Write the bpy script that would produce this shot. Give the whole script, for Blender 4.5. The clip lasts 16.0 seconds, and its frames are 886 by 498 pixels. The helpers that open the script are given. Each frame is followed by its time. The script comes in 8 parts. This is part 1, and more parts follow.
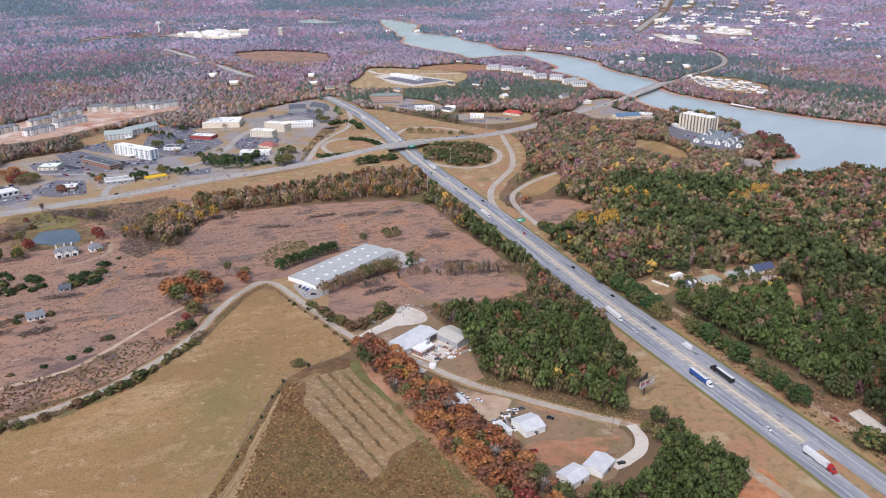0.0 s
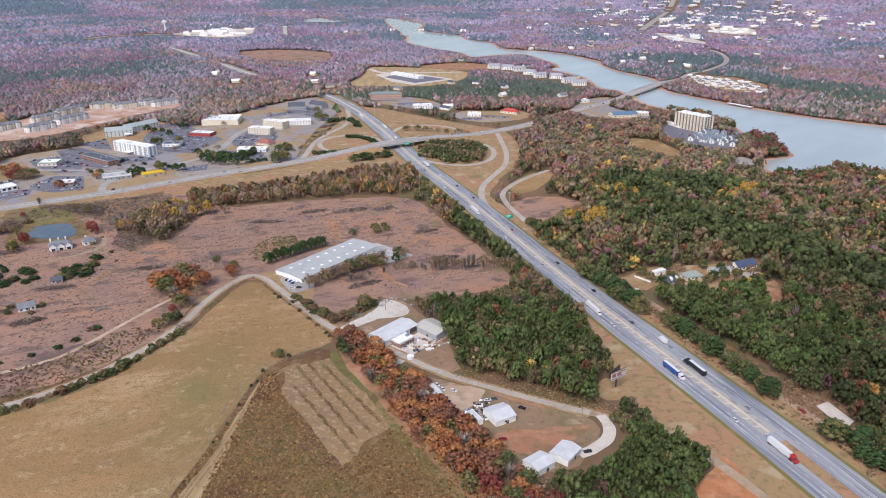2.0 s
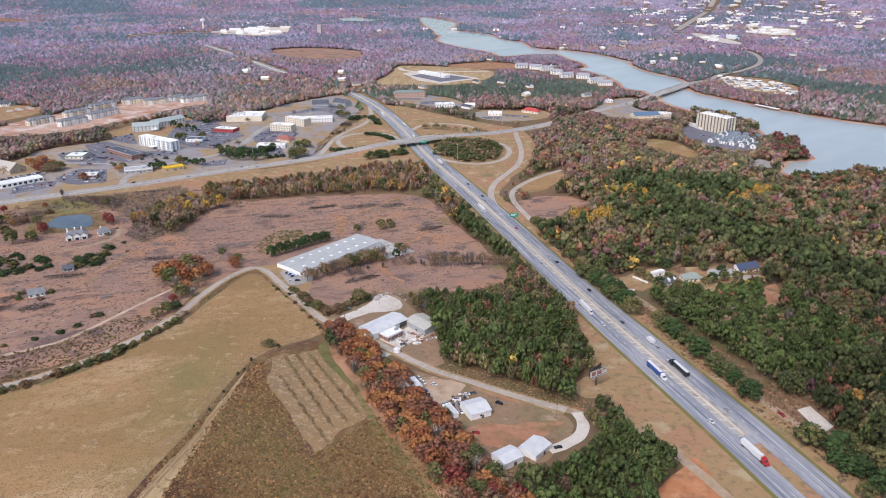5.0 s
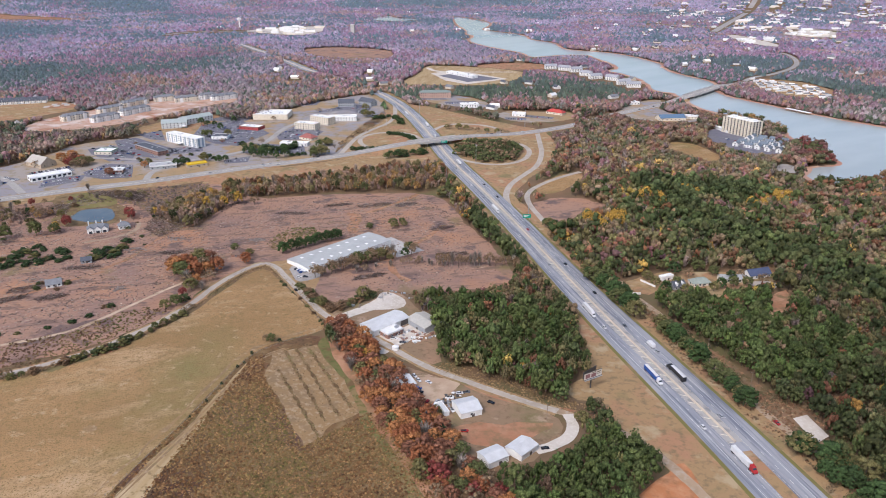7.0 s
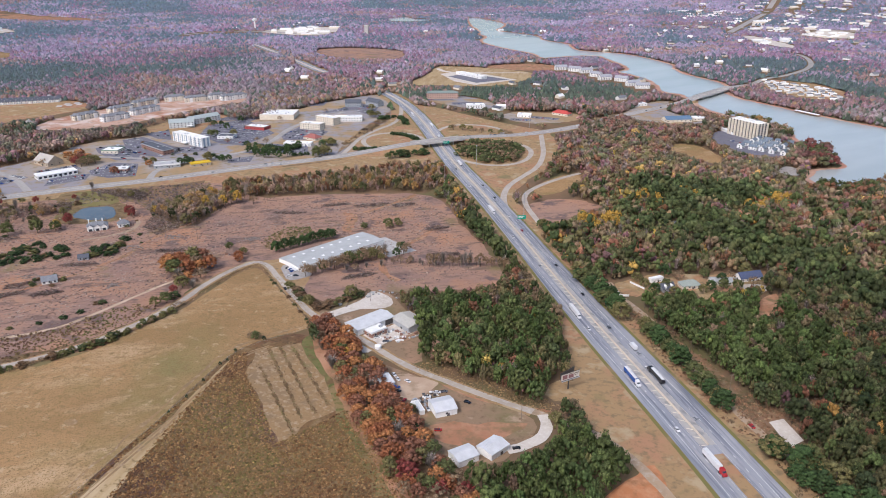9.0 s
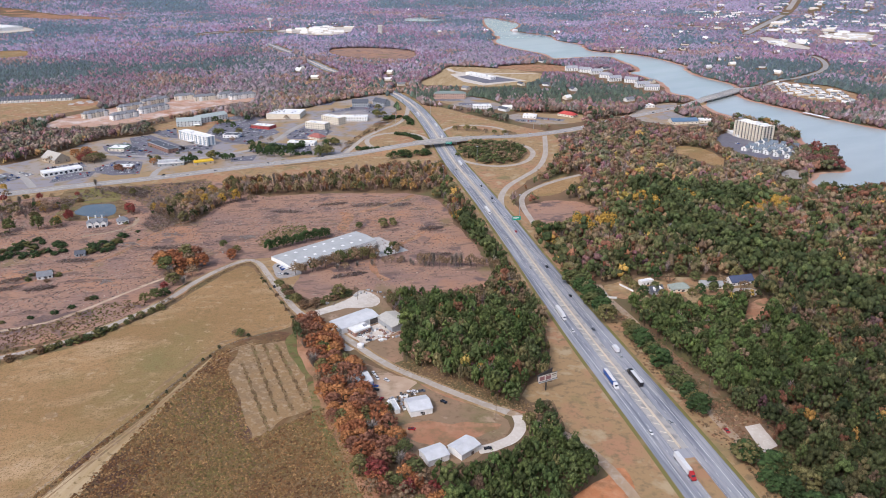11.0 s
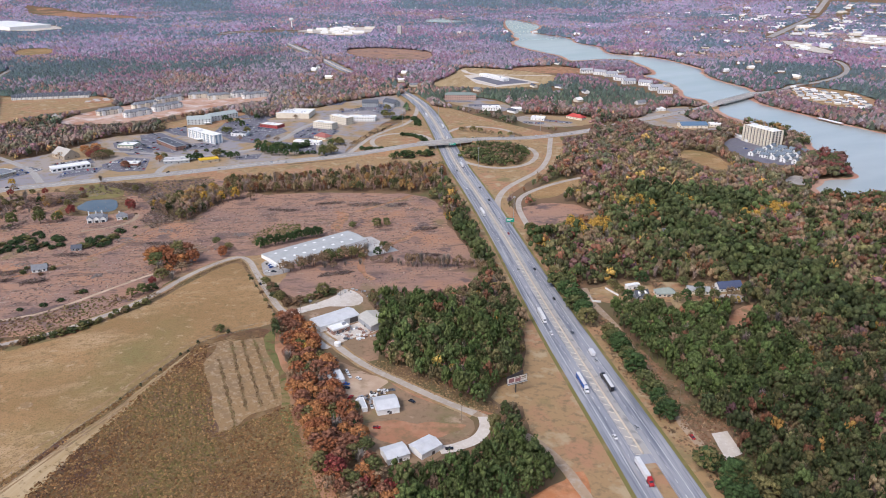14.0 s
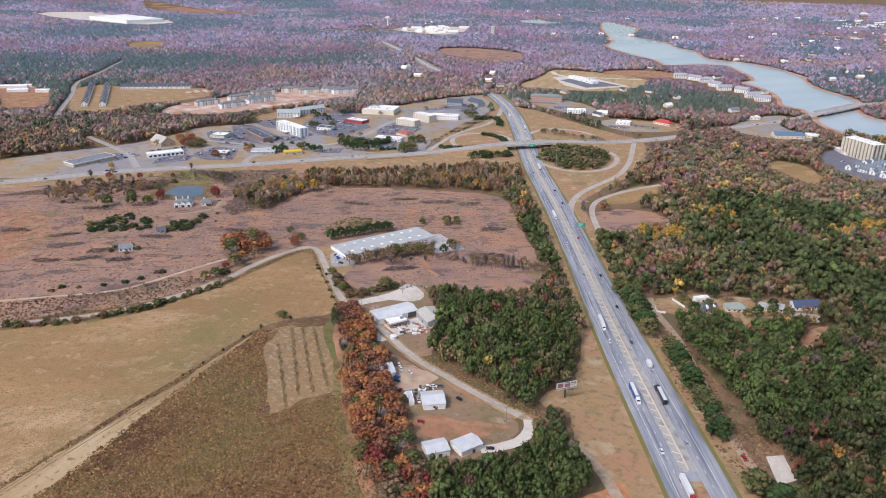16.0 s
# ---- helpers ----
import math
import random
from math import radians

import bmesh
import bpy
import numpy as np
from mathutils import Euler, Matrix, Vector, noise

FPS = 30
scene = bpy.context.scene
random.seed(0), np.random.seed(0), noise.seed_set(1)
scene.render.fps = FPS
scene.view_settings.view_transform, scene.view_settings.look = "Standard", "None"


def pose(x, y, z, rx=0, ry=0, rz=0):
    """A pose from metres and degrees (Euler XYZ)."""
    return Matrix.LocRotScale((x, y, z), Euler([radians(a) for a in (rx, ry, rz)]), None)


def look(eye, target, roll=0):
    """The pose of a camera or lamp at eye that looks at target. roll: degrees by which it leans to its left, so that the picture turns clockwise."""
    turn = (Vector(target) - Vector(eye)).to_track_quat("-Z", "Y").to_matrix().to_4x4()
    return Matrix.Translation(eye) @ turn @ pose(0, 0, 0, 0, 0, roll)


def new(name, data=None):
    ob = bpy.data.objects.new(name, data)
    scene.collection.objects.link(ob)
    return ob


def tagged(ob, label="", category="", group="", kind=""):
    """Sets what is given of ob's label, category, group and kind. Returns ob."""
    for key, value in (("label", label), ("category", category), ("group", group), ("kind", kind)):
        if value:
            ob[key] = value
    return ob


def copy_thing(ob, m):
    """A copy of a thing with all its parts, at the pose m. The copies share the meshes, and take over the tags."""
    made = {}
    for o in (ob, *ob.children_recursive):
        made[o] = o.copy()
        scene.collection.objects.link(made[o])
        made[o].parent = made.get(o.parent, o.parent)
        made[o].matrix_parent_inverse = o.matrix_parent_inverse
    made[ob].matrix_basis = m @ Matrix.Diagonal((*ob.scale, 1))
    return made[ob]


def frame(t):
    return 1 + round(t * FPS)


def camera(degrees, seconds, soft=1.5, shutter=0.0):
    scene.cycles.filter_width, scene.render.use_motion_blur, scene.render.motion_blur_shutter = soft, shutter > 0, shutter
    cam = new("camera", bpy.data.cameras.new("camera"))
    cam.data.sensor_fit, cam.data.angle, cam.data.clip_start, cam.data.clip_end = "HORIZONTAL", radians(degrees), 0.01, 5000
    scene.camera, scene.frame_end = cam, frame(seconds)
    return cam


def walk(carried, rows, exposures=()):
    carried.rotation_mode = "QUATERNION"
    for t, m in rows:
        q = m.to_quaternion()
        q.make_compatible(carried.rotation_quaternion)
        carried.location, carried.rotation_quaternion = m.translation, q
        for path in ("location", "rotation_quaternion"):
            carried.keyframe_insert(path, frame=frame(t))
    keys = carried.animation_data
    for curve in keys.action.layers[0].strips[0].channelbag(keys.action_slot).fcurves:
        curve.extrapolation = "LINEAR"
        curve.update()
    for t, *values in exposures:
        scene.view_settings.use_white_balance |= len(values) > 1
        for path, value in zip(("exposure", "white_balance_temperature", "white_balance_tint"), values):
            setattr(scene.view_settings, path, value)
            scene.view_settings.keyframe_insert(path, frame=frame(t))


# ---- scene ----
import itertools

cam = camera(62.13, 16.0, soft=0.95)

PATH = [
    (0, (0.54, -3.85, 260.36), (-6.829, 88.883, 223.672), 0.01),
    (0.5, (5.61, -6.85, 260.32), (-1.910, 85.870, 223.627), -0.02),
    (1, (10.90, -9.21, 260.29), (3.072, 83.489, 223.599), -0.01),
    (1.5, (16.36, -11.05, 260.28), (8.194, 81.592, 223.528), -0.00),
    (2, (21.94, -12.49, 260.29), (13.435, 80.113, 223.525), 0.03),
    (2.5, (27.64, -13.61, 260.33), (18.705, 78.935, 223.518), 0.08),
    (3, (33.41, -14.48, 260.40), (24.004, 78.019, 223.580), 0.06),
    (3.5, (39.26, -15.14, 260.51), (29.255, 77.294, 223.675), -0.04),
    (4, (45.18, -15.62, 260.65), (34.511, 76.731, 223.814), -0.05),
    (4.5, (51.17, -15.96, 260.83), (39.267, 76.238, 223.985), -0.07),
    (5, (57.22, -16.17, 261.05), (43.641, 75.790, 224.183), -0.01),
    (7.5, (88.36, -15.49, 262.51), (69.398, 75.511, 225.646), 0.01),
    (8, (94.72, -15.02, 262.85), (75.156, 75.855, 225.991), -0.01),
    (8.5, (101.09, -14.45, 263.19), (80.943, 76.313, 226.354), -0.05),
    (9, (107.45, -13.77, 263.52), (86.728, 76.862, 226.688), -0.07),
    (11.5, (138.28, -9.11, 264.94), (114.606, 80.797, 228.119), 0.01),
    (12, (144.08, -8.01, 265.14), (119.861, 81.759, 228.333), 0.02),
    (12.5, (149.71, -6.88, 265.31), (124.956, 82.744, 228.506), 0.06),
    (13, (155.16, -5.74, 265.44), (129.887, 83.753, 228.663), 0.13),
    (13.5, (160.43, -4.59, 265.54), (134.632, 84.766, 228.787), 0.18),
    (14, (165.53, -3.43, 265.60), (139.177, 85.766, 228.869), 0.23),
    (14.5, (170.49, -2.27, 265.63), (141.743, 86.182, 228.895), 0.29),
    (15, (175.35, -1.09, 265.64), (143.366, 86.232, 228.871), 0.44),
    (15.5, (180.18, 0.14, 265.63), (145.162, 86.277, 228.840), 0.58),
    (16, (185.07, 1.44, 265.60), (147.633, 86.555, 228.804), 0.66),
]
walk(cam, [(t, look(eye, target, roll)) for t, eye, target, roll in PATH], [(0, 0.21, 6280, 11), (16, 0.21, 6280, 11)])

# ---- daylight: bright overcast ----
world = bpy.data.worlds.new("overcast_sky")
scene.world = world
world.use_nodes = True
wn = world.node_tree
sky = wn.nodes.new("ShaderNodeTexSky")
sky.sky_type = "NISHITA"
sky.sun_disc = False
sky.sun_elevation, sky.sun_rotation = radians(48), radians(200)
sky.air_density, sky.dust_density, sky.ozone_density = 1.0, 3.5, 1.2
wn.links.new(sky.outputs["Color"], wn.nodes["Background"].inputs["Color"])
wn.nodes["Background"].inputs["Strength"].default_value = 0.15
sun = new("sun", bpy.data.lights.new("sun", "SUN"))
sun.data.energy, sun.data.angle, sun.data.color = 1.5, radians(12), (1.0, 0.945, 0.985)
sun.matrix_world = look((-400, -900, 1100), (0, 0, 0))

# ---- materials ----
def nodes_of(m):
    m.use_nodes = True
    return m.node_tree.nodes, m.node_tree.links, m.node_tree.nodes["Principled BSDF"]


def blend(n, l, fac, a, b, mode="MIX"):
    mx = n.new("ShaderNodeMix")
    mx.data_type, mx.blend_type = "RGBA", mode
    for sock, v in ((mx.inputs[0], fac), (mx.inputs[6], a), (mx.inputs[7], b)):
        if isinstance(v, bpy.types.NodeSocket):
            l.new(v, sock)
        else:
            sock.default_value = v if isinstance(v, (int, float)) else (*v, 1)
    return mx.outputs[2]


def noise_fac(n, l, scale, lo, hi, detail=4, vec=None, rough=0.6):
    tex = n.new("ShaderNodeTexNoise")
    tex.inputs["Scale"].default_value = scale
    tex.inputs["Detail"].default_value = detail
    tex.inputs["Roughness"].default_value = rough
    if vec is None:
        geo = n.new("ShaderNodeNewGeometry")
        vec = geo.outputs["Position"]
    l.new(vec, tex.inputs["Vector"])
    mr = n.new("ShaderNodeMapRange")
    mr.inputs["From Min"].default_value, mr.inputs["From Max"].default_value = lo, hi
    l.new(tex.outputs["Fac"], mr.inputs["Value"])
    return mr.outputs["Result"]


def stretched(n, l, sx, sy, turn):
    geo = n.new("ShaderNodeNewGeometry")
    mp = n.new("ShaderNodeMapping")
    mp.vector_type = "TEXTURE"
    mp.inputs["Rotation"].default_value = (0, 0, radians(turn))
    mp.inputs["Scale"].default_value = (sx, sy, 1)
    l.new(geo.outputs["Position"], mp.inputs["Vector"])
    return mp.outputs["Vector"]


def ground_mat(name, base, layers, rough=0.95, bump=0.0, bump_scale=1.0):
    """layers: (colour, scale per metre, low, high, detail[, (stretch x, stretch y, turn)])"""
    m = bpy.data.materials.new(name)
    n, l, b = nodes_of(m)
    col = base
    for colour, scale, lo, hi, detail, *st in layers:
        vec = stretched(n, l, *st[0]) if st else None
        col = blend(n, l, noise_fac(n, l, scale, lo, hi, detail, vec), col, colour)
    if isinstance(col, tuple):
        b.inputs["Base Color"].default_value = (*col, 1)
    else:
        l.new(col, b.inputs["Base Color"])
    b.inputs["Roughness"].default_value = rough
    b.inputs["Specular IOR Level"].default_value = 0.2
    if bump:
        bp = n.new("ShaderNodeBump")
        bp.inputs["Strength"].default_value = 1.0
        bp.inputs["Distance"].default_value = bump
        l.new(noise_fac(n, l, bump_scale, 0, 1, 3), bp.inputs["Height"])
        l.new(bp.outputs["Normal"], b.inputs["Normal"])
    return m


def plain(name, colour, rough=0.6, metal=0.0, vary=0.15, scale=0.6):
    m = bpy.data.materials.new(name)
    n, l, b = nodes_of(m)
    dark = tuple(c * (1 - vary) for c in colour)
    light = tuple(min(1, c * (1 + vary * 0.5)) for c in colour)
    l.new(blend(n, l, noise_fac(n, l, scale, 0.3, 0.7, 5), dark, light), b.inputs["Base Color"])
    b.inputs["Roughness"].default_value, b.inputs["Metallic"].default_value = rough, metal
    return m


LITTER = ground_mat("woodland_floor", (0.17, 0.115, 0.068), [((0.22, 0.13, 0.075), 0.04, 0.4, 0.65, 5), ((0.14, 0.125, 0.055), 0.015, 0.5, 0.65, 4)])
PASTURE = ground_mat("dry_pasture", (0.4, 0.243, 0.116), [((0.313, 0.192, 0.087), 0.014, 0.42, 0.6, 6, (2.2, 1.0, 25)), ((0.249, 0.198, 0.0812), 0.01, 0.5, 0.66, 6), ((0.476, 0.322, 0.18), 0.04, 0.52, 0.66, 6, (2.5, 1.0, 35)), ((0.244, 0.164, 0.0754), 0.22, 0.52, 0.7, 6), ((0.476, 0.339, 0.203), 0.12, 0.58, 0.72, 5), ((0.209, 0.147, 0.0603), 1.0, 0.52, 0.66, 3)], bump=0.5, bump_scale=0.7)
HEADLAND = ground_mat("pale_headland", (0.43, 0.31, 0.165), [((0.33, 0.225, 0.115), 0.05, 0.45, 0.6, 5, (1.0, 6.0, 3)), ((0.5, 0.38, 0.23), 0.12, 0.5, 0.66, 5, (1.0, 8.0, 3)), ((0.22, 0.155, 0.075), 0.3, 0.56, 0.68, 4)], bump=0.3, bump_scale=0.6)
SCRUB = ground_mat("brown_scrub", (0.19, 0.105, 0.05), [((0.12, 0.065, 0.06), 0.009, 0.5, 0.6, 4), ((0.15, 0.13, 0.05), 0.011, 0.56, 0.66, 5), ((0.2, 0.14, 0.06), 0.022, 0.44, 0.6, 5), ((0.1, 0.055, 0.04), 0.014, 0.53, 0.66, 4), ((0.26, 0.175, 0.09), 0.16, 0.5, 0.68, 4, (1.0, 3.0, -37)), ((0.075, 0.05, 0.025), 0.5, 0.53, 0.75, 3)], bump=0.8, bump_scale=0.45)
STUBBLE = ground_mat("mown_strip", (0.31, 0.2, 0.098), [((0.25, 0.17, 0.095), 0.08, 0.45, 0.62, 6), ((0.42, 0.31, 0.2), 0.3, 0.5, 0.7, 5), ((0.2, 0.17, 0.075), 0.05, 0.6, 0.7, 5)], bump=0.3, bump_scale=0.8)
HALFCUT = ground_mat("half_cut_weeds", (0.24, 0.165, 0.085), [((0.14, 0.09, 0.045), 0.12, 0.45, 0.6, 5), ((0.2, 0.18, 0.07), 0.05, 0.55, 0.7, 4)], bump=0.5, bump_scale=0.6)
LUSH = ground_mat("green_margin", (0.165, 0.155, 0.06), [((0.26, 0.19, 0.09), 0.035, 0.47, 0.56, 6), ((0.17, 0.11, 0.055), 0.09, 0.52, 0.62, 5), ((0.1, 0.125, 0.035), 0.3, 0.5, 0.7, 4)])
CLEARED = ground_mat("cleared_land", (0.375, 0.225, 0.155), [((0.3, 0.19, 0.15), 0.022, 0.44, 0.6, 6), ((0.42, 0.225, 0.135), 0.014, 0.52, 0.66, 6), ((0.165, 0.115, 0.105), 0.035, 0.57, 0.64, 6), ((0.19, 0.125, 0.1), 0.1, 0.54, 0.64, 6, (3.0, 1.0, 25)), ((0.42, 0.31, 0.24), 0.2, 0.62, 0.74, 6, (2.2, 1.0, 40)), ((0.21, 0.165, 0.08), 0.013, 0.59, 0.7, 6), ((0.17, 0.115, 0.09), 0.35, 0.58, 0.7, 4)], bump=0.5, bump_scale=0.4)
CLAY = ground_mat("red_clay", (0.38, 0.185, 0.105), [((0.46, 0.26, 0.16), 0.05, 0.42, 0.64, 5), ((0.25, 0.155, 0.085), 0.09, 0.47, 0.62, 5), ((0.2, 0.16, 0.075), 0.04, 0.56, 0.68, 5)])
DIRT = ground_mat("pale_dirt", (0.46, 0.33, 0.23), [((0.58, 0.45, 0.33), 0.05, 0.4, 0.62, 5), ((0.28, 0.2, 0.12), 0.07, 0.54, 0.7, 5)])
VERGE = ground_mat("dry_verge", (0.36, 0.235, 0.12), [((0.22, 0.185, 0.085), 0.035, 0.56, 0.68, 6), ((0.4, 0.22, 0.125), 0.018, 0.5, 0.6, 5), ((0.23, 0.165, 0.09), 0.2, 0.5, 0.66, 6), ((0.43, 0.33, 0.2), 0.06, 0.54, 0.66, 6)])
YARD = ground_mat("trodden_yard", (0.27, 0.185, 0.115), [((0.36, 0.225, 0.145), 0.03, 0.46, 0.62, 6), ((0.2, 0.165, 0.08), 0.04, 0.52, 0.66, 5), ((0.42, 0.3, 0.21), 0.08, 0.56, 0.7, 5), ((0.19, 0.125, 0.075), 0.25, 0.54, 0.7, 4)], bump=0.2, bump_scale=0.6)
ORANGECLAY = ground_mat("orange_clay", (0.47, 0.2, 0.09), [((0.55, 0.3, 0.17), 0.06, 0.45, 0.64, 5), ((0.3, 0.15, 0.075), 0.1, 0.5, 0.66, 5)], bump=0.4, bump_scale=0.3)
GREENVERGE = ground_mat("green_verge", (0.19, 0.17, 0.06), [((0.27, 0.2, 0.1), 0.05, 0.48, 0.64, 5)])
GRAVEL = ground_mat("pale_gravel", (0.62, 0.56, 0.49), [((0.5, 0.43, 0.35), 0.08, 0.45, 0.68, 5), ((0.7, 0.66, 0.6), 0.5, 0.5, 0.75, 4)])
LANE = ground_mat("worn_lane", (0.41, 0.3, 0.2), [((0.3, 0.22, 0.15), 0.06, 0.45, 0.66, 5), ((0.45, 0.38, 0.31), 0.3, 0.5, 0.74, 5)])
ASPHALT = ground_mat("highway_asphalt", (0.3, 0.31, 0.34), [((0.38, 0.38, 0.4), 0.03, 0.4, 0.66, 5), ((0.17, 0.185, 0.22), 0.45, 0.46, 0.62, 4, (1.0, 40.0, 24.6)), ((0.38, 0.37, 0.37), 0.3, 0.56, 0.7, 4, (1.0, 30.0, 24.6))], rough=0.8)
MEDIAN = ground_mat("pale_median_paving", (0.4, 0.38, 0.355), [((0.46, 0.43, 0.39), 0.04, 0.4, 0.66, 5), ((0.2, 0.2, 0.205), 0.15, 0.52, 0.72, 5)], rough=0.85)
PALEROAD = ground_mat("pale_road_paving", (0.46, 0.4, 0.335), [((0.38, 0.325, 0.27), 0.04, 0.42, 0.66, 5), ((0.53, 0.49, 0.44), 0.25, 0.5, 0.76, 4)], rough=0.85)
BRUSH = ground_mat("reddish_brush", (0.25, 0.15, 0.09), [((0.36, 0.19, 0.11), 0.03, 0.5, 0.64, 6), ((0.12, 0.095, 0.045), 0.06, 0.46, 0.6, 6), ((0.24, 0.18, 0.11), 0.3, 0.5, 0.68, 5)], bump=0.5, bump_scale=0.5)
ROADGREY = ground_mat("old_road_paving", (0.38, 0.355, 0.33), [((0.31, 0.29, 0.27), 0.04, 0.42, 0.66, 5), ((0.5, 0.46, 0.42), 0.25, 0.5, 0.76, 4)], rough=0.85)
LOT = ground_mat("car_park_asphalt", (0.165, 0.16, 0.195), [((0.2, 0.195, 0.21), 0.03, 0.42, 0.66, 5), ((0.11, 0.115, 0.13), 0.12, 0.52, 0.72, 4)], rough=0.85)
CONCRETE = plain("concrete", (0.5, 0.48, 0.45), 0.85, vary=0.2, scale=0.15)
COMMERCIAL = ground_mat("worn_commercial_ground", (0.35, 0.305, 0.27), [((0.37, 0.255, 0.14), 0.012, 0.45, 0.55, 5), ((0.3, 0.28, 0.29), 0.009, 0.5, 0.56, 4), ((0.28, 0.22, 0.13), 0.08, 0.52, 0.68, 4), ((0.2, 0.17, 0.08), 0.05, 0.62, 0.7, 4)])
FRESHCLAY = ground_mat("graded_pink_earth", (0.5, 0.33, 0.25), [((0.42, 0.2, 0.12), 0.02, 0.5, 0.62, 5), ((0.62, 0.52, 0.46), 0.03, 0.5, 0.62, 4), ((0.3, 0.22, 0.15), 0.08, 0.55, 0.68, 4)])
SHORE = ground_mat("red_shore", (0.42, 0.215, 0.15), [((0.5, 0.33, 0.24), 0.02, 0.42, 0.64, 5)])
PAINT_W = plain("white_road_paint", (0.85, 0.85, 0.82), 0.6)
PAINT_Y = plain("cream_road_paint", (0.82, 0.73, 0.58), 0.6)

WATER = bpy.data.materials.new("lake_water")
n, l, b = nodes_of(WATER)
# base colours lightened to stand in for the overcast sky's reflection
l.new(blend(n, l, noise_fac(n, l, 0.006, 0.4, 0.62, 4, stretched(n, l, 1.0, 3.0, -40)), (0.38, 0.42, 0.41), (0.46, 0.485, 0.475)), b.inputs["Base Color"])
b.inputs["Roughness"].default_value = 0.08
b.inputs["IOR"].default_value = 1.33
bp = n.new("ShaderNodeBump")
bp.inputs["Strength"].default_value, bp.inputs["Distance"].default_value = 0.12, 0.3
l.new(noise_fac(n, l, 0.12, 0, 1, 4), bp.inputs["Height"])
l.new(bp.outputs["Normal"], b.inputs["Normal"])

POND = bpy.data.materials.new("pond_water")
n, l, b = nodes_of(POND)
l.new(blend(n, l, noise_fac(n, l, 0.05, 0.35, 0.65, 3), (0.09, 0.125, 0.155), (0.13, 0.16, 0.18)), b.inputs["Base Color"])
b.inputs["Roughness"].default_value, b.inputs["IOR"].default_value = 0.15, 1.33

LEAF = bpy.data.materials.new("foliage")
n, l, b = nodes_of(LEAF)
at = n.new("ShaderNodeAttribute")
at.attribute_name = "tint"
geo = n.new("ShaderNodeNewGeometry")
mr = n.new("ShaderNodeMapRange")
mr.inputs["To Min"].default_value, mr.inputs["To Max"].default_value = 0.76, 1.26
l.new(geo.outputs["Random Per Island"], mr.inputs["Value"])
mx = n.new("ShaderNodeVectorMath")
mx.operation = "SCALE"
l.new(at.outputs["Vector"], mx.inputs[0])
l.new(mr.outputs["Result"], mx.inputs["Scale"])
sprig = noise_fac(n, l, 1.3, 0.34, 0.66, 3, None, 0.7)
grain = n.new("ShaderNodeMapRange")
grain.inputs["To Min"].default_value, grain.inputs["To Max"].default_value = 0.62, 1.5
l.new(sprig, grain.inputs["Value"])
mx2 = n.new("ShaderNodeVectorMath")
mx2.operation = "SCALE"
l.new(mx.outputs["Vector"], mx2.inputs[0])
l.new(grain.outputs["Result"], mx2.inputs["Scale"])
l.new(mx2.outputs["Vector"], b.inputs["Base Color"])
bp = n.new("ShaderNodeBump")
bp.inputs["Strength"].default_value, bp.inputs["Distance"].default_value = 0.85, 0.6
l.new(sprig, bp.inputs["Height"])
l.new(bp.outputs["Normal"], b.inputs["Normal"])
b.inputs["Roughness"].default_value = 0.9
b.inputs["Specular IOR Level"].default_value = 0.15

BARK = plain("bark", (0.16, 0.12, 0.09), 0.95, vary=0.3, scale=2)
GLASS = plain("dark_window_glass", (0.035, 0.045, 0.06), 0.08, vary=0.2)
WHITEWALL = plain("white_cladding", (0.84, 0.84, 0.82), 0.6, vary=0.12, scale=0.3)
CREAM = plain("cream_stucco", (0.72, 0.655, 0.545), 0.85, vary=0.12, scale=0.3)
TANWALL = plain("tan_stucco", (0.48, 0.4, 0.31), 0.85, vary=0.15, scale=0.3)
BRICK = plain("red_brick", (0.31, 0.175, 0.135), 0.9, vary=0.25, scale=0.5)
GREYWALL = plain("grey_cladding", (0.36, 0.38, 0.4), 0.75, vary=0.15, scale=0.3)
WHITEROOF = plain("white_roof_membrane", (0.86, 0.86, 0.85), 0.7, vary=0.16, scale=0.12)
METALROOF = plain("pale_metal_roof", (0.62, 0.63, 0.64), 0.5, 0.0, vary=0.14, scale=0.2)
GREYROOF = plain("grey_shingle", (0.22, 0.23, 0.25), 0.9, vary=0.2, scale=0.5)
DARKROOF = plain("dark_shingle", (0.1, 0.11, 0.135), 0.9, vary=0.2, scale=0.5)
PALESLATE = plain("pale_slate_shingle", (0.36, 0.37, 0.4), 0.9, vary=0.2, scale=0.5)
BLUEGREY = plain("blue_grey_shingle", (0.17, 0.21, 0.25), 0.9, vary=0.2, scale=0.5)
BLUEROOF = plain("blue_roof", (0.12, 0.2, 0.3), 0.6, vary=0.15)
REDROOF = plain("red_roof", (0.5, 0.075, 0.06), 0.6, vary=0.15)
GREENROOF = plain("green_roof", (0.2, 0.3, 0.22), 0.7, vary=0.15)
YELLOW = plain("yellow_canopy", (0.75, 0.5, 0.02), 0.6, vary=0.1)
STEEL = plain("galvanised_steel", (0.42, 0.43, 0.44), 0.5, 0.5, vary=0.15)
DARKSTEEL = plain("dark_steel", (0.1, 0.09, 0.085), 0.6, 0.3)
SIGNGREEN = plain("green_sign_face", (0.0, 0.3, 0.2), 0.5, vary=0.06)
BOARD = plain("printed_poster", (0.68, 0.62, 0.55), 0.6, vary=0.1)
TIMBER = plain("weathered_timber", (0.24, 0.18, 0.13), 0.9, vary=0.3, scale=1.5)
RUBBER = plain("tyre_rubber", (0.02, 0.02, 0.022), 0.85)
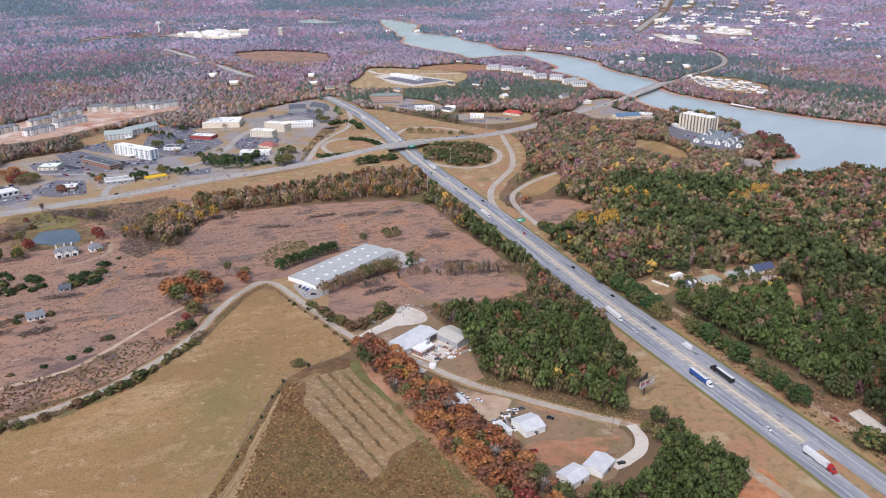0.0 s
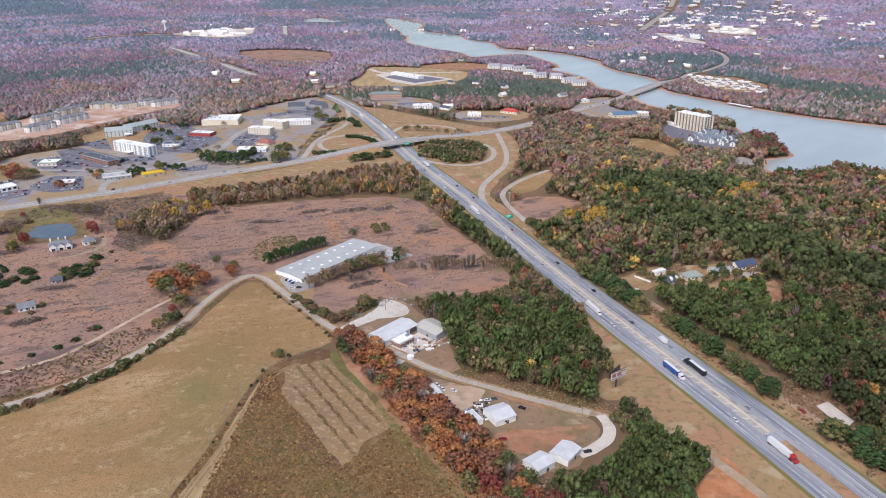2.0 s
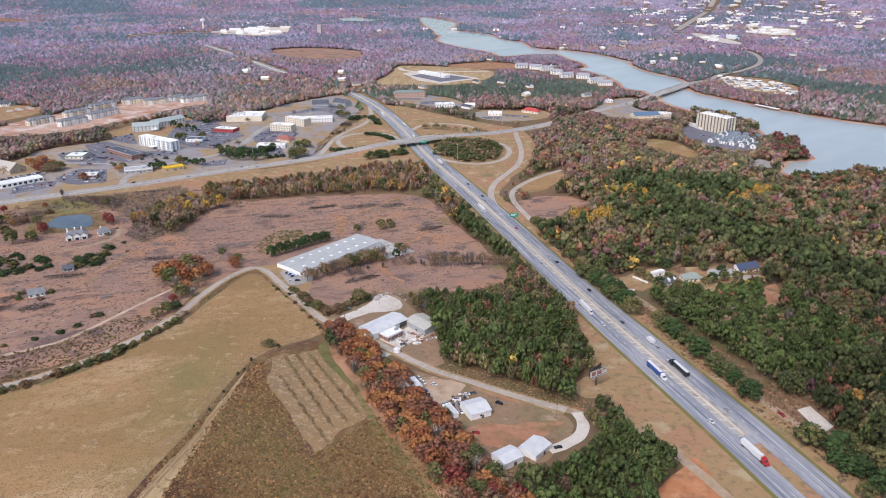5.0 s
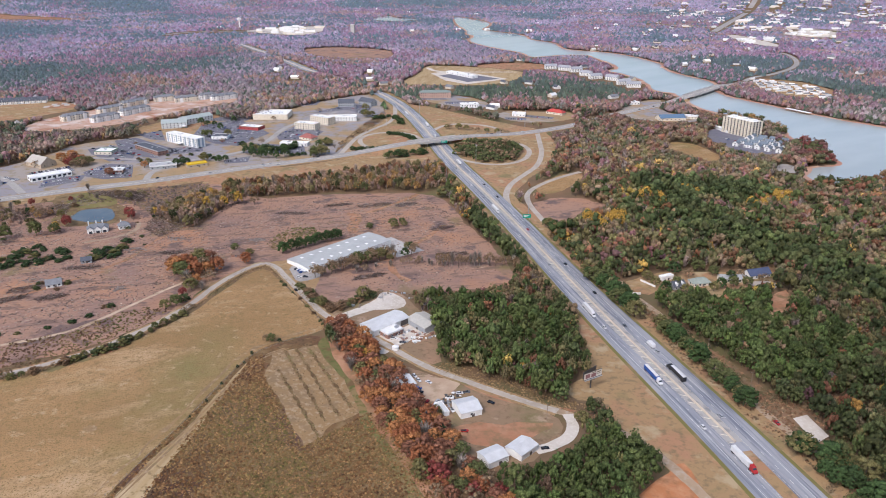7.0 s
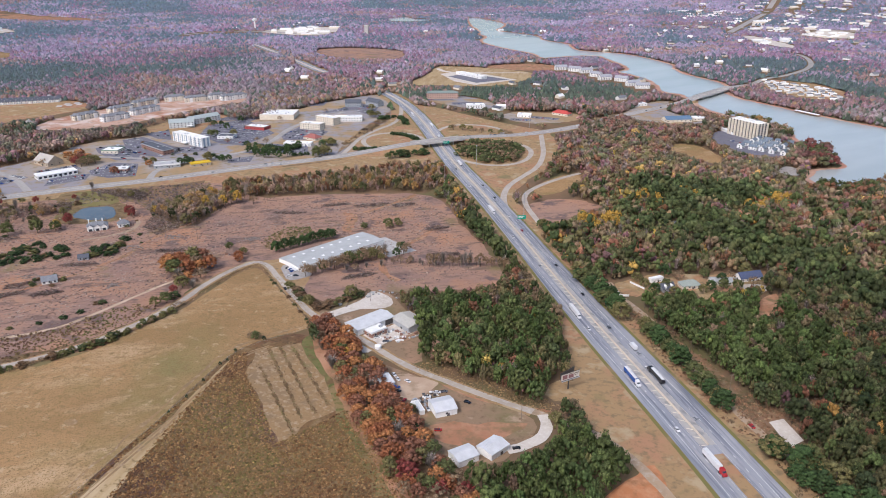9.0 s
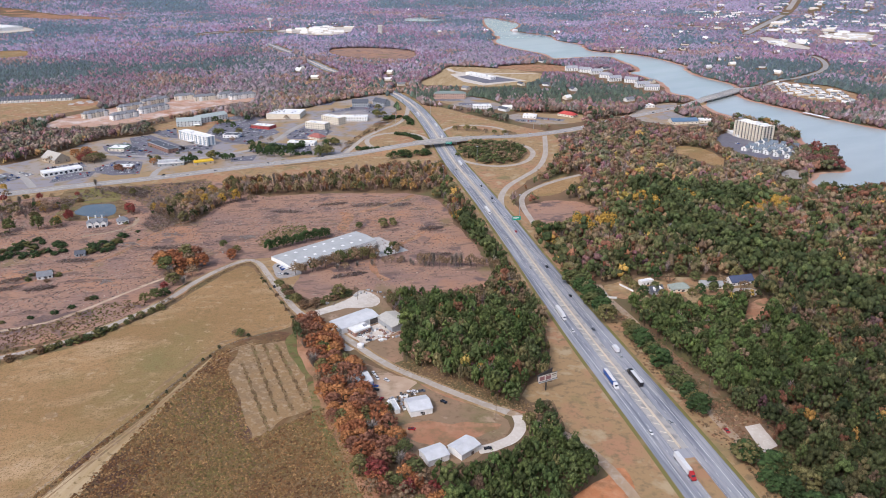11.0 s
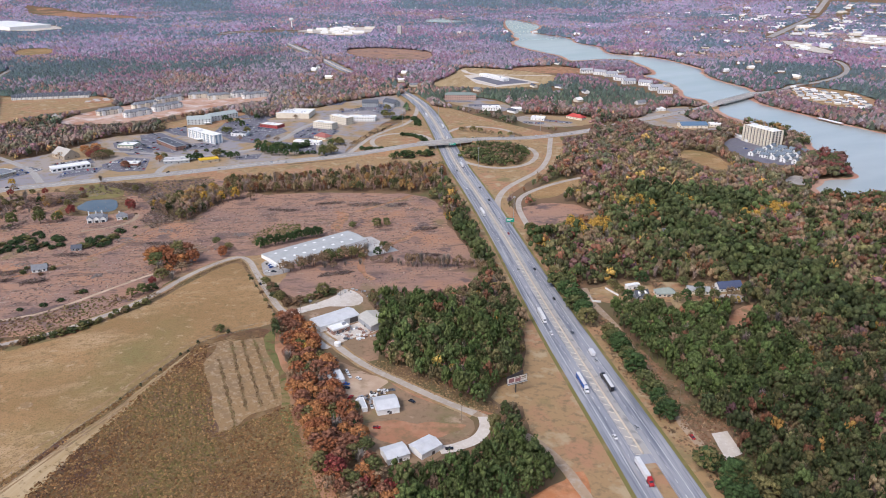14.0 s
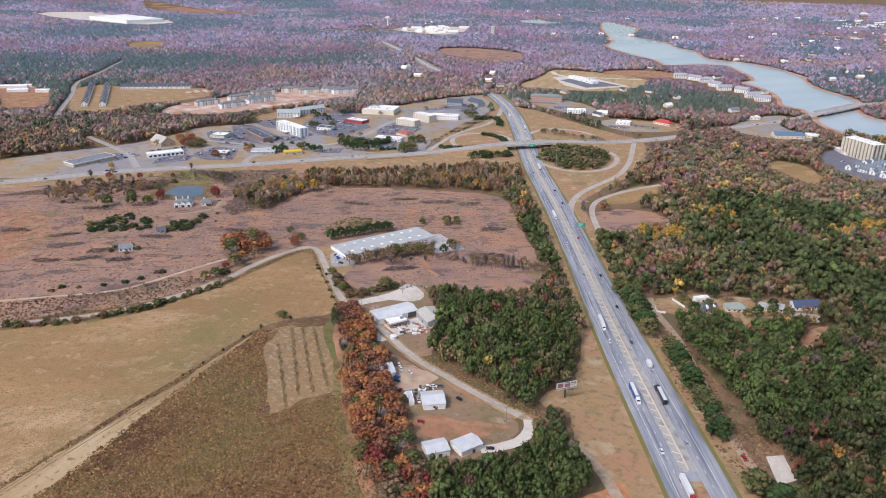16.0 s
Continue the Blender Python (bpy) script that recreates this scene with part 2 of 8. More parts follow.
CARPAINT = {k: plain(k + "_car_paint", c, 0.25, 0.0, vary=0.04) for k, c in
            (("white", (0.75, 0.75, 0.75)), ("black", (0.02, 0.02, 0.025)), ("silver", (0.42, 0.43, 0.45)), ("red", (0.42, 0.03, 0.03)), ("blue", (0.03, 0.09, 0.32)), ("grey", (0.14, 0.15, 0.17)), ("yellow", (0.7, 0.6, 0.03)))}

# ---- mesh helpers ----
HILLS = ((-190, 270, 130, 12.1), (40, 350, 100, 2.9), (-170, 500, 110, 5.0), (-330, 450, 110, 3.7), (-60, 370, 70, -3.0), (230, 360, 120, 4.9), (150, 640, 150, -2.6))


def gz(x, y):
    """Height of the ground."""
    z = 0.0
    for a, b, s, v in HILLS:
        z = z + v * np.exp(-((x - a) ** 2 + (y - b) ** 2) / (2 * s * s))
    r = np.hypot(x - 90, y)
    k = np.clip((r - 4150) / 700, 0, 1)
    return z + 75 * k * k * (3 - 2 * k)


def mesh_of(name, verts, faces, mat, smooth=False):
    me = bpy.data.meshes.new(name)
    me.from_pydata([tuple(v) for v in verts], [], faces)
    me.materials.append(mat)
    if smooth:
        me.shade_smooth()
    me.update()
    return me


def part(name, data, parent=None, label="", kind=""):
    ob = new(name, data)
    if parent is not None:
        ob.parent = parent
    return tagged(ob, label, kind=kind)


def thing(name, label, category, m=None, group="", kind=""):
    ob = new(name)
    ob.empty_display_size = 0.5
    if m is not None:
        ob.matrix_basis = m
    return tagged(ob, label, category, group, kind)


class Geo:
    """Collects boxes, prisms and cylinders into one mesh."""

    def __init__(self):
        self.v, self.f = [], []

    def add(self, verts, faces):
        k = len(self.v)
        self.v += [tuple(p) for p in verts]
        self.f += [tuple(i + k for i in f) for f in faces]
        return self

    def box(self, x0, x1, y0, y1, z0, z1, m=None):
        vs = [Vector((x, y, z)) for z in (z0, z1) for x, y in ((x0, y0), (x1, y0), (x1, y1), (x0, y1))]
        if m is not None:
            vs = [m @ v for v in vs]
        return self.add(vs, [(3, 2, 1, 0), (4, 5, 6, 7), (0, 1, 5, 4), (1, 2, 6, 5), (2, 3, 7, 6), (3, 0, 4, 7)])

    def tube(self, p, q, r0, r1, sides=6):
        p, q = Vector(p), Vector(q)
        z = (q - p).normalized()
        x = z.orthogonal().normalized()
        y = z.cross(x)
        ring = [(x * math.cos(2 * math.pi * i / sides) + y * math.sin(2 * math.pi * i / sides)) for i in range(sides)]
        vs = [p + d * r0 for d in ring] + [q + d * r1 for d in ring]
        fs = [(i, (i + 1) % sides, sides + (i + 1) % sides, sides + i) for i in range(sides)]
        return self.add(vs, fs + [tuple(range(sides, 2 * sides)), tuple(reversed(range(sides)))])

    def prism(self, profile, x0, x1):
        """profile: (y, z) ring, swept along x."""
        k = len(profile)
        vs = [(x0, y, z) for y, z in profile] + [(x1, y, z) for y, z in profile]
        fs = [(i, (i + 1) % k, k + (i + 1) % k, k + i) for i in range(k)]
        return self.add(vs, fs + [tuple(reversed(range(k))), tuple(range(k, 2 * k))])

    def mesh(self, name, mat, smooth=False):
        me = mesh_of(name, self.v, self.f, mat, smooth)
        bm = bmesh.new()
        bm.from_mesh(me)
        bmesh.ops.recalc_face_normals(bm, faces=bm.faces)
        bm.to_mesh(me)
        bm.free()
        return me


CLEARINGS = []      # rings of (x, y) with no woods
HIDDEN = []         # the same, where tall woods may screen it
CORRIDORS = []      # (points, half width) with no woods


def dense(pts, step, closed):
    out = []
    n = len(pts)
    for i in range(n if closed else n - 1):
        a, b = np.array(pts[i], float), np.array(pts[(i + 1) % n], float)
        k = max(1, int(np.hypot(*(b - a)) / step))
        out += [a + (b - a) * j / k for j in range(k)]
    if not closed:
        out.append(np.array(pts[-1], float))
    return np.array(out)


def rounded(pts, rounds=2, closed=False):
    """Corner cutting, for smooth bends."""
    p = np.array(pts, float)
    for _ in range(rounds):
        q = np.roll(p, -1, 0) if closed else p[1:]
        a = p if closed else p[:-1]
        mid = np.stack([0.75 * a + 0.25 * q, 0.25 * a + 0.75 * q], 1).reshape(-1, 2)
        p = mid if closed else np.vstack([p[:1], mid, p[-1:]])
    return p


def wobble(p, amount, scale):
    out = p.copy()
    for q in out:
        v = noise.noise_vector(Vector((q[0] * scale, q[1] * scale, 3.1)))
        w = noise.noise_vector(Vector((q[0] * scale * 4, q[1] * scale * 4, 7.7)))
        q += amount * np.array((v.x + 0.5 * w.x, v.y + 0.5 * w.y))
    return out


def patch(name, pts, mat, lift, label="", category="", rough=2.5, clear=True, smooth=1, step=25, level=None, parent=None):
    """A patch of ground that follows the terrain, with an uneven edge."""
    ring = rounded(pts, smooth, True) if smooth else np.array(pts, float)
    if clear:
        CLEARINGS.append(ring)
    ring = dense(ring, 6 if rough else 50, True)
    if rough:
        ring = wobble(ring, rough, 0.03)
    bm = bmesh.new()
    bm.faces.new([bm.verts.new((x, y, 0)) for x, y in ring])
    bmesh.ops.triangulate(bm, faces=bm.faces[:])
    lo, hi = ring.min(0), ring.max(0)
    if level is None and lo[1] < 900 and hi[0] > -700:
        for axis in (0, 1):
            for c in np.arange(math.ceil(lo[axis] / step) * step, hi[axis], step):
                co, no = [0, 0, 0], [0, 0, 0]
                co[axis], no[axis] = c, 1
                bmesh.ops.bisect_plane(bm, geom=bm.verts[:] + bm.edges[:] + bm.faces[:], plane_co=co, plane_no=no)
    for v in bm.verts:
        v.co.z = lift + (float(gz(v.co.x, v.co.y)) if level is None else level)
    for f in bm.faces:
        f.normal_update()
        if f.normal.z < 0:
            f.normal_flip()
    me = bpy.data.meshes.new(name)
    bm.to_mesh(me)
    bm.free()
    me.materials.append(mat)
    ob = part(name, me, parent)
    return tagged(ob, label, category, kind="structure")


def along(pts, step=10, rounds=2):
    """Dense points, and the unit normals to the right of the way."""
    p = dense(rounded(pts, rounds), step, False)
    d = np.gradient(p, axis=0)
    d /= np.hypot(d[:, 0], d[:, 1])[:, None]
    return p, np.stack([d[:, 1], -d[:, 0]], 1)


def strip_mesh(name, p, nrm, left, right, mat, lift, zs=None, thick=0.0):
    """A ribbon along p from offset left to offset right (metres to the right)."""
    left, right = np.broadcast_to(left, len(p)), np.broadcast_to(right, len(p))
    a, b = p + nrm * left[:, None], p + nrm * right[:, None]
    mid = (a + b) / 2
    za, zm, zb = (gz(q[:, 0], q[:, 1]) + lift for q in (a, mid, b)) if zs is None else (zs + lift,) * 3
    vs = [v for i in range(len(p)) for v in ((*a[i], za[i]), (*mid[i], zm[i]), (*b[i], zb[i]))]
    fs = []
    for i in range(len(p) - 1):
        for k in (0, 1):
            fs.append((3 * i + k, 3 * i + k + 1, 3 * i + k + 4, 3 * i + k + 3))
    return mesh_of(name, vs, fs, mat)


def road(name, pts, width, mat, lift, label, clear=4.0, step=8, edge=0.0, category="road"):
    p, nrm = along(pts, step)
    CORRIDORS.append((p, width / 2 + clear))
    l = -width / 2 + (np.array([noise.noise(Vector((q[0] * 0.1, q[1] * 0.1, 0))) for q in p]) * edge if edge else 0)
    r = width / 2 + (np.array([noise.noise(Vector((q[0] * 0.1, q[1] * 0.1, 9))) for q in p]) * edge if edge else 0)
    return tagged(part(name, strip_mesh(name, p, nrm, l, r, mat, lift)), label, category, kind="structure")


def boxes_along(p, nrm, offset, length, width, gap, mat, lift, name, height=0.0, skew=0.0, start=0.0, zs=None):
    """Short painted bars along a way, in one mesh."""
    s = np.r_[0, np.cumsum(np.hypot(*np.diff(p, axis=0).T))]
    g = Geo()
    for d in np.arange(start, s[-1] - length, length + gap):
        ring = []
        for dd, w in ((d, -width / 2), (d + length, -width / 2), (d + length, width / 2), (d, width / 2)):
            dd2 = min(s[-1], dd + (skew if w > 0 else 0))
            x, y = np.interp(dd2, s, p[:, 0]), np.interp(dd2, s, p[:, 1])
            nx, ny = np.interp(dd2, s, nrm[:, 0]), np.interp(dd2, s, nrm[:, 1])
            off = (np.interp(dd2, s, offset) if not np.isscalar(offset) else offset) + w
            x, y = x + nx * off, y + ny * off
            ring.append((x, y, float(gz(x, y)) + lift))
        g.add(ring, [(0, 3, 2, 1)])
    return mesh_of(name, g.v, g.f, mat)


# ---- the ground sheet ----
def ground_sheet():
    xs = np.unique(np.r_[np.arange(-6500, -700, 150), np.arange(-700, 500, 12), np.arange(500, 5000, 150)])
    ys = np.unique(np.r_[np.arange(-1500, 100, 100), np.arange(100, 900, 12), np.arange(900, 6500, 100)])
    X, Y = np.meshgrid(xs, ys)
    Z = gz(X, Y)
    vs = np.stack([X, Y, Z], -1).reshape(-1, 3)
    w = len(xs)
    fs = [(j * w + i, j * w + i + 1, (j + 1) * w + i + 1, (j + 1) * w + i) for j in range(len(ys) - 1) for i in range(w - 1)]
    return tagged(part("ground", mesh_of("ground", vs, fs, LITTER, True)), "brown leaf-littered earth under the autumn woods", "ground", kind="structure")


ground_sheet()

# ---- highway ----
HIGHWAY = [(268, 170), (231, 245), (186, 340), (144, 430), (112, 502), (49, 645), (7, 737), (-50, 856), (-102, 960), (-187, 1165), (-258, 1318), (-325, 1432), (-400, 1530), (-500, 1645), (-610, 1745), (-720, 1885), (-880, 2081), (-947, 2153), (-1024, 2247), (-1120, 2340)]
HP, HN = along(HIGHWAY, 8)
HS = np.r_[0, np.cumsum(np.hypot(*np.diff(HP, axis=0).T))]
HALF = np.interp(HP[:, 1], [300, 480, 650, 860, 1300, 1450], [18, 17.6, 15.5, 14.2, 14.2, 13])
CORRIDORS.append((HP[HP[:, 1] < 1455], 20))
HIDDEN.append((HP[HP[:, 1] >= 1455], 8))
CORRIDORS.append((HP[(HP[:, 1] > 1735) & (HP[:, 1] < 1900)], 17))
CORRIDORS.append((HP[(HP[:, 1] > 2085) & (HP[:, 1] < 2245)], 17))
road_ob = tagged(part("highway", strip_mesh("highway", HP, HN, -HALF, HALF, ASPHALT, 0.45)), "grey asphalt dual carriageway with worn wheel tracks", "road", kind="structure")
tagged(part("highway_verge", strip_mesh("highway_verge", HP, HN, -HALF - 13, HALF + 15, VERGE, 0.2)), "dry tan grass verges beside the highway", "verge", kind="structure")
for side in (-1, 1):
    tagged(part("verge_edge", strip_mesh("verge_edge", HP, HN, np.minimum(side * HALF, side * (HALF + 2.6)), np.maximum(side * HALF, side * (HALF + 2.6)), GREENVERGE, 0.3)), "greener grass along the edge of the asphalt", "verge", kind="structure")
SC = HALF / 18
near = HP[:, 1] > 352
tagged(part("median_paving", strip_mesh("median_paving", HP[near], HN[near], -5.0 * SC[near], 4.1 * SC[near], MEDIAN, 0.5)), "pale paved median between the carriageways", "paving", kind="structure")
low = HP[:, 1] < 358
tagged(part("median_grass", strip_mesh("median_grass", HP[low], HN[low], -4.4, 3.4, VERGE, 0.52)), "dry grass strip between the carriageways", "verge", kind="structure")
for off, mat in ((-12.8, PAINT_W), (-5.4, PAINT_Y), (4.3, PAINT_Y), (11.8, PAINT_W)):
    part("edge_line", strip_mesh("edge_line", HP, HN, off * SC - (0.09 if mat is PAINT_W else 0.06), off * SC + (0.09 if mat is PAINT_W else 0.06), mat, 0.56), road_ob, kind="stuff")
for off in (-9.1, 8.05):
    part("lane_dashes", boxes_along(HP, HN, off * SC, 3.2, 0.2, 9.0, PAINT_W, 0.57, "lane_dashes"), road_ob, kind="stuff")
sel = (HP[:, 1] > 356) & (HP[:, 1] < 640)
part("median_chevrons", boxes_along(HP[sel], HN[sel], -2.9 * SC[sel], 0.7, 3.2, 8.0, PAINT_Y, 0.58, "median_chevrons", skew=-2.2), road_ob, "cream diagonal bars", kind="stuff")
bar = thing("median_barrier", "long grey concrete median barrier on the paved median", "barrier")
q, qn = HP[near] + HN[near] * (-0.6 * SC[near])[:, None], HN[near]
ins = [(-0.4, 0.4), (-0.15, 1.3), (0.15, 1.3), (0.4, 0.4)]
gb = Geo()
for i in range(len(q)):
    z = float(gz(*q[i])) + 0.5
    gb.v += [(*(q[i] + qn[i] * o), z + h - (0.4 if h < 1 else 0)) for o, h in ins]
for i in range(len(q) - 1):
    gb.f += [(4 * i + k, 4 * i + k + 1, 4 * i + k + 5, 4 * i + k + 4) for k in range(3)]
part("barrier_wall", mesh_of("barrier_wall", gb.v, gb.f, plain("tan_concrete", (0.6, 0.52, 0.42), 0.85)), bar)

# ---- other roads ----
road("country_road", [(-420, 235), (-340, 290), (-309, 313), (-268, 336), (-240, 366), (-221, 405), (-211, 450), (-212, 492), (-205, 535), (-191, 556), (-157, 516), (-129, 485), (-107, 462), (-89, 451), (-66, 441), (-45, 428), (-36, 421), (-9, 404), (20, 392), (52, 378), (76, 370)], 5.4, PALEROAD, 0.4, "pale grey country road between the fields", edge=0.6)
road("road_shoulder", [(-420, 235), (-340, 290), (-309, 313), (-268, 336), (-240, 366), (-221, 405), (-211, 450), (-212, 492), (-205, 535), (-191, 556), (-157, 516), (-129, 485), (-107, 462), (-89, 451), (-66, 441), (-45, 428), (-36, 421), (-9, 404), (20, 392), (52, 378), (76, 370)], 9.5, VERGE, 0.3, "worn grassy shoulders of the country road", edge=1.5)
road("dirt_lane", [(74, 371), (88, 366), (104, 360), (120, 351), (135, 336), (146, 320), (165, 290), (200, 230)], 6.0, LANE, 0.38, "worn brown lane past the pines", edge=0.8, clear=0.5)
HIDDEN.append(CORRIDORS.pop())
road("gravel_drive", [(82, 368), (86, 356), (84, 345), (77, 336), (66, 328)], 7.5, GRAVEL, 0.42, "pale gravel drive to the metal sheds", edge=1.2)
road("workshop_drive", [(-97, 455), (-86, 472), (-70, 490), (-62, 502)], 8, GRAVEL, 0.42, "pale gravel drive to the workshop", edge=1.0)
road("farm_track", [(-420, 300), (-350, 343), (-312, 366), (-276, 388), (-264, 416), (-254, 450), (-244, 486), (-225, 520)], 3.6, DIRT, 0.34, "pale dirt track over the cleared land", clear=2, edge=0.8)
road("frontage_road", [(118, 592), (128, 562), (147, 531), (169, 475), (182, 439), (195, 404), (208, 377), (222, 358), (250, 320), (300, 240)], 6.0, LANE, 0.36, "narrow frontage road beside the highway", clear=3, edge=0.4)
road("side_road", [(75, 938), (52, 910), (28, 871), (14, 832), (20, 791), (42, 736)], 6.5, PALEROAD, 0.36, "pale side road at the wood's edge")
road("commercial_street", [(-456, 775), (-480, 830), (-462, 880), (-430, 920), (-405, 950), (-397, 1015), (-414, 1120), (-392, 1195), (-370, 1260)], 9, ROADGREY, 0.36, "grey street between the commercial lots")
road("service_street", [(-780, 812), (-694, 781), (-634, 755), (-575, 709)], 9, ROADGREY, 0.36, "grey street beside the showroom")
road("service_street", [(-462, 880), (-520, 880), (-585, 875), (-640, 870)], 8, ROADGREY, 0.36, "grey street between the motels")
RAMPS = [
    [(-262, 940), (-266, 988), (-274, 1070), (-266, 1127), (-250, 1187), (-261, 1263), (-285, 1345)],
    [(-165, 1068), (-196, 1112), (-231, 1118), (-261, 1094), (-266, 1059), (-251, 1023), (-225, 1000), (-195, 1006)],
    [(-168, 1125), (-160, 1180), (-135, 1202), (-100, 1200), (-72, 1186), (-58, 1158), (-64, 1112)],
    [(-110, 985), (-68, 952), (-29, 950), (-2, 982), (2, 1035), (-14, 1074), (-38, 1088), (-75, 1100)],
    [(10, 748), (-3, 785), (-10, 822), (-9, 865), (5, 912), (18, 956), (19, 1026), (9, 1100), (0, 1165)],
]
for r in RAMPS:
    road("ramp", r, 7.5, PALEROAD, 0.42, "pale curving slip road of the interchange", clear=7)
road("lake_road", [(420, 1780), (450, 1850), (500, 1900), (536, 1957), (582, 2037), (622, 2158), (637, 2335), (600, 2420)], 13, ROADGREY, 0.4, "pale road winding into far woods")
road("city_avenue", [(520, 3030), (591, 3289), (822, 4125), (1000, 4750)], 26, ROADGREY, 0.5, "wide pale avenue through a far town", clear=10)
road("far_lane", [(-960, 905), (-1010, 960), (-1120, 1080), (-1230, 1180), (-1290, 1300), (-1420, 1500)], 9, ROADGREY, 0.4, "pale lane up to the far woods")

# ---- arterial road with its bridge over the highway ----
ART = [(-1000, 380), (-860, 450), (-740, 525), (-660, 590), (-600, 668), (-535, 724), (-460, 780), (-405, 830), (-354, 878), (-292, 925), (-228, 980), (-143, 1047), (-80, 1098), (0, 1165), (68, 1240), (105, 1305), (160, 1380), (256, 1505), (300, 1580), (356, 1680), (420, 1770)]
AP, AN = along(ART, 8)
BR = np.array((-141.0, 1049.0))
dist = np.hypot(*(AP - BR).T)
AZ = 7.2 * np.exp(-(np.maximum(dist - 30, 0) / 85) ** 2)
dl = np.hypot(*(AP - np.array((318, 1605))).T)
AZ = np.maximum(AZ, 5 * np.exp(-(np.maximum(dl - 70, 0) / 60) ** 2))
CORRIDORS.append((AP[AP[:, 0] < 50], 17))
CORRIDORS.append((AP[np.hypot(*(AP - np.array((318, 1605))).T) < 60], 15))
HIDDEN.append((AP[AP[:, 0] >= 50], 15))
art = tagged(part("arterial_road", strip_mesh("arterial_road", AP, AN, -10.5, 10.5, ROADGREY, 0.5, AZ + gz(AP[:, 0], AP[:, 1]))), "pale grey multi-lane road over the interchange", "road", kind="structure")
for off in (-0.25, 0.25):
    part("centre_line", strip_mesh("centre_line", AP, AN, off - 0.12, off + 0.12, PAINT_Y, 0.58, AZ + gz(AP[:, 0], AP[:, 1])), art, kind="stuff")
for side in (-1, 1):
    for cut in (AP[:, 0] < BR[0] - 22, (AP[:, 0] > BR[0] + 22) & (AP[:, 0] < 262), AP[:, 0] > 352):
        p, nn, z = AP[cut], AN[cut], AZ[cut]
        a, c = p + nn * side * 10.4, p + nn * side * (11 + 2.0 * z[:, None] + 2)
        vs = [v for i in range(len(p)) for v in ((*a[i], z[i] + float(gz(*a[i])) + 0.45), (*c[i], float(gz(*c[i])) + 0.15))]
        fs = [(2 * i, 2 * i + 1, 2 * i + 3, 2 * i + 2) for i in range(len(p) - 1)]
        tagged(part("embankment", mesh_of("embankment", vs, fs, VERGE)), "dry grass slope beside the raised road", "embankment", kind="structure")

# ---- bridge over the highway ----
def overpass():
    ob = thing("road_bridge", "pale concrete bridge carrying the road over the highway", "bridge")
    sel = np.abs(AP[:, 0] - BR[0]) < 34
    p, nn, z = AP[sel], AN[sel], AZ[sel]
    g = Geo()
    for i in range(len(p)):
        for o, dz in ((-11.2, 0.45), (11.2, 0.45), (11.2, -1.1), (-11.2, -1.1)):
            g.v.append((*(p[i] + nn[i] * o), z[i] + dz))
    for i in range(len(p) - 1):
        g.f += [(4 * i + k, 4 * i + (k + 1) % 4, 4 * i + 4 + (k + 1) % 4, 4 * i + 4 + k) for k in range(4)]
    part("deck", g.mesh("deck", CONCRETE), ob)
    for side in (-1, 1):
        g = Geo()
        for i in range(len(p)):
            for o, dz in ((11.0, 0.45), (11.3, 0.45), (11.3, 1.6), (11.0, 1.6)):
                g.v.append((*(p[i] + nn[i] * o * side), z[i] + dz))
        for i in range(len(p) - 1):
            g.f += [(4 * i + k, 4 * i + (k + 1) % 4, 4 * i + 4 + (k + 1) % 4, 4 * i + 4 + k) for k in range(4)]
        part("parapet", g.mesh("parapet", CONCRETE), ob)
    k = int(np.argmin(np.hypot(*(AP - BR).T)))
    way = np.array((-AN[k][1], AN[k][0]))
    for s in (-20, 0, 20):
        for o in (-8, -3, 3, 8):
            c = BR + way * s + AN[k] * o
            part("pier", Geo().tube((*c, -0.5), (*c, 6.3), 0.6, 0.6, 8).mesh("pier", CONCRETE), ob)


overpass()


def lake_bridge():
    ob = thing("lake_bridge", "low grey concrete bridge across the lake", "bridge")
    sel = np.hypot(*(AP - np.array((318, 1605))).T) < 90
    p, nn, z = AP[sel], AN[sel], AZ[sel]
    for name, o0, o1, z0, z1 in (("deck", -11.5, 11.5, -1.2, 0.45), ("parapet", 11.0, 11.5, 0.45, 1.5), ("parapet", -11.5, -11.0, 0.45, 1.5)):
        g = Geo()
        for i in range(len(p)):
            for o, dz in ((o0, z1), (o1, z1), (o1, z0), (o0, z0)):
                g.v.append((*(p[i] + nn[i] * o), z[i] + dz))
        for i in range(len(p) - 1):
            g.f += [(4 * i + k, 4 * i + (k + 1) % 4, 4 * i + 4 + (k + 1) % 4, 4 * i + 4 + k) for k in range(4)]
        part(name, g.mesh(name, CONCRETE), ob)
    for i in range(1, len(p), 3):
        part("pier", Geo().box(-0.8, 0.8, -9, 9, -2, 4.5, Matrix.Translation((*p[i], 0)) @ Matrix.Rotation(math.atan2(nn[i][1], nn[i][0]) - math.pi / 2, 4, "Z")).mesh("pier", CONCRETE), ob)


lake_bridge()

# ---- fields, lots and water ----
STRIPS = [(-114, 368), (-120, 396), (-96, 417), (-39, 348), (-44, 339), (-53, 328), (-57, 310), (-62, 305)]
STRIP_LINES = [[(-108, 378), (-57, 315)], [(-114, 403), (-58, 330)], [(-107, 407), (-52, 337)], [(-99, 410), (-48, 348)]]
YELLOWS = [(96, 727), (110, 741), (158, 822), (206, 844), (272, 816), (303, 846), (100, 733)]
patch("arterial_meadow", [(-400, 790), (-330, 770), (-240, 815), (-180, 860), (-105, 890), (-110, 960), (-160, 1000), (-225, 960), (-300, 895), (-360, 850)], VERGE, 0.05, "dry orange grass below the arterial road", "verge", rough=4)
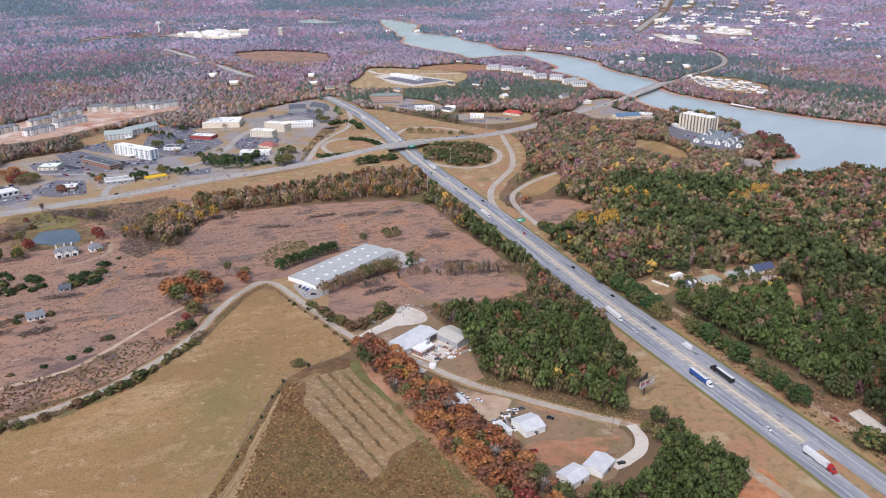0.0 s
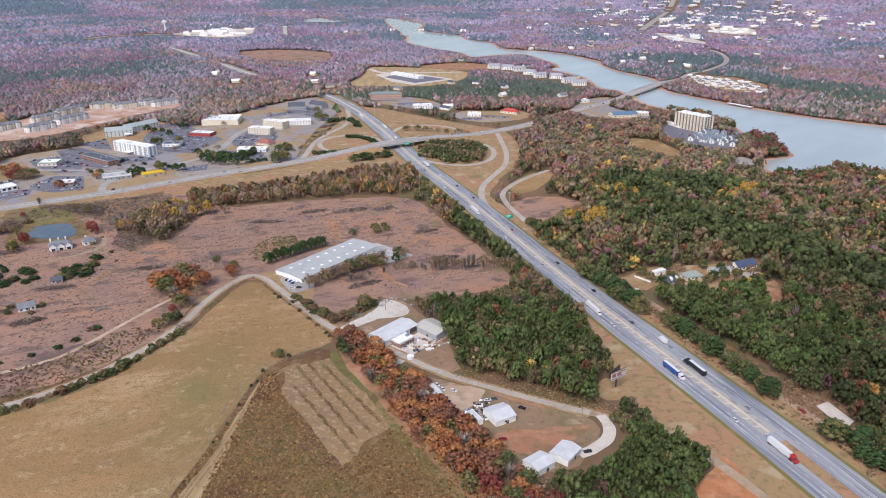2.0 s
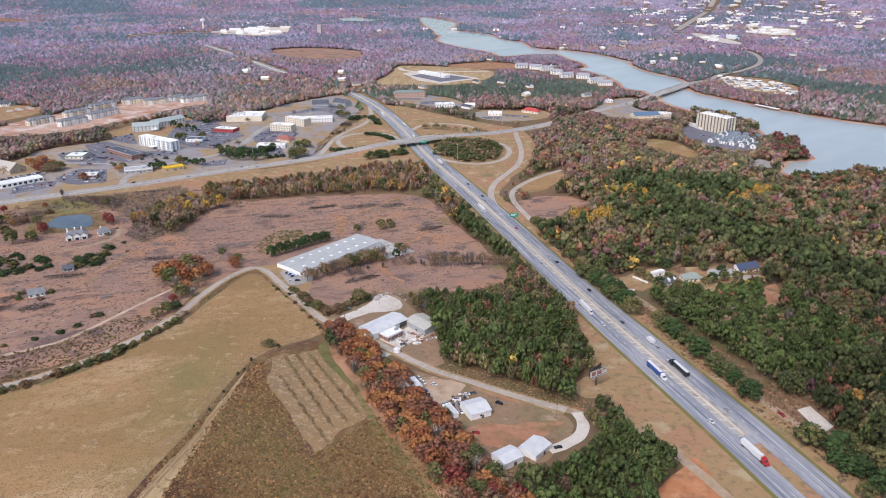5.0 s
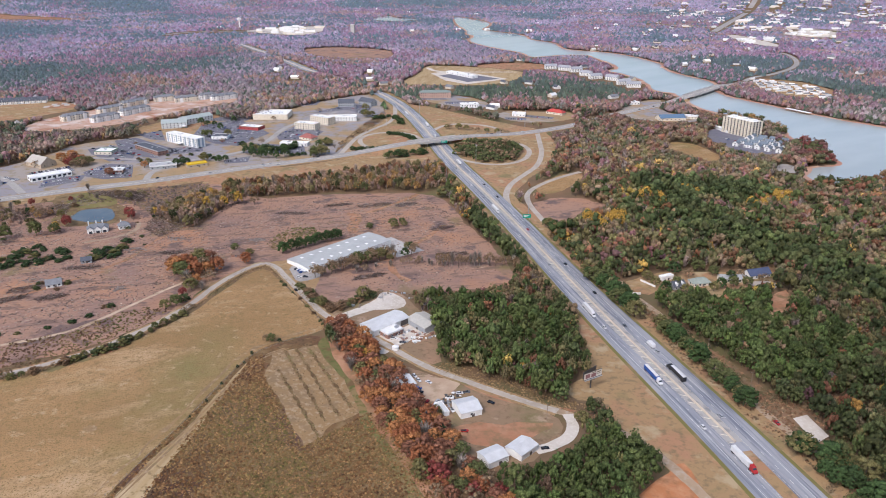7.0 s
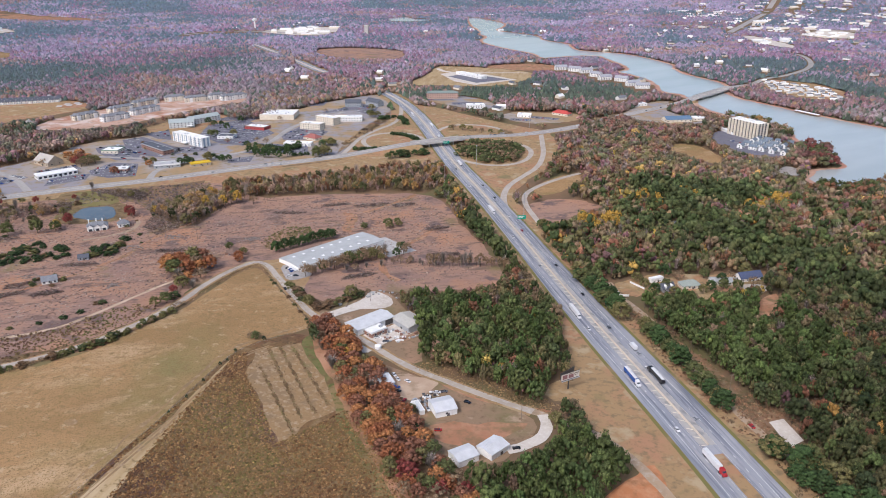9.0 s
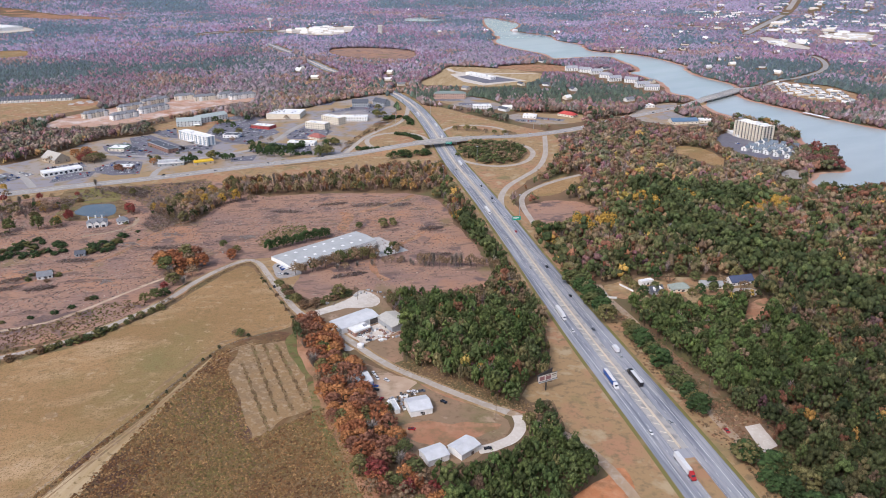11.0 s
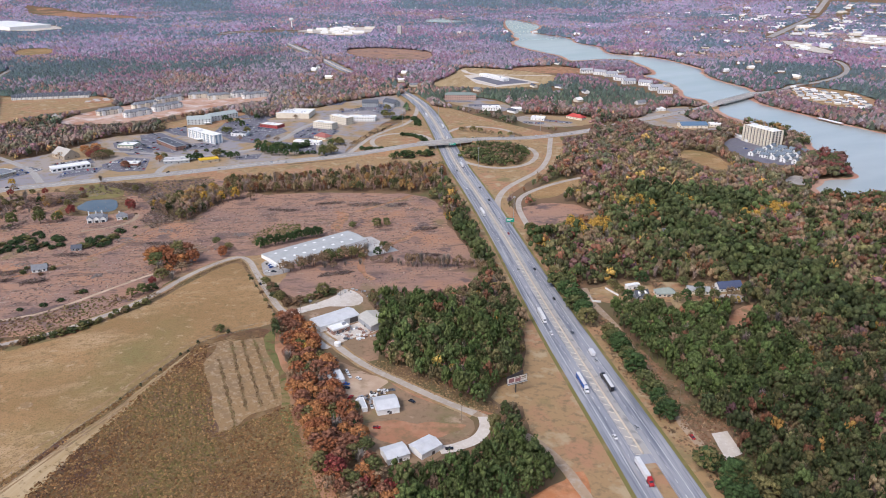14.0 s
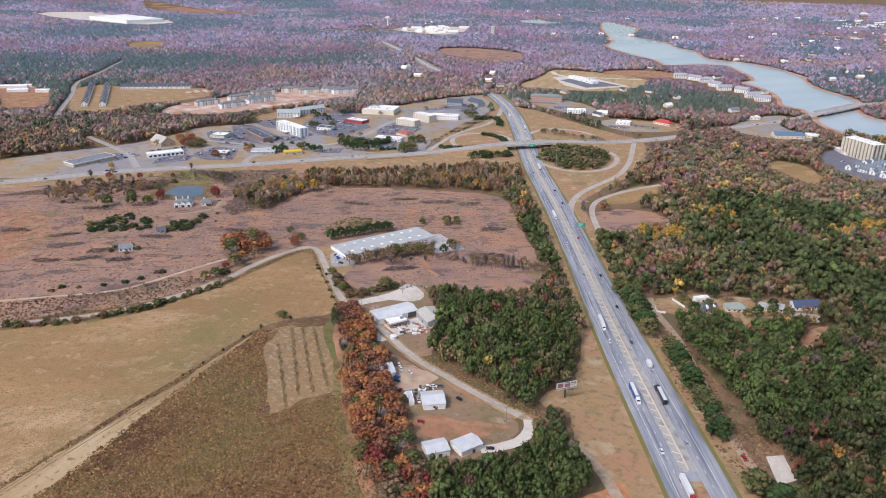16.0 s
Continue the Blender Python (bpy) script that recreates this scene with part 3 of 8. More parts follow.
tagged(part("arterial_verge", strip_mesh("arterial_verge", AP[AP[:, 1] < 900], AN[AP[:, 1] < 900], -18, 34, VERGE, 0.08)), "dry grass verges of the arterial road", "verge", kind="structure")
CORRIDORS.append((AP[AP[:, 1] < 1000] + AN[AP[:, 1] < 1000] * 16, 20))
patch("pasture", [(-420, 215), (-300, 306), (-268, 330), (-241, 356), (-217, 394), (-203, 437), (-202, 474), (-197, 524), (-188, 540), (-163, 513), (-120, 467), (-101, 448), (-99, 437), (-122, 414), (-134, 391), (-136, 355), (-137, 305), (-141, 250), (-148, 150), (-400, 130)], PASTURE, 0.12, "dry tan pasture with faint green patches", "field", rough=1.0)
patch("scrub_field", [(-148, 150), (-141, 250), (-137, 305), (-135, 351), (-134, 393), (-120, 414), (-100, 433), (-87, 415), (-35, 349), (2, 308), (40, 262), (100, 150)], SCRUB, 0.16, "rough brown weedy field with dark tufts", "field", rough=1.0)
patch("headland", [(-131, 388), (-132, 354), (-132, 312), (-135, 268), (-142, 205), (-148, 160), (-128, 160), (-121, 205), (-123, 260), (-127, 310), (-129, 354)], HEADLAND, 0.19, "pale trampled grass along the field fence", "field", rough=2.5, clear=False)
patch("mown_strips", STRIPS, STUBBLE, 0.2, "pale mown plot in the brown field", "field", rough=4.5, clear=False, smooth=0)
for w in STRIP_LINES:
    p, nn = along(w, 3, 0)
    tagged(part("uncut_row", strip_mesh("uncut_row", p, nn, -1.0 + 0.8 * np.sin(p[:, 0] * 0.7), 1.0 + 0.8 * np.cos(p[:, 1] * 0.9), HALFCUT, 0.26)), "row of uncut brown weeds between mown strips", "field", kind="structure")
patch("green_margin", [(-98, 424), (-95, 430), (-60, 384), (-24, 332), (8, 291), (26, 265), (16, 262), (-31, 327), (-71, 385), (-93, 412)], LUSH, 0.26, "green grass margin beside the hedgerow", "field", rough=5)
road("grass_track", [(-105, 440), (-126, 414), (-139, 392), (-141, 354), (-141, 312), (-145, 268), (-152, 205), (-158, 150)], 2.0, STUBBLE, 0.2, "worn grass track along the pasture fence", clear=1, edge=3.0)
patch("hedge_litter", [(-98, 446), (-89, 440), (-70, 414), (-28, 350), (8, 300), (36, 266), (30, 262), (2, 292), (-34, 342), (-76, 401), (-95, 432)], CLAY, 0.3, "bare reddish earth along the hedgerow", "bare earth", rough=2.5, clear=False)
patch("cleared_land", [(-1000, 330), (-900, 380), (-770, 470), (-648, 560), (-575, 646), (-505, 700), (-430, 754), (-375, 796), (-330, 780), (-300, 741), (-207, 782), (-99, 808), (-69, 776), (-38, 712), (6, 636), (34, 574), (6, 545), (-52, 524), (-84, 513), (-101, 485), (-118, 488), (-150, 527), (-193, 563), (-218, 499), (-216, 440), (-230, 396), (-280, 338), (-330, 306), (-440, 240), (-900, 150)], CLEARED, 0.1, "reddish cleared logging land with brush and ruts", "field", rough=5)
patch("clay_scar", [(-640, 480), (-560, 520), (-480, 500), (-430, 470), (-460, 430), (-560, 420), (-640, 430)], CLAY, 0.16, "bare red clay on the cleared land", "bare earth", rough=14, clear=False)
patch("clay_scar", [(-154, 652), (-158, 678), (-164, 700), (-176, 716), (-156, 716), (-150, 700), (-144, 679), (-140, 655)], CLAY, 0.16, "bare pale clay above the warehouse", "bare earth", rough=4, clear=False)
patch("clay_scar", [(-255, 343), (-240, 358), (-226, 380), (-222, 376), (-236, 352), (-250, 338)], CLAY, 0.2, "bare red clay beside the country road", "bare earth", rough=3, clear=False)
patch("brushy_ground", [(-510, 690), (-494, 730), (-440, 760), (-380, 790), (-330, 745), (-308, 690), (-305, 636), (-330, 640), (-378, 664), (-405, 690), (-440, 700), (-480, 690)], BRUSH, 0.15, "tangled mauve-brown brush and slash beside the arterial road", "field", rough=8, clear=False)
patch("pond_meadow", [(-507, 696), (-515, 722), (-481, 737), (-440, 700), (-445, 684), (-472, 668)], GREENVERGE, 0.2, "green grass bank above the pond", "field", rough=4, clear=False)
for way, w in (([(-465, 428), (-461, 449), (-476, 474), (-500, 503), (-523, 518), (-554, 522), (-590, 500)], 9), ([(-503, 506), (-487, 524), (-471, 539)], 6), ([(-331, 509), (-322, 531), (-327, 588), (-325, 605), (-316, 650)], 4), ([(-426, 399), (-380, 420), (-345, 470), (-325, 505)], 4), ([(-150, 720), (-128, 760), (-112, 800)], 5), ([(-60, 545), (-80, 560), (-95, 610), (-70, 650), (-60, 700)], 5)):
    road("clay_track", way, w, CLAY, 0.22, "bare orange clay track over the cleared land", clear=0, edge=4.0, category="track")
patch("clay_scar", [(-426, 399), (-432, 420), (-453, 465), (-481, 491), (-501, 493), (-480, 464), (-480, 438)], CLAY, 0.2, "bare orange clay on the cleared land", "bare earth", rough=10, clear=False)
road("house_drive", [(-395, 572), (-371, 593), (-365, 609), (-369, 628), (-379, 641)], 4.5, LANE, 0.34, "worn curving drive round the pond house", clear=1, edge=1)
patch("green_yard", [(-529, 700), (-519, 725), (-485, 716), (-440, 695), (-415, 680), (-400, 664), (-396, 640), (-410, 622), (-455, 612), (-476, 630), (-490, 660)], HALFCUT, 0.17, "weedy grass bank round the pond", "field", rough=4, clear=False)
patch("pond", [(-458, 637), (-464, 657), (-457, 671), (-436, 680), (-416, 660), (-408, 640), (-427, 628)], POND, 0.35, "still green-grey pond", "pond", rough=3, level=0.9)
patch("yard", [(-52, 411), (-36, 408), (2, 393), (46, 374), (76, 366), (81, 351), (70, 328), (66, 316), (35, 310), (20, 323), (2, 348), (-14, 361), (-31, 373)], YARD, 0.14, "dry grass and bare earth round the sheds", "yard", rough=1.5)
patch("yard_dirt", [(-26, 384), (-20, 392), (-3, 395), (14, 391), (8, 376), (-3, 364), (-16, 368)], DIRT, 0.22, "pale churned dirt where cars are parked", "yard", rough=2.5, clear=False)
patch("yard_dirt", [(15, 337), (29, 350), (49, 350), (78, 361), (69, 348), (41, 329), (26, 328)], CLAY, 0.2, "bare reddish earth in the yard", "yard", rough=8, clear=False)
patch("workshop_yard", [(-101, 449), (-104, 466), (-90, 492), (-74, 524), (-56, 516), (-42, 494), (-24, 476), (-13, 440), (-4, 408), (-31, 420), (-54, 420)], YARD, 0.14, "grass and gravel round the workshop", "yard", rough=1.5)
patch("workshop_apron", [(-60, 437), (-44, 459), (-38, 469), (-25, 462), (-20, 456), (-32, 443), (-41, 429), (-46, 414), (-54, 424)], GRAVEL, 0.24, "pale concrete apron crowded with scrap", "yard", rough=1.5, clear=False)
patch("workshop_apron", [(-101, 460), (-92, 462), (-76, 480), (-56, 487), (-50, 496), (-56, 510), (-69, 518), (-77, 515), (-76, 497), (-88, 478)], GRAVEL, 0.24, "pale gravel turning area behind the workshop", "yard", rough=1.5, clear=False)
patch("warehouse_apron", [(-200, 548), (-170, 568), (-150, 556), (-134, 534), (-128, 490), (-146, 512), (-160, 528), (-178, 540)], VERGE, 0.2, "dry grass bank before the warehouse", "yard", rough=2)
patch("warehouse_lot", [(-170, 545), (-163, 556), (-148, 541), (-133, 537), (-140, 522), (-150, 515), (-160, 530)], ROADGREY, 0.28, "grey car park before the warehouse", "car park", rough=0.8, clear=False)
patch("truck_apron", [(-120, 634), (-104, 650), (-64, 622), (-84, 596)], CONCRETE, 0.3, "pale concrete truck apron behind the warehouse", "paving", rough=0.6, clear=False, smooth=0)
patch("highway_bank", [(81, 522), (98, 487), (129, 415), (156, 357), (174, 320), (210, 245), (190, 235), (142, 318), (126, 347), (108, 366), (96, 422), (89, 472)], VERGE, 0.13, "dry grass bank beside the highway", "verge", rough=2)
patch("clay_cut", [(116, 292), (124, 306), (134, 320), (143, 337), (151, 326), (152, 310), (160, 292), (140, 284)], ORANGECLAY, 0.2, "bare orange clay cutting by the lane", "bare earth", rough=3)
patch("clay_cut", [(100, 365), (104, 370), (76, 375), (39, 381), (12, 392), (11, 389), (39, 376), (78, 366)], CLAY, 0.2, "bare red clay bank under the lane", "bare earth", rough=1.5, clear=False)
patch("frontage_bank", [(160, 446), (171, 428), (196, 372), (228, 318), (250, 330), (232, 362), (208, 417), (185, 465), (152, 526), (126, 558), (118, 545), (141, 499)], BRUSH, 0.12, "reddish scrubby bank beside the frontage road", "verge", rough=3)
patch("concrete_stub", [(215, 391), (224, 397), (231, 376), (222, 367)], GRAVEL, 0.36, "pale concrete stub drive", "paving", rough=0.6, smooth=0)
patch("scrub_gap", [(190, 408), (229, 446), (262, 446), (305, 456), (318, 440), (270, 408), (236, 376), (212, 388)], BRUSH, 0.14, "reddish brush in a gap between the woods", "field", rough=5, clear=False)
HIDDEN.append((dense([(214, 392), (262, 425), (310, 448)], 4, False), 4))
patch("house_yards", [(119, 589), (135, 606), (157, 622), (205, 632), (256, 648), (256, 616), (204, 588), (157, 580), (134, 560)], VERGE, 0.14, "bare dirt and grass yards round the houses", "yard", rough=3)
patch("red_yard", [(233, 564), (245, 588), (260, 603), (254, 560), (237, 549)], CLAY, 0.16, "bare red earth behind the white house", "bare earth", rough=3)
patch("house_drive_apron", [(228, 612), (233, 596), (250, 600), (252, 620)], PALEROAD, 0.24, "pale drive before the white house", "paving", rough=1.5, clear=False)
patch("house_lawn", [(190, 599), (202, 602), (208, 584), (196, 568), (191, 583)], HEADLAND, 0.2, "yellow lawn before the sage-roofed house", "field", rough=1.5)
patch("side_clearing", [(27, 800), (50, 822), (75, 829), (114, 803), (80, 776), (56, 724), (42, 735), (26, 780)], CLEARED, 0.14, "reddish clearing beside the side road", "field", rough=7)
patch("meadow", [(20, 860), (36, 900), (60, 930), (84, 930), (70, 880), (50, 840), (30, 830)], PASTURE, 0.14, "dry meadow at the wood's edge", "field", rough=4)
patch("meadow", [(190, 1090), (205, 1140), (246, 1122), (272, 1050), (258, 1024), (229, 1050), (215, 1078)], PASTURE, 0.14, "dry meadow among the woods", "field", rough=6)
patch("interchange_grass", [(-249, 918), (-285, 1000), (-292, 1110), (-290, 1320), (-240, 1362), (-150, 1290), (-68, 1225), (10, 1180), (36, 1100), (36, 970), (4, 868), (0, 760), (-40, 830), (-80, 900), (-96, 868), (-140, 888), (-205, 892)], VERGE, 0.1, "dry tan grass inside the interchange loops", "verge", rough=3)
patch("commercial_ground", [(-820, 560), (-760, 690), (-690, 790), (-668, 880), (-677, 944), (-611, 1000), (-588, 1060), (-550, 1143), (-479, 1170), (-471, 1258), (-413, 1400), (-355, 1461), (-262, 1223), (-280, 1076), (-258, 932), (-353, 862), (-453, 776), (-570, 704), (-660, 600)], COMMERCIAL, 0.1, "dry grass and worn paving between the commercial lots", "ground", rough=4)
patch("hotel_lawn", [(-650, 1040), (-600, 1020), (-545, 1050), (-540, 1110), (-550, 1180), (-610, 1190), (-640, 1110)], VERGE, 0.13, "dry grass round the pale grey hotel", "verge", rough=4)
patch("apartment_ground", [(-830, 1000), (-760, 1020), (-712, 1050), (-675, 1130), (-640, 1259), (-588, 1333), (-640, 1390), (-700, 1340), (-790, 1270), (-815, 1197), (-850, 1110)], FRESHCLAY, 0.1, "bare pinkish earth round the new apartments", "ground", rough=6)
patch("row_house_ground", [(-985, 950), (-1060, 1020), (-1185, 1150), (-1150, 1190), (-1080, 1195), (-950, 1262), (-860, 1217), (-853, 1150), (-929, 1030), (-897, 980), (-930, 955)], VERGE, 0.1, "dry ground round the row houses", "ground", rough=6)
patch("house_plots", [(-935, 1180), (-905, 1250), (-870, 1235), (-862, 1190)], CLAY, 0.2, "graded red plots for row houses", "bare earth", rough=3, clear=False)
patch("red_lot", [(-1108, 905), (-1040, 950), (-1140, 1050), (-1215, 1090), (-1310, 1110), (-1330, 1060), (-1220, 990)], CLAY, 0.12, "bare red clay building plot", "bare earth", rough=10)
patch("school_field", [(-346, 1877), (-328, 1901), (-216, 1896), (-95, 1842), (-76, 1778), (-105, 1660), (-173, 1595), (-237, 1601), (-348, 1584), (-331, 1740)], HEADLAND, 0.1, "dry grass field round a new pale building", "field", rough=8)
patch("school_lot", [(-305, 1763), (-259, 1818), (-216, 1795), (-110, 1710), (-167, 1643), (-191, 1616), (-247, 1656)], GRAVEL, 0.3, "pale paved apron round the long hall", "paving", rough=0, clear=False, smooth=0)
patch("school_asphalt", [(-277, 1725), (-255, 1762), (-206, 1762), (-128, 1708), (-194, 1645)], LOT, 0.4, "dark asphalt round the long hall", "car park", rough=0, clear=False, smooth=0)
patch("school_drive", [(-340, 1850), (-330, 1862), (-296, 1800), (-240, 1800), (-100, 1830), (-98, 1820), (-236, 1790), (-300, 1784)], GRAVEL, 0.28, "pale drive round the new building", "paving", rough=1, clear=False)
patch("red_field", [(-809, 2160), (-722, 2260), (-517, 2210), (-480, 2060), (-500, 2000), (-680, 2010)], CLEARED, 0.1, "bare reddish field among far woods", "field", rough=10)
patch("lake_lots", [(120, 1330), (150, 1420), (190, 1500), (226, 1500), (200, 1420), (240, 1340), (280, 1330), (262, 1296), (200, 1280)], COMMERCIAL, 0.12, "pale worn paved ground round the lakeside shops", "ground", rough=4)
patch("tower_lot", [(258, 1180), (280, 1250), (320, 1260), (350, 1200), (372, 1130), (352, 1080), (300, 1095)], LOT, 0.12, "grey car park round the lakeside tower", "car park", rough=4)
patch("plaza_ground", [(-90, 1290), (-60, 1340), (-20, 1330), (40, 1345), (64, 1300), (30, 1250), (-39, 1230)], COMMERCIAL, 0.12, "grey car parks round the restaurants", "car park", rough=3)
patch("hotel_ground", [(-270, 1420), (-250, 1470), (-170, 1470), (-100, 1390), (-120, 1340), (-170, 1350)], COMMERCIAL, 0.12, "grey car park round the brick hotel", "car park", rough=3)
patch("mobile_home_park", [(425, 1743), (465, 1840), (505, 1820), (560, 1790), (590, 1680), (555, 1590), (481, 1590), (450, 1659)], VERGE, 0.12, "dry ground of a mobile home park", "ground", rough=5)
LAKE = np.array([(-583, 3600), (-490, 3473), (-368, 3268), (-351, 3099), (-363, 2918), (-266, 2839), (-172, 2743), (-140, 2588), (-49, 2510), (-32, 2395), (-6, 2321), (54, 2300), (129, 2268), (184, 2193), (239, 2088), (257, 2032), (248, 1965), (288, 1850), (343, 1768), (350, 1703), (332, 1640), (348, 1568), (375, 1530), (409, 1487), (437, 1447), (487, 1382), (550, 1318), (601, 1285), (680, 1230), (800, 1150), (900, 1000), (800, 880), (640, 850), (520, 930), (457, 990), (425, 966), (399, 944), (380, 944), (366, 952), (361, 972), (373, 1002), (383, 1018), (399, 1027), (424, 1042), (426, 1071), (424, 1113), (414, 1150), (397, 1165), (396, 1211), (393, 1273), (381, 1315), (362, 1349), (309, 1385), (283, 1431), (268, 1490), (280, 1530), (256, 1548), (249, 1590), (214, 1607), (207, 1666), (195, 1764), (160, 1841), (113, 1893), (150, 1929), (131, 2037), (87, 2127), (63, 2216), (-10, 2191), (-80, 2128), (-95, 2126), (-128, 2230), (-205, 2307), (-269, 2392), (-344, 2521), (-338, 2677), (-386, 2754), (-410, 2911), (-484, 3107), (-567, 3462)], float)
along_lake = np.roll(LAKE, -1, 0) - np.roll(LAKE, 1, 0)
along_lake /= np.hypot(*along_lake.T)[:, None]
BEACH = LAKE + np.stack([-along_lake[:, 1], along_lake[:, 0]], 1) * np.where(LAKE[:, 1] < 1150, 9, 11)[:, None]
road("works_road", [(-1448, 2502), (-1419, 2620), (-1295, 2674), (-1180, 2700), (-1000, 2610)], 22, ROADGREY, 0.4, "pale road to the far works", clear=14)
patch("works_ground", [(-1250, 2690), (-1130, 2630), (-980, 2575), (-930, 2700), (-1000, 2960), (-1150, 2900), (-1200, 2780)], GRAVEL, 0.12, "pale yard ground of the far works", "ground", rough=15)
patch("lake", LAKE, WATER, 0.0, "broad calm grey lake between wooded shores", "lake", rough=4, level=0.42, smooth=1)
patch("lake_shore", BEACH, SHORE, 0.3, "bare reddish shore of the drawn-down lake", "shore", rough=5, level=0.0, smooth=1)
patch("marina_lot", [(335, 1022), (348, 1036), (360, 1020), (358, 1000), (350, 984), (334, 990), (328, 1002)], ROADGREY, 0.32, "pale gravel car park by the cove", "car park", rough=2, clear=True)
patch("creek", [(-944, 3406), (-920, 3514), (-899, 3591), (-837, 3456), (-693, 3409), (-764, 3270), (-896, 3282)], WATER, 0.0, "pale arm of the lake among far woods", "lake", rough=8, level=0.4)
patch("far_quarry", [(-3145, 2581), (-3033, 2795), (-2624, 2650), (-2150, 2560), (-2180, 2330), (-2560, 2400), (-2779, 2440)], GRAVEL, 0.12, "pale industrial ground among far woods", "ground", rough=20)
patch("far_meadow", [(-1684, 1760), (-1750, 1872), (-1677, 1922), (-1586, 1837), (-1594, 1751)], PASTURE, 0.12, "dry meadow among far woods", "field", rough=12)

patch("billboard_clearing", [(80, 384), (84, 412), (106, 414), (110, 388)], VERGE, 0.16, "dry grass under the billboard", "verge", rough=1)
patch("far_bare_slope", [(-3082, 3196), (-2831, 3236), (-2308, 3144), (-2228, 3040), (-2676, 3010)], CLAY, 0.12, "bare red slope among far woods", "bare earth", rough=20)
patch("red_bank", [(-234, 1915), (-139, 1997), (-62, 1985), (-1, 1928), (-54, 1868), (-168, 1872)], CLAY, 0.12, "bare red bank above the lake", "bare earth", rough=8)
patch("bare_spot", [(-188, 287), (-180, 285), (-178, 290), (-185, 293)], STUBBLE, 0.2, "pale bare spot in the pasture", "field", rough=1.2, clear=False)

# ---- trees and woods ----
PINE, PINE2 = (0.06, 0.078, 0.032), (0.105, 0.125, 0.048)
OLIVE, GREEN = (0.15, 0.13, 0.06), (0.09, 0.098, 0.042)
RUST, ORANGE, YELLOWLEAF, RED = (0.22, 0.105, 0.06), (0.33, 0.12, 0.035), (0.4, 0.26, 0.07), (0.24, 0.035, 0.035)
MAUVE, PLUM, BARE, BROWN = (0.24, 0.185, 0.165), (0.19, 0.1, 0.1), (0.27, 0.225, 0.19), (0.21, 0.145, 0.088)
# leafless northern woods: twigs, plum, rust, pale grey and pine, with distance haze painted in, round the lake and
# towards the skyline
LAKE_WOODS_HAZED = np.array([(0.27, 0.22, 0.25), (0.26, 0.145, 0.18), (0.31, 0.195, 0.16), (0.32, 0.285, 0.31), (0.115, 0.15, 0.125)])
SKY_WOODS_HAZED = np.array([(0.305, 0.26, 0.385), (0.275, 0.18, 0.285), (0.32, 0.22, 0.24), (0.35, 0.32, 0.41), (0.14, 0.19, 0.245)])
rng = np.random.default_rng(7)
GOLD = (1 + 5 ** 0.5) / 2
ICO_V = np.array([(a, b * GOLD, 0) for a in (-1, 1) for b in (-1, 1)] + [(0, a, b * GOLD) for a in (-1, 1) for b in (-1, 1)] + [(b * GOLD, 0, a) for a in (-1, 1) for b in (-1, 1)]) / math.sqrt(1 + GOLD * GOLD)
ICO_F = np.array([f for f in itertools.combinations(range(12), 3) if all(np.linalg.norm(ICO_V[i] - ICO_V[j]) < 1.1 for i, j in itertools.combinations(f, 2))])
ICO_F = np.array([f if np.dot(np.cross(ICO_V[f[1]] - ICO_V[f[0]], ICO_V[f[2]] - ICO_V[f[0]]), ICO_V[f[0]]) > 0 else f[::-1] for f in ICO_F])


def turn_matrix(r):
    q = r.normal(size=4)
    w, x, y, z = q / np.linalg.norm(q)
    return np.array([[1 - 2 * (y * y + z * z), 2 * (x * y - z * w), 2 * (x * z + y * w)], [2 * (x * y + z * w), 1 - 2 * (x * x + z * z), 2 * (y * z - x * w)], [2 * (x * z - y * w), 2 * (y * z + x * w), 1 - 2 * (x * x + y * y)]])


def crown(r, clumps, size, shape="round", shards=0, low=0.35):
    """A crown 1 high and about 0.8 wide, of soft uneven leaf lumps and loose sprays; from z = low up."""
    vs, fs, k = [], [], 0
    turn = r.random() * 6.283
    for i in range(clumps + shards):
        u = (i + 0.5) / clumps if i < clumps else r.random()
        a = turn + i * 2.39996 + r.uniform(-0.5, 0.5) if i < clumps else r.random() * 6.283
        if shape == "pine":
            h = 0.92 - (1 - low) * 0.85 * u ** 1.2 + r.uniform(-0.05, 0.05)
            rad = 0.05 + 0.3 * min(1, u / 0.55)
        else:
            h = 0.86 - (1 - low) * 0.72 * u + r.uniform(-0.06, 0.05)
            rad = 0.06 + 0.29 * min(1, u / 0.45) ** 0.7
        d = rad * r.uniform(0.72, 1.15)
        c = np.array((d * np.cos(a), d * np.sin(a), h))
        m = turn_matrix(r)
        if i < clumps:
            s = size * r.uniform(0.75, 1.25) * np.array((1, 1, 0.8))
            v = (ICO_V * r.uniform(0.72, 1.25, (12, 1)) @ m.T) * s + c
            vs.append(v), fs.append(ICO_F + k)
            k += 12
        else:
            s = size * r.uniform(0.3, 0.55)
            o = np.array((c[0], c[1], 0.12)) / 0.4 + r.normal(0, 0.45, 3)
            o /= np.linalg.norm(o)
            e1 = np.cross(o, m[0])
            e1 /= np.linalg.norm(e1)
            e2 = np.cross(o, e1)
            q = c + size * 0.75 * np.array((np.cos(a), np.sin(a), 0.7))
            v = np.array([q - s * (e1 + 0.6 * e2), q + s * (e1 - 0.6 * e2), q + s * e2])
            vs.append(v), fs.append(np.array([(0, 1, 2)]) + k)
            k += 3
    return np.vstack(vs), np.vstack(fs)


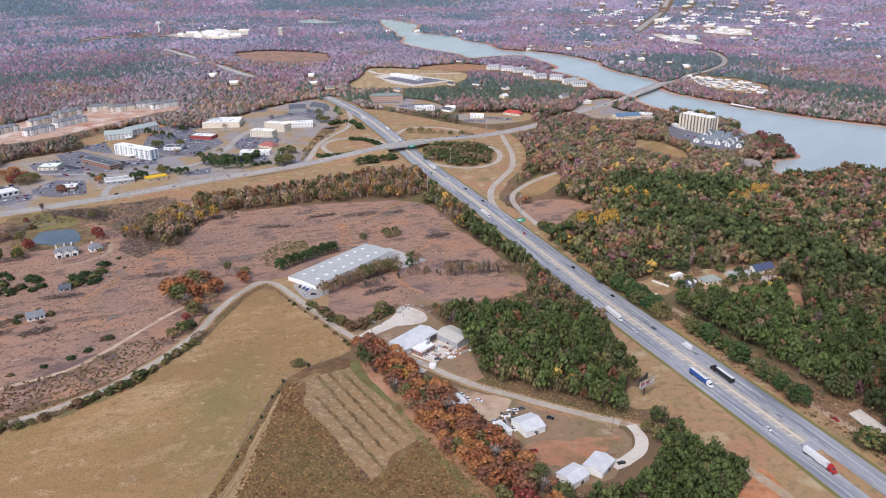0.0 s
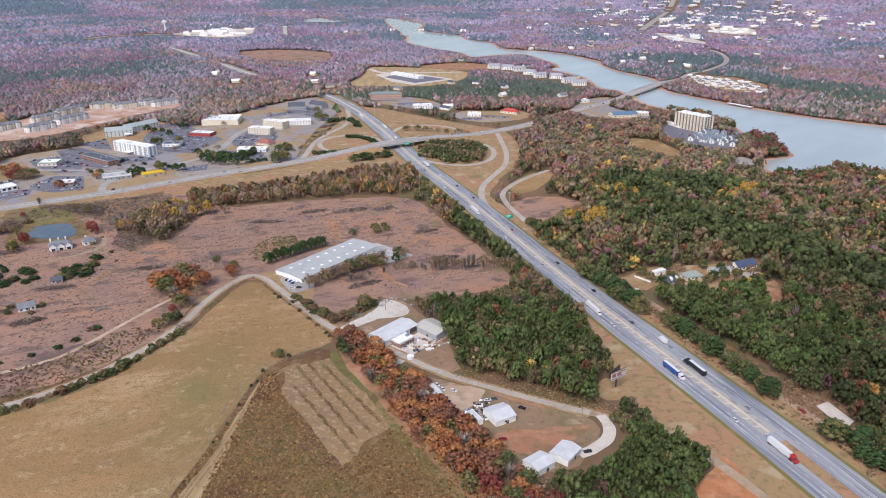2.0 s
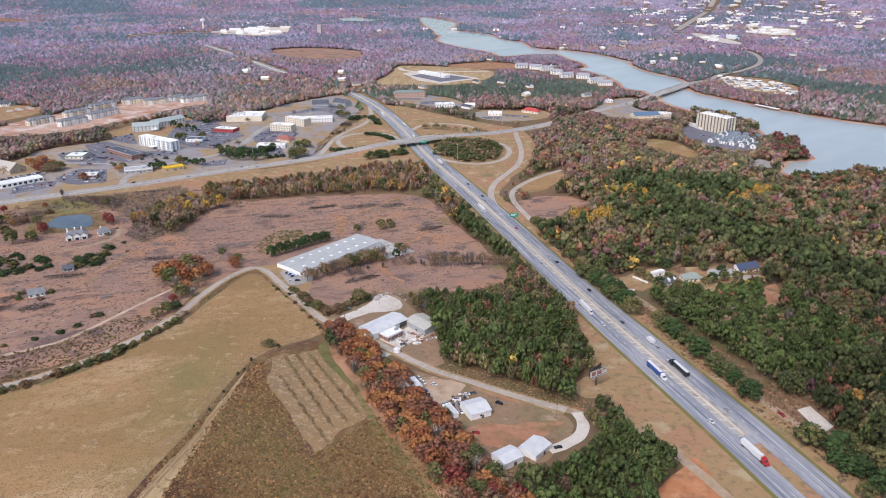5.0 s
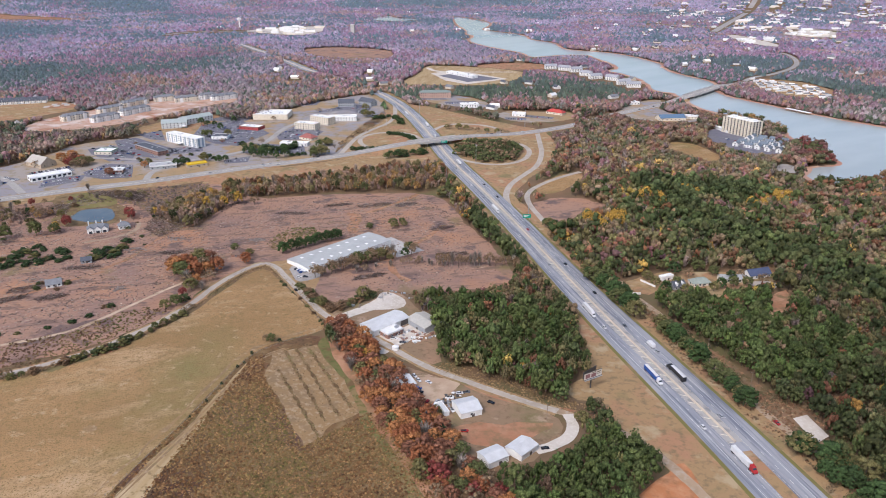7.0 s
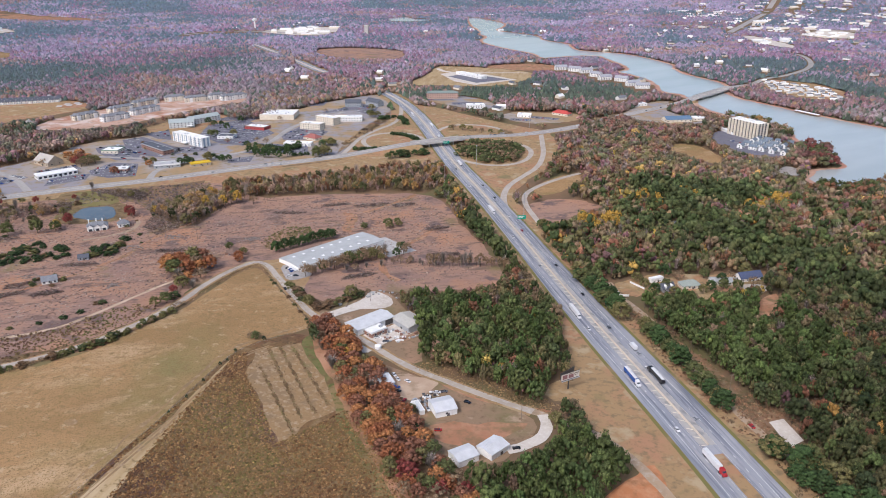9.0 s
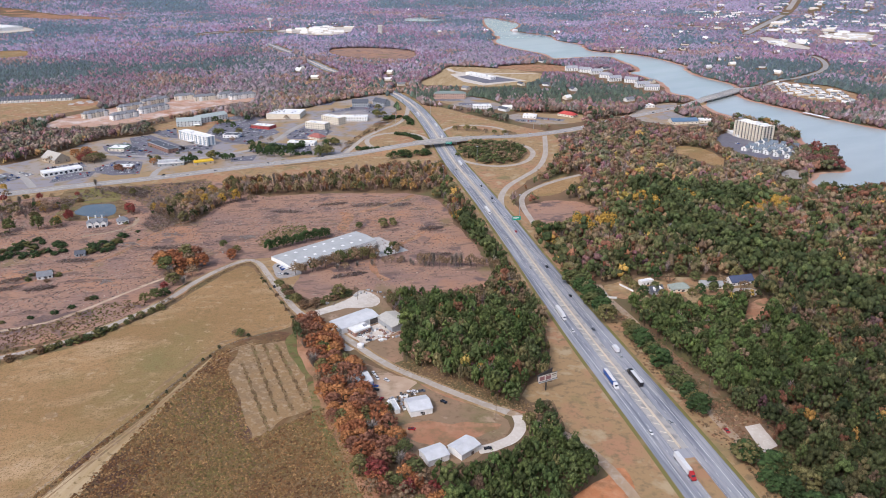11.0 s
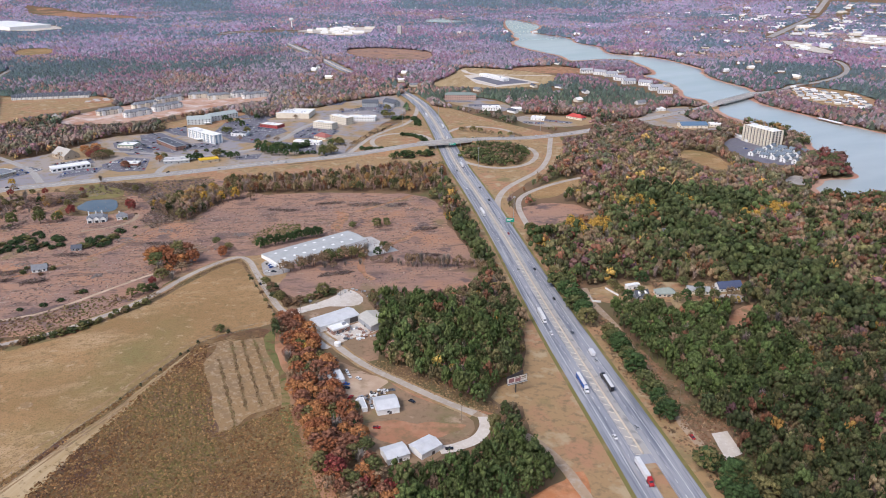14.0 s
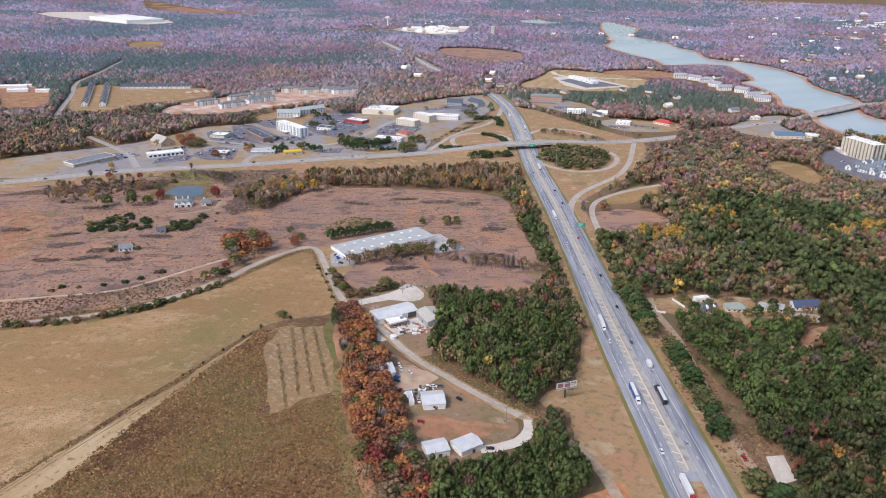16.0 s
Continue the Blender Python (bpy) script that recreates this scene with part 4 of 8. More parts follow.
def twigs(r, count=46):
    """A bare crown of thin upward shards."""
    vs, fs = [], []
    for i in range(count):
        a, h = r.random() * 6.283, r.uniform(0.3, 0.7)
        d = np.array((np.cos(a), np.sin(a), 0))
        tip = d * r.uniform(0.1, 0.45) + np.array((0, 0, h + r.uniform(0.15, 0.32)))
        base = d * 0.06 + np.array((0, 0, h - 0.12))
        side = np.array((-d[1], d[0], 0)) * 0.02 + np.array((0, 0, 0.01))
        vs.append(np.array((base - side, base + side, tip)))
        fs.append(np.array([(0, 1, 2)]) + 3 * i)
    return np.vstack(vs), np.vstack(fs)


TRUNK_V = np.array([(0.018, 0, 0), (-0.009, 0.016, 0), (-0.009, -0.016, 0), (0, 0, 0.7)])
TRUNK_F = np.array([(0, 1, 3), (1, 2, 3), (2, 0, 3)])


def with_trunk(c):
    return np.vstack([TRUNK_V, c[0]]), np.vstack([TRUNK_F, c[1] + 4]), 4


def no_trunk(c):
    return c[0], c[1], 0


LODS = []
for clumps, size, shards in ((11, 0.15, 36), (4, 0.235, 10)):
    r = np.random.default_rng(5)
    LODS.append({"round": [with_trunk(crown(r, clumps, size, "round", shards)) for _ in range(7)],
                 "pine": [with_trunk(crown(r, clumps, size * 0.9, "pine", shards, 0.4)) for _ in range(7)]})


def dome(r, sprays, pointed):
    """A far crown: an uneven dome, flat-topped or pointed, with a few loose sprays."""
    m = 4 if pointed else 5
    a = r.uniform(0, 6.283) + np.arange(m) * 6.283 / m + r.uniform(-0.3, 0.3, m)
    w = r.uniform(0.34, 0.52, m)
    ring = np.stack([w * np.cos(a), w * np.sin(a), r.uniform(0.05, 0.3, m) if pointed else r.uniform(0.3, 0.62, m)], 1)
    top = np.array([(r.uniform(-0.12, 0.12), r.uniform(-0.12, 0.12), 1.0)])
    v, f = [ring, top], [np.array([(i, (i + 1) % m, m) for i in range(m)])]
    if not pointed:
        v.append(np.array([(0, 0, 0.0)]))
        f.append(np.array([((i + 1) % m, i, m + 1) for i in range(m)]))
    k = m + (1 if pointed else 2)
    for i in range(sprays):
        t = r.uniform(0, 6.28)
        c = np.array((0.3 * np.cos(t), 0.3 * np.sin(t), r.uniform(0.6, 0.85)))
        v.append(c + r.uniform(-0.17, 0.17, (3, 3)))
        f.append(np.array([(0, 1, 2)]) + k + 3 * i)
    return np.vstack(v), np.vstack(f)


for lod, count in ((0, 110), (1, 60)):
    r = np.random.default_rng(6)
    LODS[lod]["bare"] = [with_trunk(twigs(r, count)) for _ in range(7)]
for sprays in (2, 0):
    r = np.random.default_rng(9)
    LODS.append({k: [no_trunk(dome(r, sprays, k == "pine" or sprays < 2)) for _ in range(7)] for k in ("round", "pine")})


def trees_mesh(name, spots, heights, kinds, tints, lod, wide=1.0):
    """One mesh of many trees."""
    V, F, C, k = [], [], [], 0
    n = len(spots)
    pick, ang, fat = rng.integers(0, 7, n), rng.random(n) * 6.283, rng.uniform(0.66, 1.4, n) * wide
    for key in LODS[lod]:
        for t in range(7):
            v, f, nt = LODS[lod][key][t]
            idx = np.where((kinds == key) & (pick == t))[0]
            if not len(idx):
                continue
            c, s = np.cos(ang[idx])[:, None], np.sin(ang[idx])[:, None]
            h = heights[idx][:, None]
            w = h * fat[idx][:, None]
            x = (v[None, :, 0] * c - v[None, :, 1] * s) * w + spots[idx, 0:1]
            y = (v[None, :, 0] * s + v[None, :, 1] * c) * w + spots[idx, 1:2]
            z = v[None, :, 2] * h + gz(spots[idx, 0], spots[idx, 1])[:, None] - 0.1
            V.append(np.stack([x, y, z], -1).reshape(-1, 3))
            F.append((f[None] + (np.arange(len(idx)) * len(v))[:, None, None]).reshape(-1, 3) + k)
            col = np.repeat(tints[idx][:, None, :], len(v), 1)
            col[:, :nt] = (0.13, 0.1, 0.08)
            C.append(col.reshape(-1, 3))
            k += len(idx) * len(v)
    return tri_mesh(name, np.vstack(V), np.vstack(F), np.vstack(C))


def tri_mesh(name, V, F, C, mat=None):
    me = bpy.data.meshes.new(name)
    me.vertices.add(len(V))
    me.vertices.foreach_set("co", V.astype(np.float32).ravel())
    me.loops.add(len(F) * 3)
    me.loops.foreach_set("vertex_index", F.astype(np.int32).ravel())
    me.polygons.add(len(F))
    me.polygons.foreach_set("loop_start", np.arange(0, 3 * len(F), 3, dtype=np.int32))
    at = me.attributes.new("tint", "FLOAT_COLOR", "POINT")
    at.data.foreach_set("color", np.c_[C, np.ones(len(C))].astype(np.float32).ravel())
    me.materials.append(mat or LEAF)
    me.update(calc_edges=True)
    me.shade_smooth()
    return me


def inside(p, ring):
    x, y = p[:, 0], p[:, 1]
    lo, hi = ring.min(0), ring.max(0)
    out = np.zeros(len(p), bool)
    box = np.where((x > lo[0]) & (x < hi[0]) & (y > lo[1]) & (y < hi[1]))[0]
    if not len(box):
        return out
    x, y = x[box], y[box]
    hit = np.zeros(len(box), bool)
    for a, b in zip(ring, np.roll(ring, -1, 0)):
        if a[1] != b[1]:
            hit ^= ((a[1] > y) != (b[1] > y)) & (x < (b[0] - a[0]) * (y - a[1]) / (b[1] - a[1]) + a[0])
    out[box] = hit
    return out


def open_ground(p, sight=False):
    """Which of the points lie where no wood grows."""
    out = np.zeros(len(p), bool)
    for ring in CLEARINGS:
        out |= inside(p, ring)
    for way, half in CORRIDORS if sight else CORRIDORS + HIDDEN:
        lo, hi = way.min(0) - half, way.max(0) + half
        idx = np.where(~out & (p > lo).all(1) & (p < hi).all(1))[0]
        for s in range(0, len(idx), 4000):
            q = idx[s:s + 4000]
            out[q] = (((p[q, None, :] - way[None]) ** 2).sum(-1).min(1)) < half * half
    return out


def fbm(p, scale, seed):
    return np.array([noise.fractal(Vector((x * scale, y * scale, seed)), 1.0, 2.0, 3) for x, y in p])


def in_view(p):
    """The wedge of land that the flight looks over."""
    a = np.degrees(np.arctan2(-(p[:, 0] - 90), p[:, 1] + 60))
    return (a > -29) & (a < 57) & (p[:, 1] > 140)


BROWN_ZONES = [np.array(z, float) for z in ([(-1300, 700), (-640, 700), (-480, 1170), (-420, 1420), (-600, 1330), (-760, 1000), (-1300, 900)], [(-470, 640), (-280, 640), (-280, 850), (-400, 850)], [(60, 900), (300, 900), (420, 1080), (300, 1300), (120, 1300), (30, 1100)])]
PINE_ZONES = [np.array(z, float) for z in (
    [(-56, 535), (-10, 520), (40, 500), (76, 490), (96, 430), (106, 366), (49, 388), (-3, 406), (-21, 436), (-29, 485)],
    [(134, 555), (188, 575), (240, 575), (275, 530), (290, 480), (225, 420), (193, 424), (170, 475)],
    [(44, 308), (70, 322), (96, 352), (118, 350), (135, 326), (137, 300), (100, 262), (40, 262)],
    [(-110, 1000), (-70, 962), (-29, 958), (-10, 990), (-8, 1030), (-30, 1075), (-80, 1085), (-115, 1040)],
    [(-330, 1290), (-300, 1340), (-230, 1300), (-215, 1240), (-240, 1300)])]


def choose(p, far):
    n = len(p)
    f1, f2 = fbm(p, 0.006 if not far else 0.0025, 1.5), fbm(p, 0.012 if not far else 0.006, 8.5)
    r = rng.random(n)
    kinds = np.full(n, "round", dtype=object)
    tints = np.zeros((n, 3))
    r2 = r + 0.12 * f2 * (0.95 - r)
    names = np.array((GREEN, OLIVE, BROWN, RUST, MAUVE, PLUM, BARE, YELLOWLEAF))
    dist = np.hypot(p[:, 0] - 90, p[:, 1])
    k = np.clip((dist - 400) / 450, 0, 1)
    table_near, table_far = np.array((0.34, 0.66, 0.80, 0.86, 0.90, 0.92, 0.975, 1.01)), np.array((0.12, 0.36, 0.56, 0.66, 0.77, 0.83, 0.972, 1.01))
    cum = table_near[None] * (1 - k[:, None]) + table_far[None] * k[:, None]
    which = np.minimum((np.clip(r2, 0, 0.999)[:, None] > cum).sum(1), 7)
    tints[:] = names[which] * (1.1 + 0.3 * np.clip((dist - 550) / 450, 0, 1))[:, None]    # paler with distance: haze put into the leaf colour
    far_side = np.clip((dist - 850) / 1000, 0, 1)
    pine = (f1 + rng.normal(0, 0.1 + 0.12 * far_side, n) > 0.26 + 0.18 * k - 0.22 * far_side + 0.14 * far_side * (p[:, 0] > 350)) | (rng.random(n) < 0.18 - 0.08 * k)
    for z in BROWN_ZONES:
        pine &= ~inside(p, z) | (rng.random(n) < 0.12)
    pine |= (p[:, 0] > 200) & (p[:, 1] < 470) & (rng.random(n) < 0.4)
    for z, share in zip(PINE_ZONES, (0.45, 0.65, 0.95, 0.8, 0.8)):
        pine |= inside(p, z) & (rng.random(n) < share)
    if not far:
        kinds[(which == 6) | ((which == 4) & (r > 0.5))] = "bare"
    kinds[pine] = "pine"
    mixp = rng.random(n)[:, None]
    # northern woods: leafless twigs, plum and rust oaks, veiled by haze painted into the tints
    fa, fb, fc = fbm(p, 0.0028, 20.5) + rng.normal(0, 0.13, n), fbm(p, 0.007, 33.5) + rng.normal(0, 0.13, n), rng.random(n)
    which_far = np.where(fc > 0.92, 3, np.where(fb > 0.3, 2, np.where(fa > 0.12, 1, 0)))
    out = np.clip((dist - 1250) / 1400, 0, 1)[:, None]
    shed = LAKE_WOODS_HAZED[which_far] * (1 - out) + SKY_WOODS_HAZED[which_far] * out
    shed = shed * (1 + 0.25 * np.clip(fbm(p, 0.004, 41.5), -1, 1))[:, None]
    # the haze-coloured tints take over with distance
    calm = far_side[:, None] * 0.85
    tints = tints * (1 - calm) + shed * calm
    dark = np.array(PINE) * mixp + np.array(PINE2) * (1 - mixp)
    dark = dark * (1 - calm) + (LAKE_WOODS_HAZED[4] * (1 - out) + SKY_WOODS_HAZED[4] * out) * calm
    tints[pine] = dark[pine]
    for z in PINE_ZONES:
        q = pine & inside(p, z)
        tints[q] = tints[q] * 0.6 + np.array((0.044, 0.062, 0.018))
    tints[(p[:, 0] > 225) & (p[:, 1] < 620) & (rng.random(n) < 0.85)] *= 0.8    # most trees in the south-east corner get darker tints
    tints *= (1 + rng.uniform(-0.34, 0.42, (n, 1)) * (1 - 0.75 * calm)) * rng.uniform(0.92, 1.08, (n, 3))
    return kinds, tints


def wood(name, r0, r1, spacing, lod, hmean, label, wide=1.0):
    xs, ys = np.arange(-5600, 3200, spacing), np.arange(140, 4950, spacing)
    lo, hi = -r1 - 100, r1 + 200
    xs, ys = xs[(xs > lo) & (xs < hi)], ys[ys < r1 + 50]
    X, Y = np.meshgrid(xs, ys)
    p = np.stack([X.ravel(), Y.ravel()], 1) + rng.uniform(-0.45, 0.45, (X.size, 2)) * spacing
    d = np.hypot(p[:, 0] - 90, p[:, 1])
    p = p[(d >= r0) & (d < r1) & in_view(p)]
    p = p[~open_ground(p)]
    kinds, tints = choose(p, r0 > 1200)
    h = hmean * (rng.uniform(0.55, 1.25, len(p)) if lod < 2 else rng.uniform(0.6, 1.3, len(p))) * np.where(kinds == "pine", 1.1, 1.0)
    # drop trees that would hide fields, lots and water from the camera
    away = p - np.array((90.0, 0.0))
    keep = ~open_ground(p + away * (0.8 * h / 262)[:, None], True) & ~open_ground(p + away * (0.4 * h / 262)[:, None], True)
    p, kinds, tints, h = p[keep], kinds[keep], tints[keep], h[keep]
    ob = part(name, trees_mesh(name, p, h, kinds, tints, lod, wide), kind="stuff")
    tagged(ob, label, "woods")
    return len(p)

# ---- buildings ----
WIN_CACHE = {}
BLOCKS = []


def pane_mesh(w, h):
    key = (round(w, 2), round(h, 2))
    if key not in WIN_CACHE:
        WIN_CACHE[key] = Geo().box(-w / 2, w / 2, -0.08, 0.08, 0, h).mesh("window", GLASS)
    return WIN_CACHE[key]


def frame_mesh(w, h):
    key = ("frame", w, h)
    if key not in WIN_CACHE:
        g = Geo()
        for a in ((-w / 2 - 0.1, w / 2 + 0.1, -0.1, 0.0), (-w / 2 - 0.1, w / 2 + 0.1, h, h + 0.1)):
            g.box(a[0], a[1], -0.14, 0.06, a[2], a[3])
        for u in (-w / 2 - 0.1, w / 2):
            g.box(u, u + 0.1, -0.14, 0.06, 0, h)
        WIN_CACHE[key] = g.mesh("window_frame", WHITEWALL)
    return WIN_CACHE[key]


def seams(ob, L, W, H, rise, mat, gap=1.2):
    """Raised seams down both slopes of a metal roof."""
    g = Geo()
    k = 2 * rise
    for x in np.arange(-L + 0.3, L, gap):
        for s in (-1, 1):
            g.add([(x - 0.06, 0, H + W * k + 0.1), (x + 0.06, 0, H + W * k + 0.1), (x + 0.06, s * (W + 0.3), H - 0.3 * k + 0.1), (x - 0.06, s * (W + 0.3), H - 0.3 * k + 0.1), (x - 0.06, 0, H + W * k), (x + 0.06, 0, H + W * k), (x + 0.06, s * (W + 0.3), H - 0.3 * k), (x - 0.06, s * (W + 0.3), H - 0.3 * k)], [(0, 1, 2, 3), (0, 3, 7, 4), (1, 5, 6, 2), (3, 2, 6, 7)])
    part("roof_seam", g.mesh("roof_seam", mat), ob, kind="stuff")


def building(name, label, category, x, y, length, width, yaw, height, wall, roof, shape="flat", storeys=1, bays=(0, 0), units=0, door=True, trim=WHITEWALL, rise=0.3, group="", win=(1.6, 1.4), eave=0.4):
    """A block with parapet or pitched roof, windows in rows, doors and roof units."""
    z = float(gz(x, y))
    ob = thing(name, label, category, pose(x, y, z, 0, 0, yaw), group)
    BLOCKS.append(ob)
    ob["span"] = (float(length), float(width))
    L, W, H = length / 2, width / 2, height
    g = Geo().box(-L, L, -W, W, -1.0, H)
    if shape == "gable":
        k = W * 2 * rise
        g.add([(-L, -W, H), (-L, W, H), (-L, 0, H + k), (L, -W, H), (L, W, H), (L, 0, H + k)], [(0, 2, 1), (3, 4, 5)])
    part("wall", g.mesh("wall", wall), ob)
    if shape == "flat":
        g = Geo().box(-L + 0.3, L - 0.3, -W + 0.3, W - 0.3, H + 0.02, H + 0.22)
        part("roof", g.mesh("roof", roof), ob)
        g = Geo()
        for a in ((-L - 0.1, L + 0.1, -W - 0.1, -W + 0.3), (-L - 0.1, L + 0.1, W - 0.3, W + 0.1), (-L - 0.1, -L + 0.3, -W + 0.3, W - 0.3), (L - 0.3, L + 0.1, -W + 0.3, W - 0.3)):
            g.box(*a, H - 0.5, H + 0.75)
        part("parapet", g.mesh("parapet", trim), ob)
    elif shape in ("gable", "hip"):
        k = W * 2 * rise
        e = eave
        he = H - e * 2 * rise
        ridge = L + e if shape == "gable" else max(0.3, L - W)
        base = [(-L - e, -W - e, he), (L + e, -W - e, he), (L + e, W + e, he), (-L - e, W + e, he)]
        top = [(-ridge, 0, H + k), (ridge, 0, H + k)]
        vs = base + top + [(a, b, c - 0.25) for a, b, c in base] + [(a, b, c - 0.25) for a, b, c in top]
        fs = [(0, 1, 5, 4), (2, 3, 4, 5), (1, 2, 5), (3, 0, 4), (6, 10, 11, 7), (8, 11, 10, 9), (0, 6, 7, 1), (1, 7, 8, 2), (2, 8, 9, 3), (3, 9, 6, 0)]
        if shape == "gable":
            fs[2:4] = [(1, 7, 11, 5), (5, 11, 8, 2), (3, 9, 10, 4), (4, 10, 6, 0)]
            fs = [f for f in fs if f not in ((1, 7, 8, 2), (3, 9, 6, 0))]
        part("roof", mesh_of("roof", vs, fs, roof), ob)
        if length > 14 and y < 1300:
            part("ridge_cap", Geo().box(-ridge, ridge, -0.2, 0.2, H + k - 0.03, H + k + 0.08).mesh("ridge_cap", roof), ob)
    if shape == "gable" and roof == METALROOF:
        seams(ob, L, W, H, rise, METALROOF)
    step = H / max(1, storeys)
    pm = pane_mesh(*win)
    tiny = y > 1000 and win[0] < 2     # panes too small to tell apart
    rows = Geo()
    for side, count, half, dep in ((0, bays[0], L, W), (1, bays[1], W, L), (2, bays[0], L, W), (3, bays[1], W, L)):
        if math.sin(radians(yaw) + side * math.pi / 2 - math.pi / 2) > 0.25:
            continue
        for s in range(storeys):
            for i in range(count):
                u = (i + 0.5) / count * 2 * half - half
                rot = side * math.pi / 2
                if tiny:
                    rows.box(-win[0] / 2, win[0] / 2, -0.08, 0.08, 0, win[1], Matrix.Rotation(rot, 4, "Z") @ Matrix.Translation((u, -dep - 0.02, s * step + step * 0.35)))
                    continue
                o = part("window", pm, ob)
                if y < 720:
                    part("window_frame", frame_mesh(*win), o)
                o.matrix_basis = Matrix.Rotation(rot, 4, "Z") @ Matrix.Translation((u, -dep - 0.02, s * step + step * 0.35))
    if rows.v:
        part("window_band", rows.mesh("window_band", GLASS), ob, kind="stuff")
    if door and y < 900:
        o = part("door", Geo().box(-0.9, 0.9, -0.12, 0.06, 0, 2.3).mesh("door", DARKSTEEL), ob)
        o.matrix_basis = Matrix.Translation((L * 0.15, -W - 0.02, 0))
    r = random.Random(int(x * 7 + y))
    for i in range(units):
        a, b, s = r.uniform(-L * 0.7, L * 0.7), r.uniform(-W * 0.6, W * 0.6), r.uniform(0.8, 1.6)
        part("roof_unit", Geo().box(a - s, a + s, b - s * 0.7, b + s * 0.7, H + 0.22, H + 0.22 + s).mesh("roof_unit", STEEL), ob)
    return ob


def warehouse():
    ob = building("warehouse", "long white warehouse with a pale low roof and skylights", "warehouse", -136, 588, 97, 32.5, 58, 6, WHITEWALL, plain("pale_grey_roof_sheet", (0.46, 0.47, 0.46), 0.7, vary=0.14, scale=0.12), "gable", 1, (0, 0), rise=0.03, eave=0.15)
    sky_mesh = Geo().box(-1.3, 1.3, -1.3, 1.3, 0, 0.28).mesh("skylight", plain("bright_skylight", (0.88, 0.88, 0.86), 0.4))
    for i in range(8):
        for s in (-1, 1):
            o = part("skylight", sky_mesh, ob)
            o.matrix_basis = Matrix.Translation((-38 + i * 10.5, s * 8, 6 + (16.25 - 8) * 0.06)) @ Matrix.Rotation(-s * 0.06, 4, "X")
    part("office_canopy", Geo().box(-53.5, -48.2, -14, -2, 3.4, 3.9).mesh("office_canopy", METALROOF), ob)
    part("office", Geo().box(-52.5, -48.2, -13, -3, 0, 3.4).mesh("office", GREYWALL), ob)
    dock = Geo().box(-1.9, 1.9, -0.1, 0.1, 0.6, 4.2).mesh("dock_door", GREYWALL)
    for i in range(6):
        o = part("dock_door", dock, ob)
        o.matrix_basis = Matrix.Translation((-30 + i * 12, -16.6, 0))


warehouse()
shop = building("workshop", "white metal workshop with a stained pale roof", "workshop", -57.3, 457.8, 33.8, 16.6, 55, 5, WHITEWALL, METALROOF, "gable", 1, (3, 1), rise=0.1)
# dark sheet on the wall imitates the shade inside the open bay
part("bay_shade_panel", Geo().box(8.5, 16, -8.5, -8.2, 0, 4.2).mesh("bay_shade_panel", DARKSTEEL), shop, "dark panel in place of the shaded loading bay")
building("workshop_annex", "low brick-fronted annex with a white flat roof", "workshop", -49, 446.5, 14, 9, 55, 4, BRICK, WHITEROOF, "flat", 1, (2, 1), units=1)
building("storage_shed", "tan metal storage shed with a low pale roof", "shed", -28.7, 466.5, 21.9, 17.1, -39, 5, GREYWALL, plain("tan_metal_roof", (0.5, 0.48, 0.43), 0.6), "gable", 1, (0, 0), rise=0.1)
building("white_shed", "pale metal shed with a lean-to beside parked cars", "shed", -23.9, 381.6, 9.4, 17.0, 45, 4, WHITEWALL, METALROOF, "gable", 1, (1, 1), rise=0.15)
building("garage", "white metal garage with a pale ribbed roof", "garage", 21.5, 360.3, 13.7, 15.0, 33, 4.4, WHITEWALL, METALROOF, "gable", 1, (1, 0), rise=0.14)
building("metal_shed", "plain white metal shed with a grey ribbed roof", "shed", 43.6, 316, 13, 11.5, 43, 4.2, WHITEWALL, METALROOF, "gable", 1, (0, 0), rise=0.12)
building("metal_shed", "plain white metal shed with a grey ribbed roof", "shed", 58.2, 326.4, 14.4, 11.5, 57, 4.2, WHITEWALL, METALROOF, "gable", 1, (0, 0), rise=0.12)
building("box_trailer", "white trailer home parked by the garage", "trailer", 7.5, 357, 12, 3, -55, 2.8, WHITEWALL, METALROOF, "flat", 1, (3, 0), win=(1, 0.8))
def manor():
    """A white house in two gabled blocks with dark arched bays and tall chimneys."""
    ob = building("manor_house", "white two-storey house with grey roofs and chimneys beside the pond", "house", -403, 608, 20, 9, 33, 5.2, WHITEWALL, GREYROOF, "hip", 2, (5, 2), rise=0.34, win=(1.1, 1.2))
    for u in (-6.6, 0.2, 6.6):
        wing = part("wing", Geo().box(u - 2.6, u + 2.6, -7.5, -4.4, -1, 4.8).add([(u - 2.6, -7.5, 4.8), (u + 2.6, -7.5, 4.8), (u, -7.5, 6.9)], [(0, 1, 2)]).mesh("wing", WHITEWALL), ob)
        part("wing_roof", Geo().add([(u - 3, -7.9, 4.5), (u, -7.9, 7.1), (u + 3, -7.9, 4.5), (u - 3, -2, 4.5), (u, -2, 7.1), (u + 3, -2, 4.5)], [(0, 1, 4, 3), (1, 2, 5, 4)]).mesh("wing_roof", GREYROOF), wing)
        part("arch", Geo().box(u - 1.6, u + 1.6, -7.6, -7.4, 0, 2.8).mesh("arch", GLASS), wing, "dark arched doorway")
    for u, v in ((-8, 2), (-1, 2.5), (5, 2.2)):
        part("chimney", Geo().box(u - 0.6, u + 0.6, v - 0.5, v + 0.5, 4, 10.2).box(u - 0.75, u + 0.75, v - 0.65, v + 0.65, 10.2, 10.5).mesh("chimney", WHITEWALL), ob)


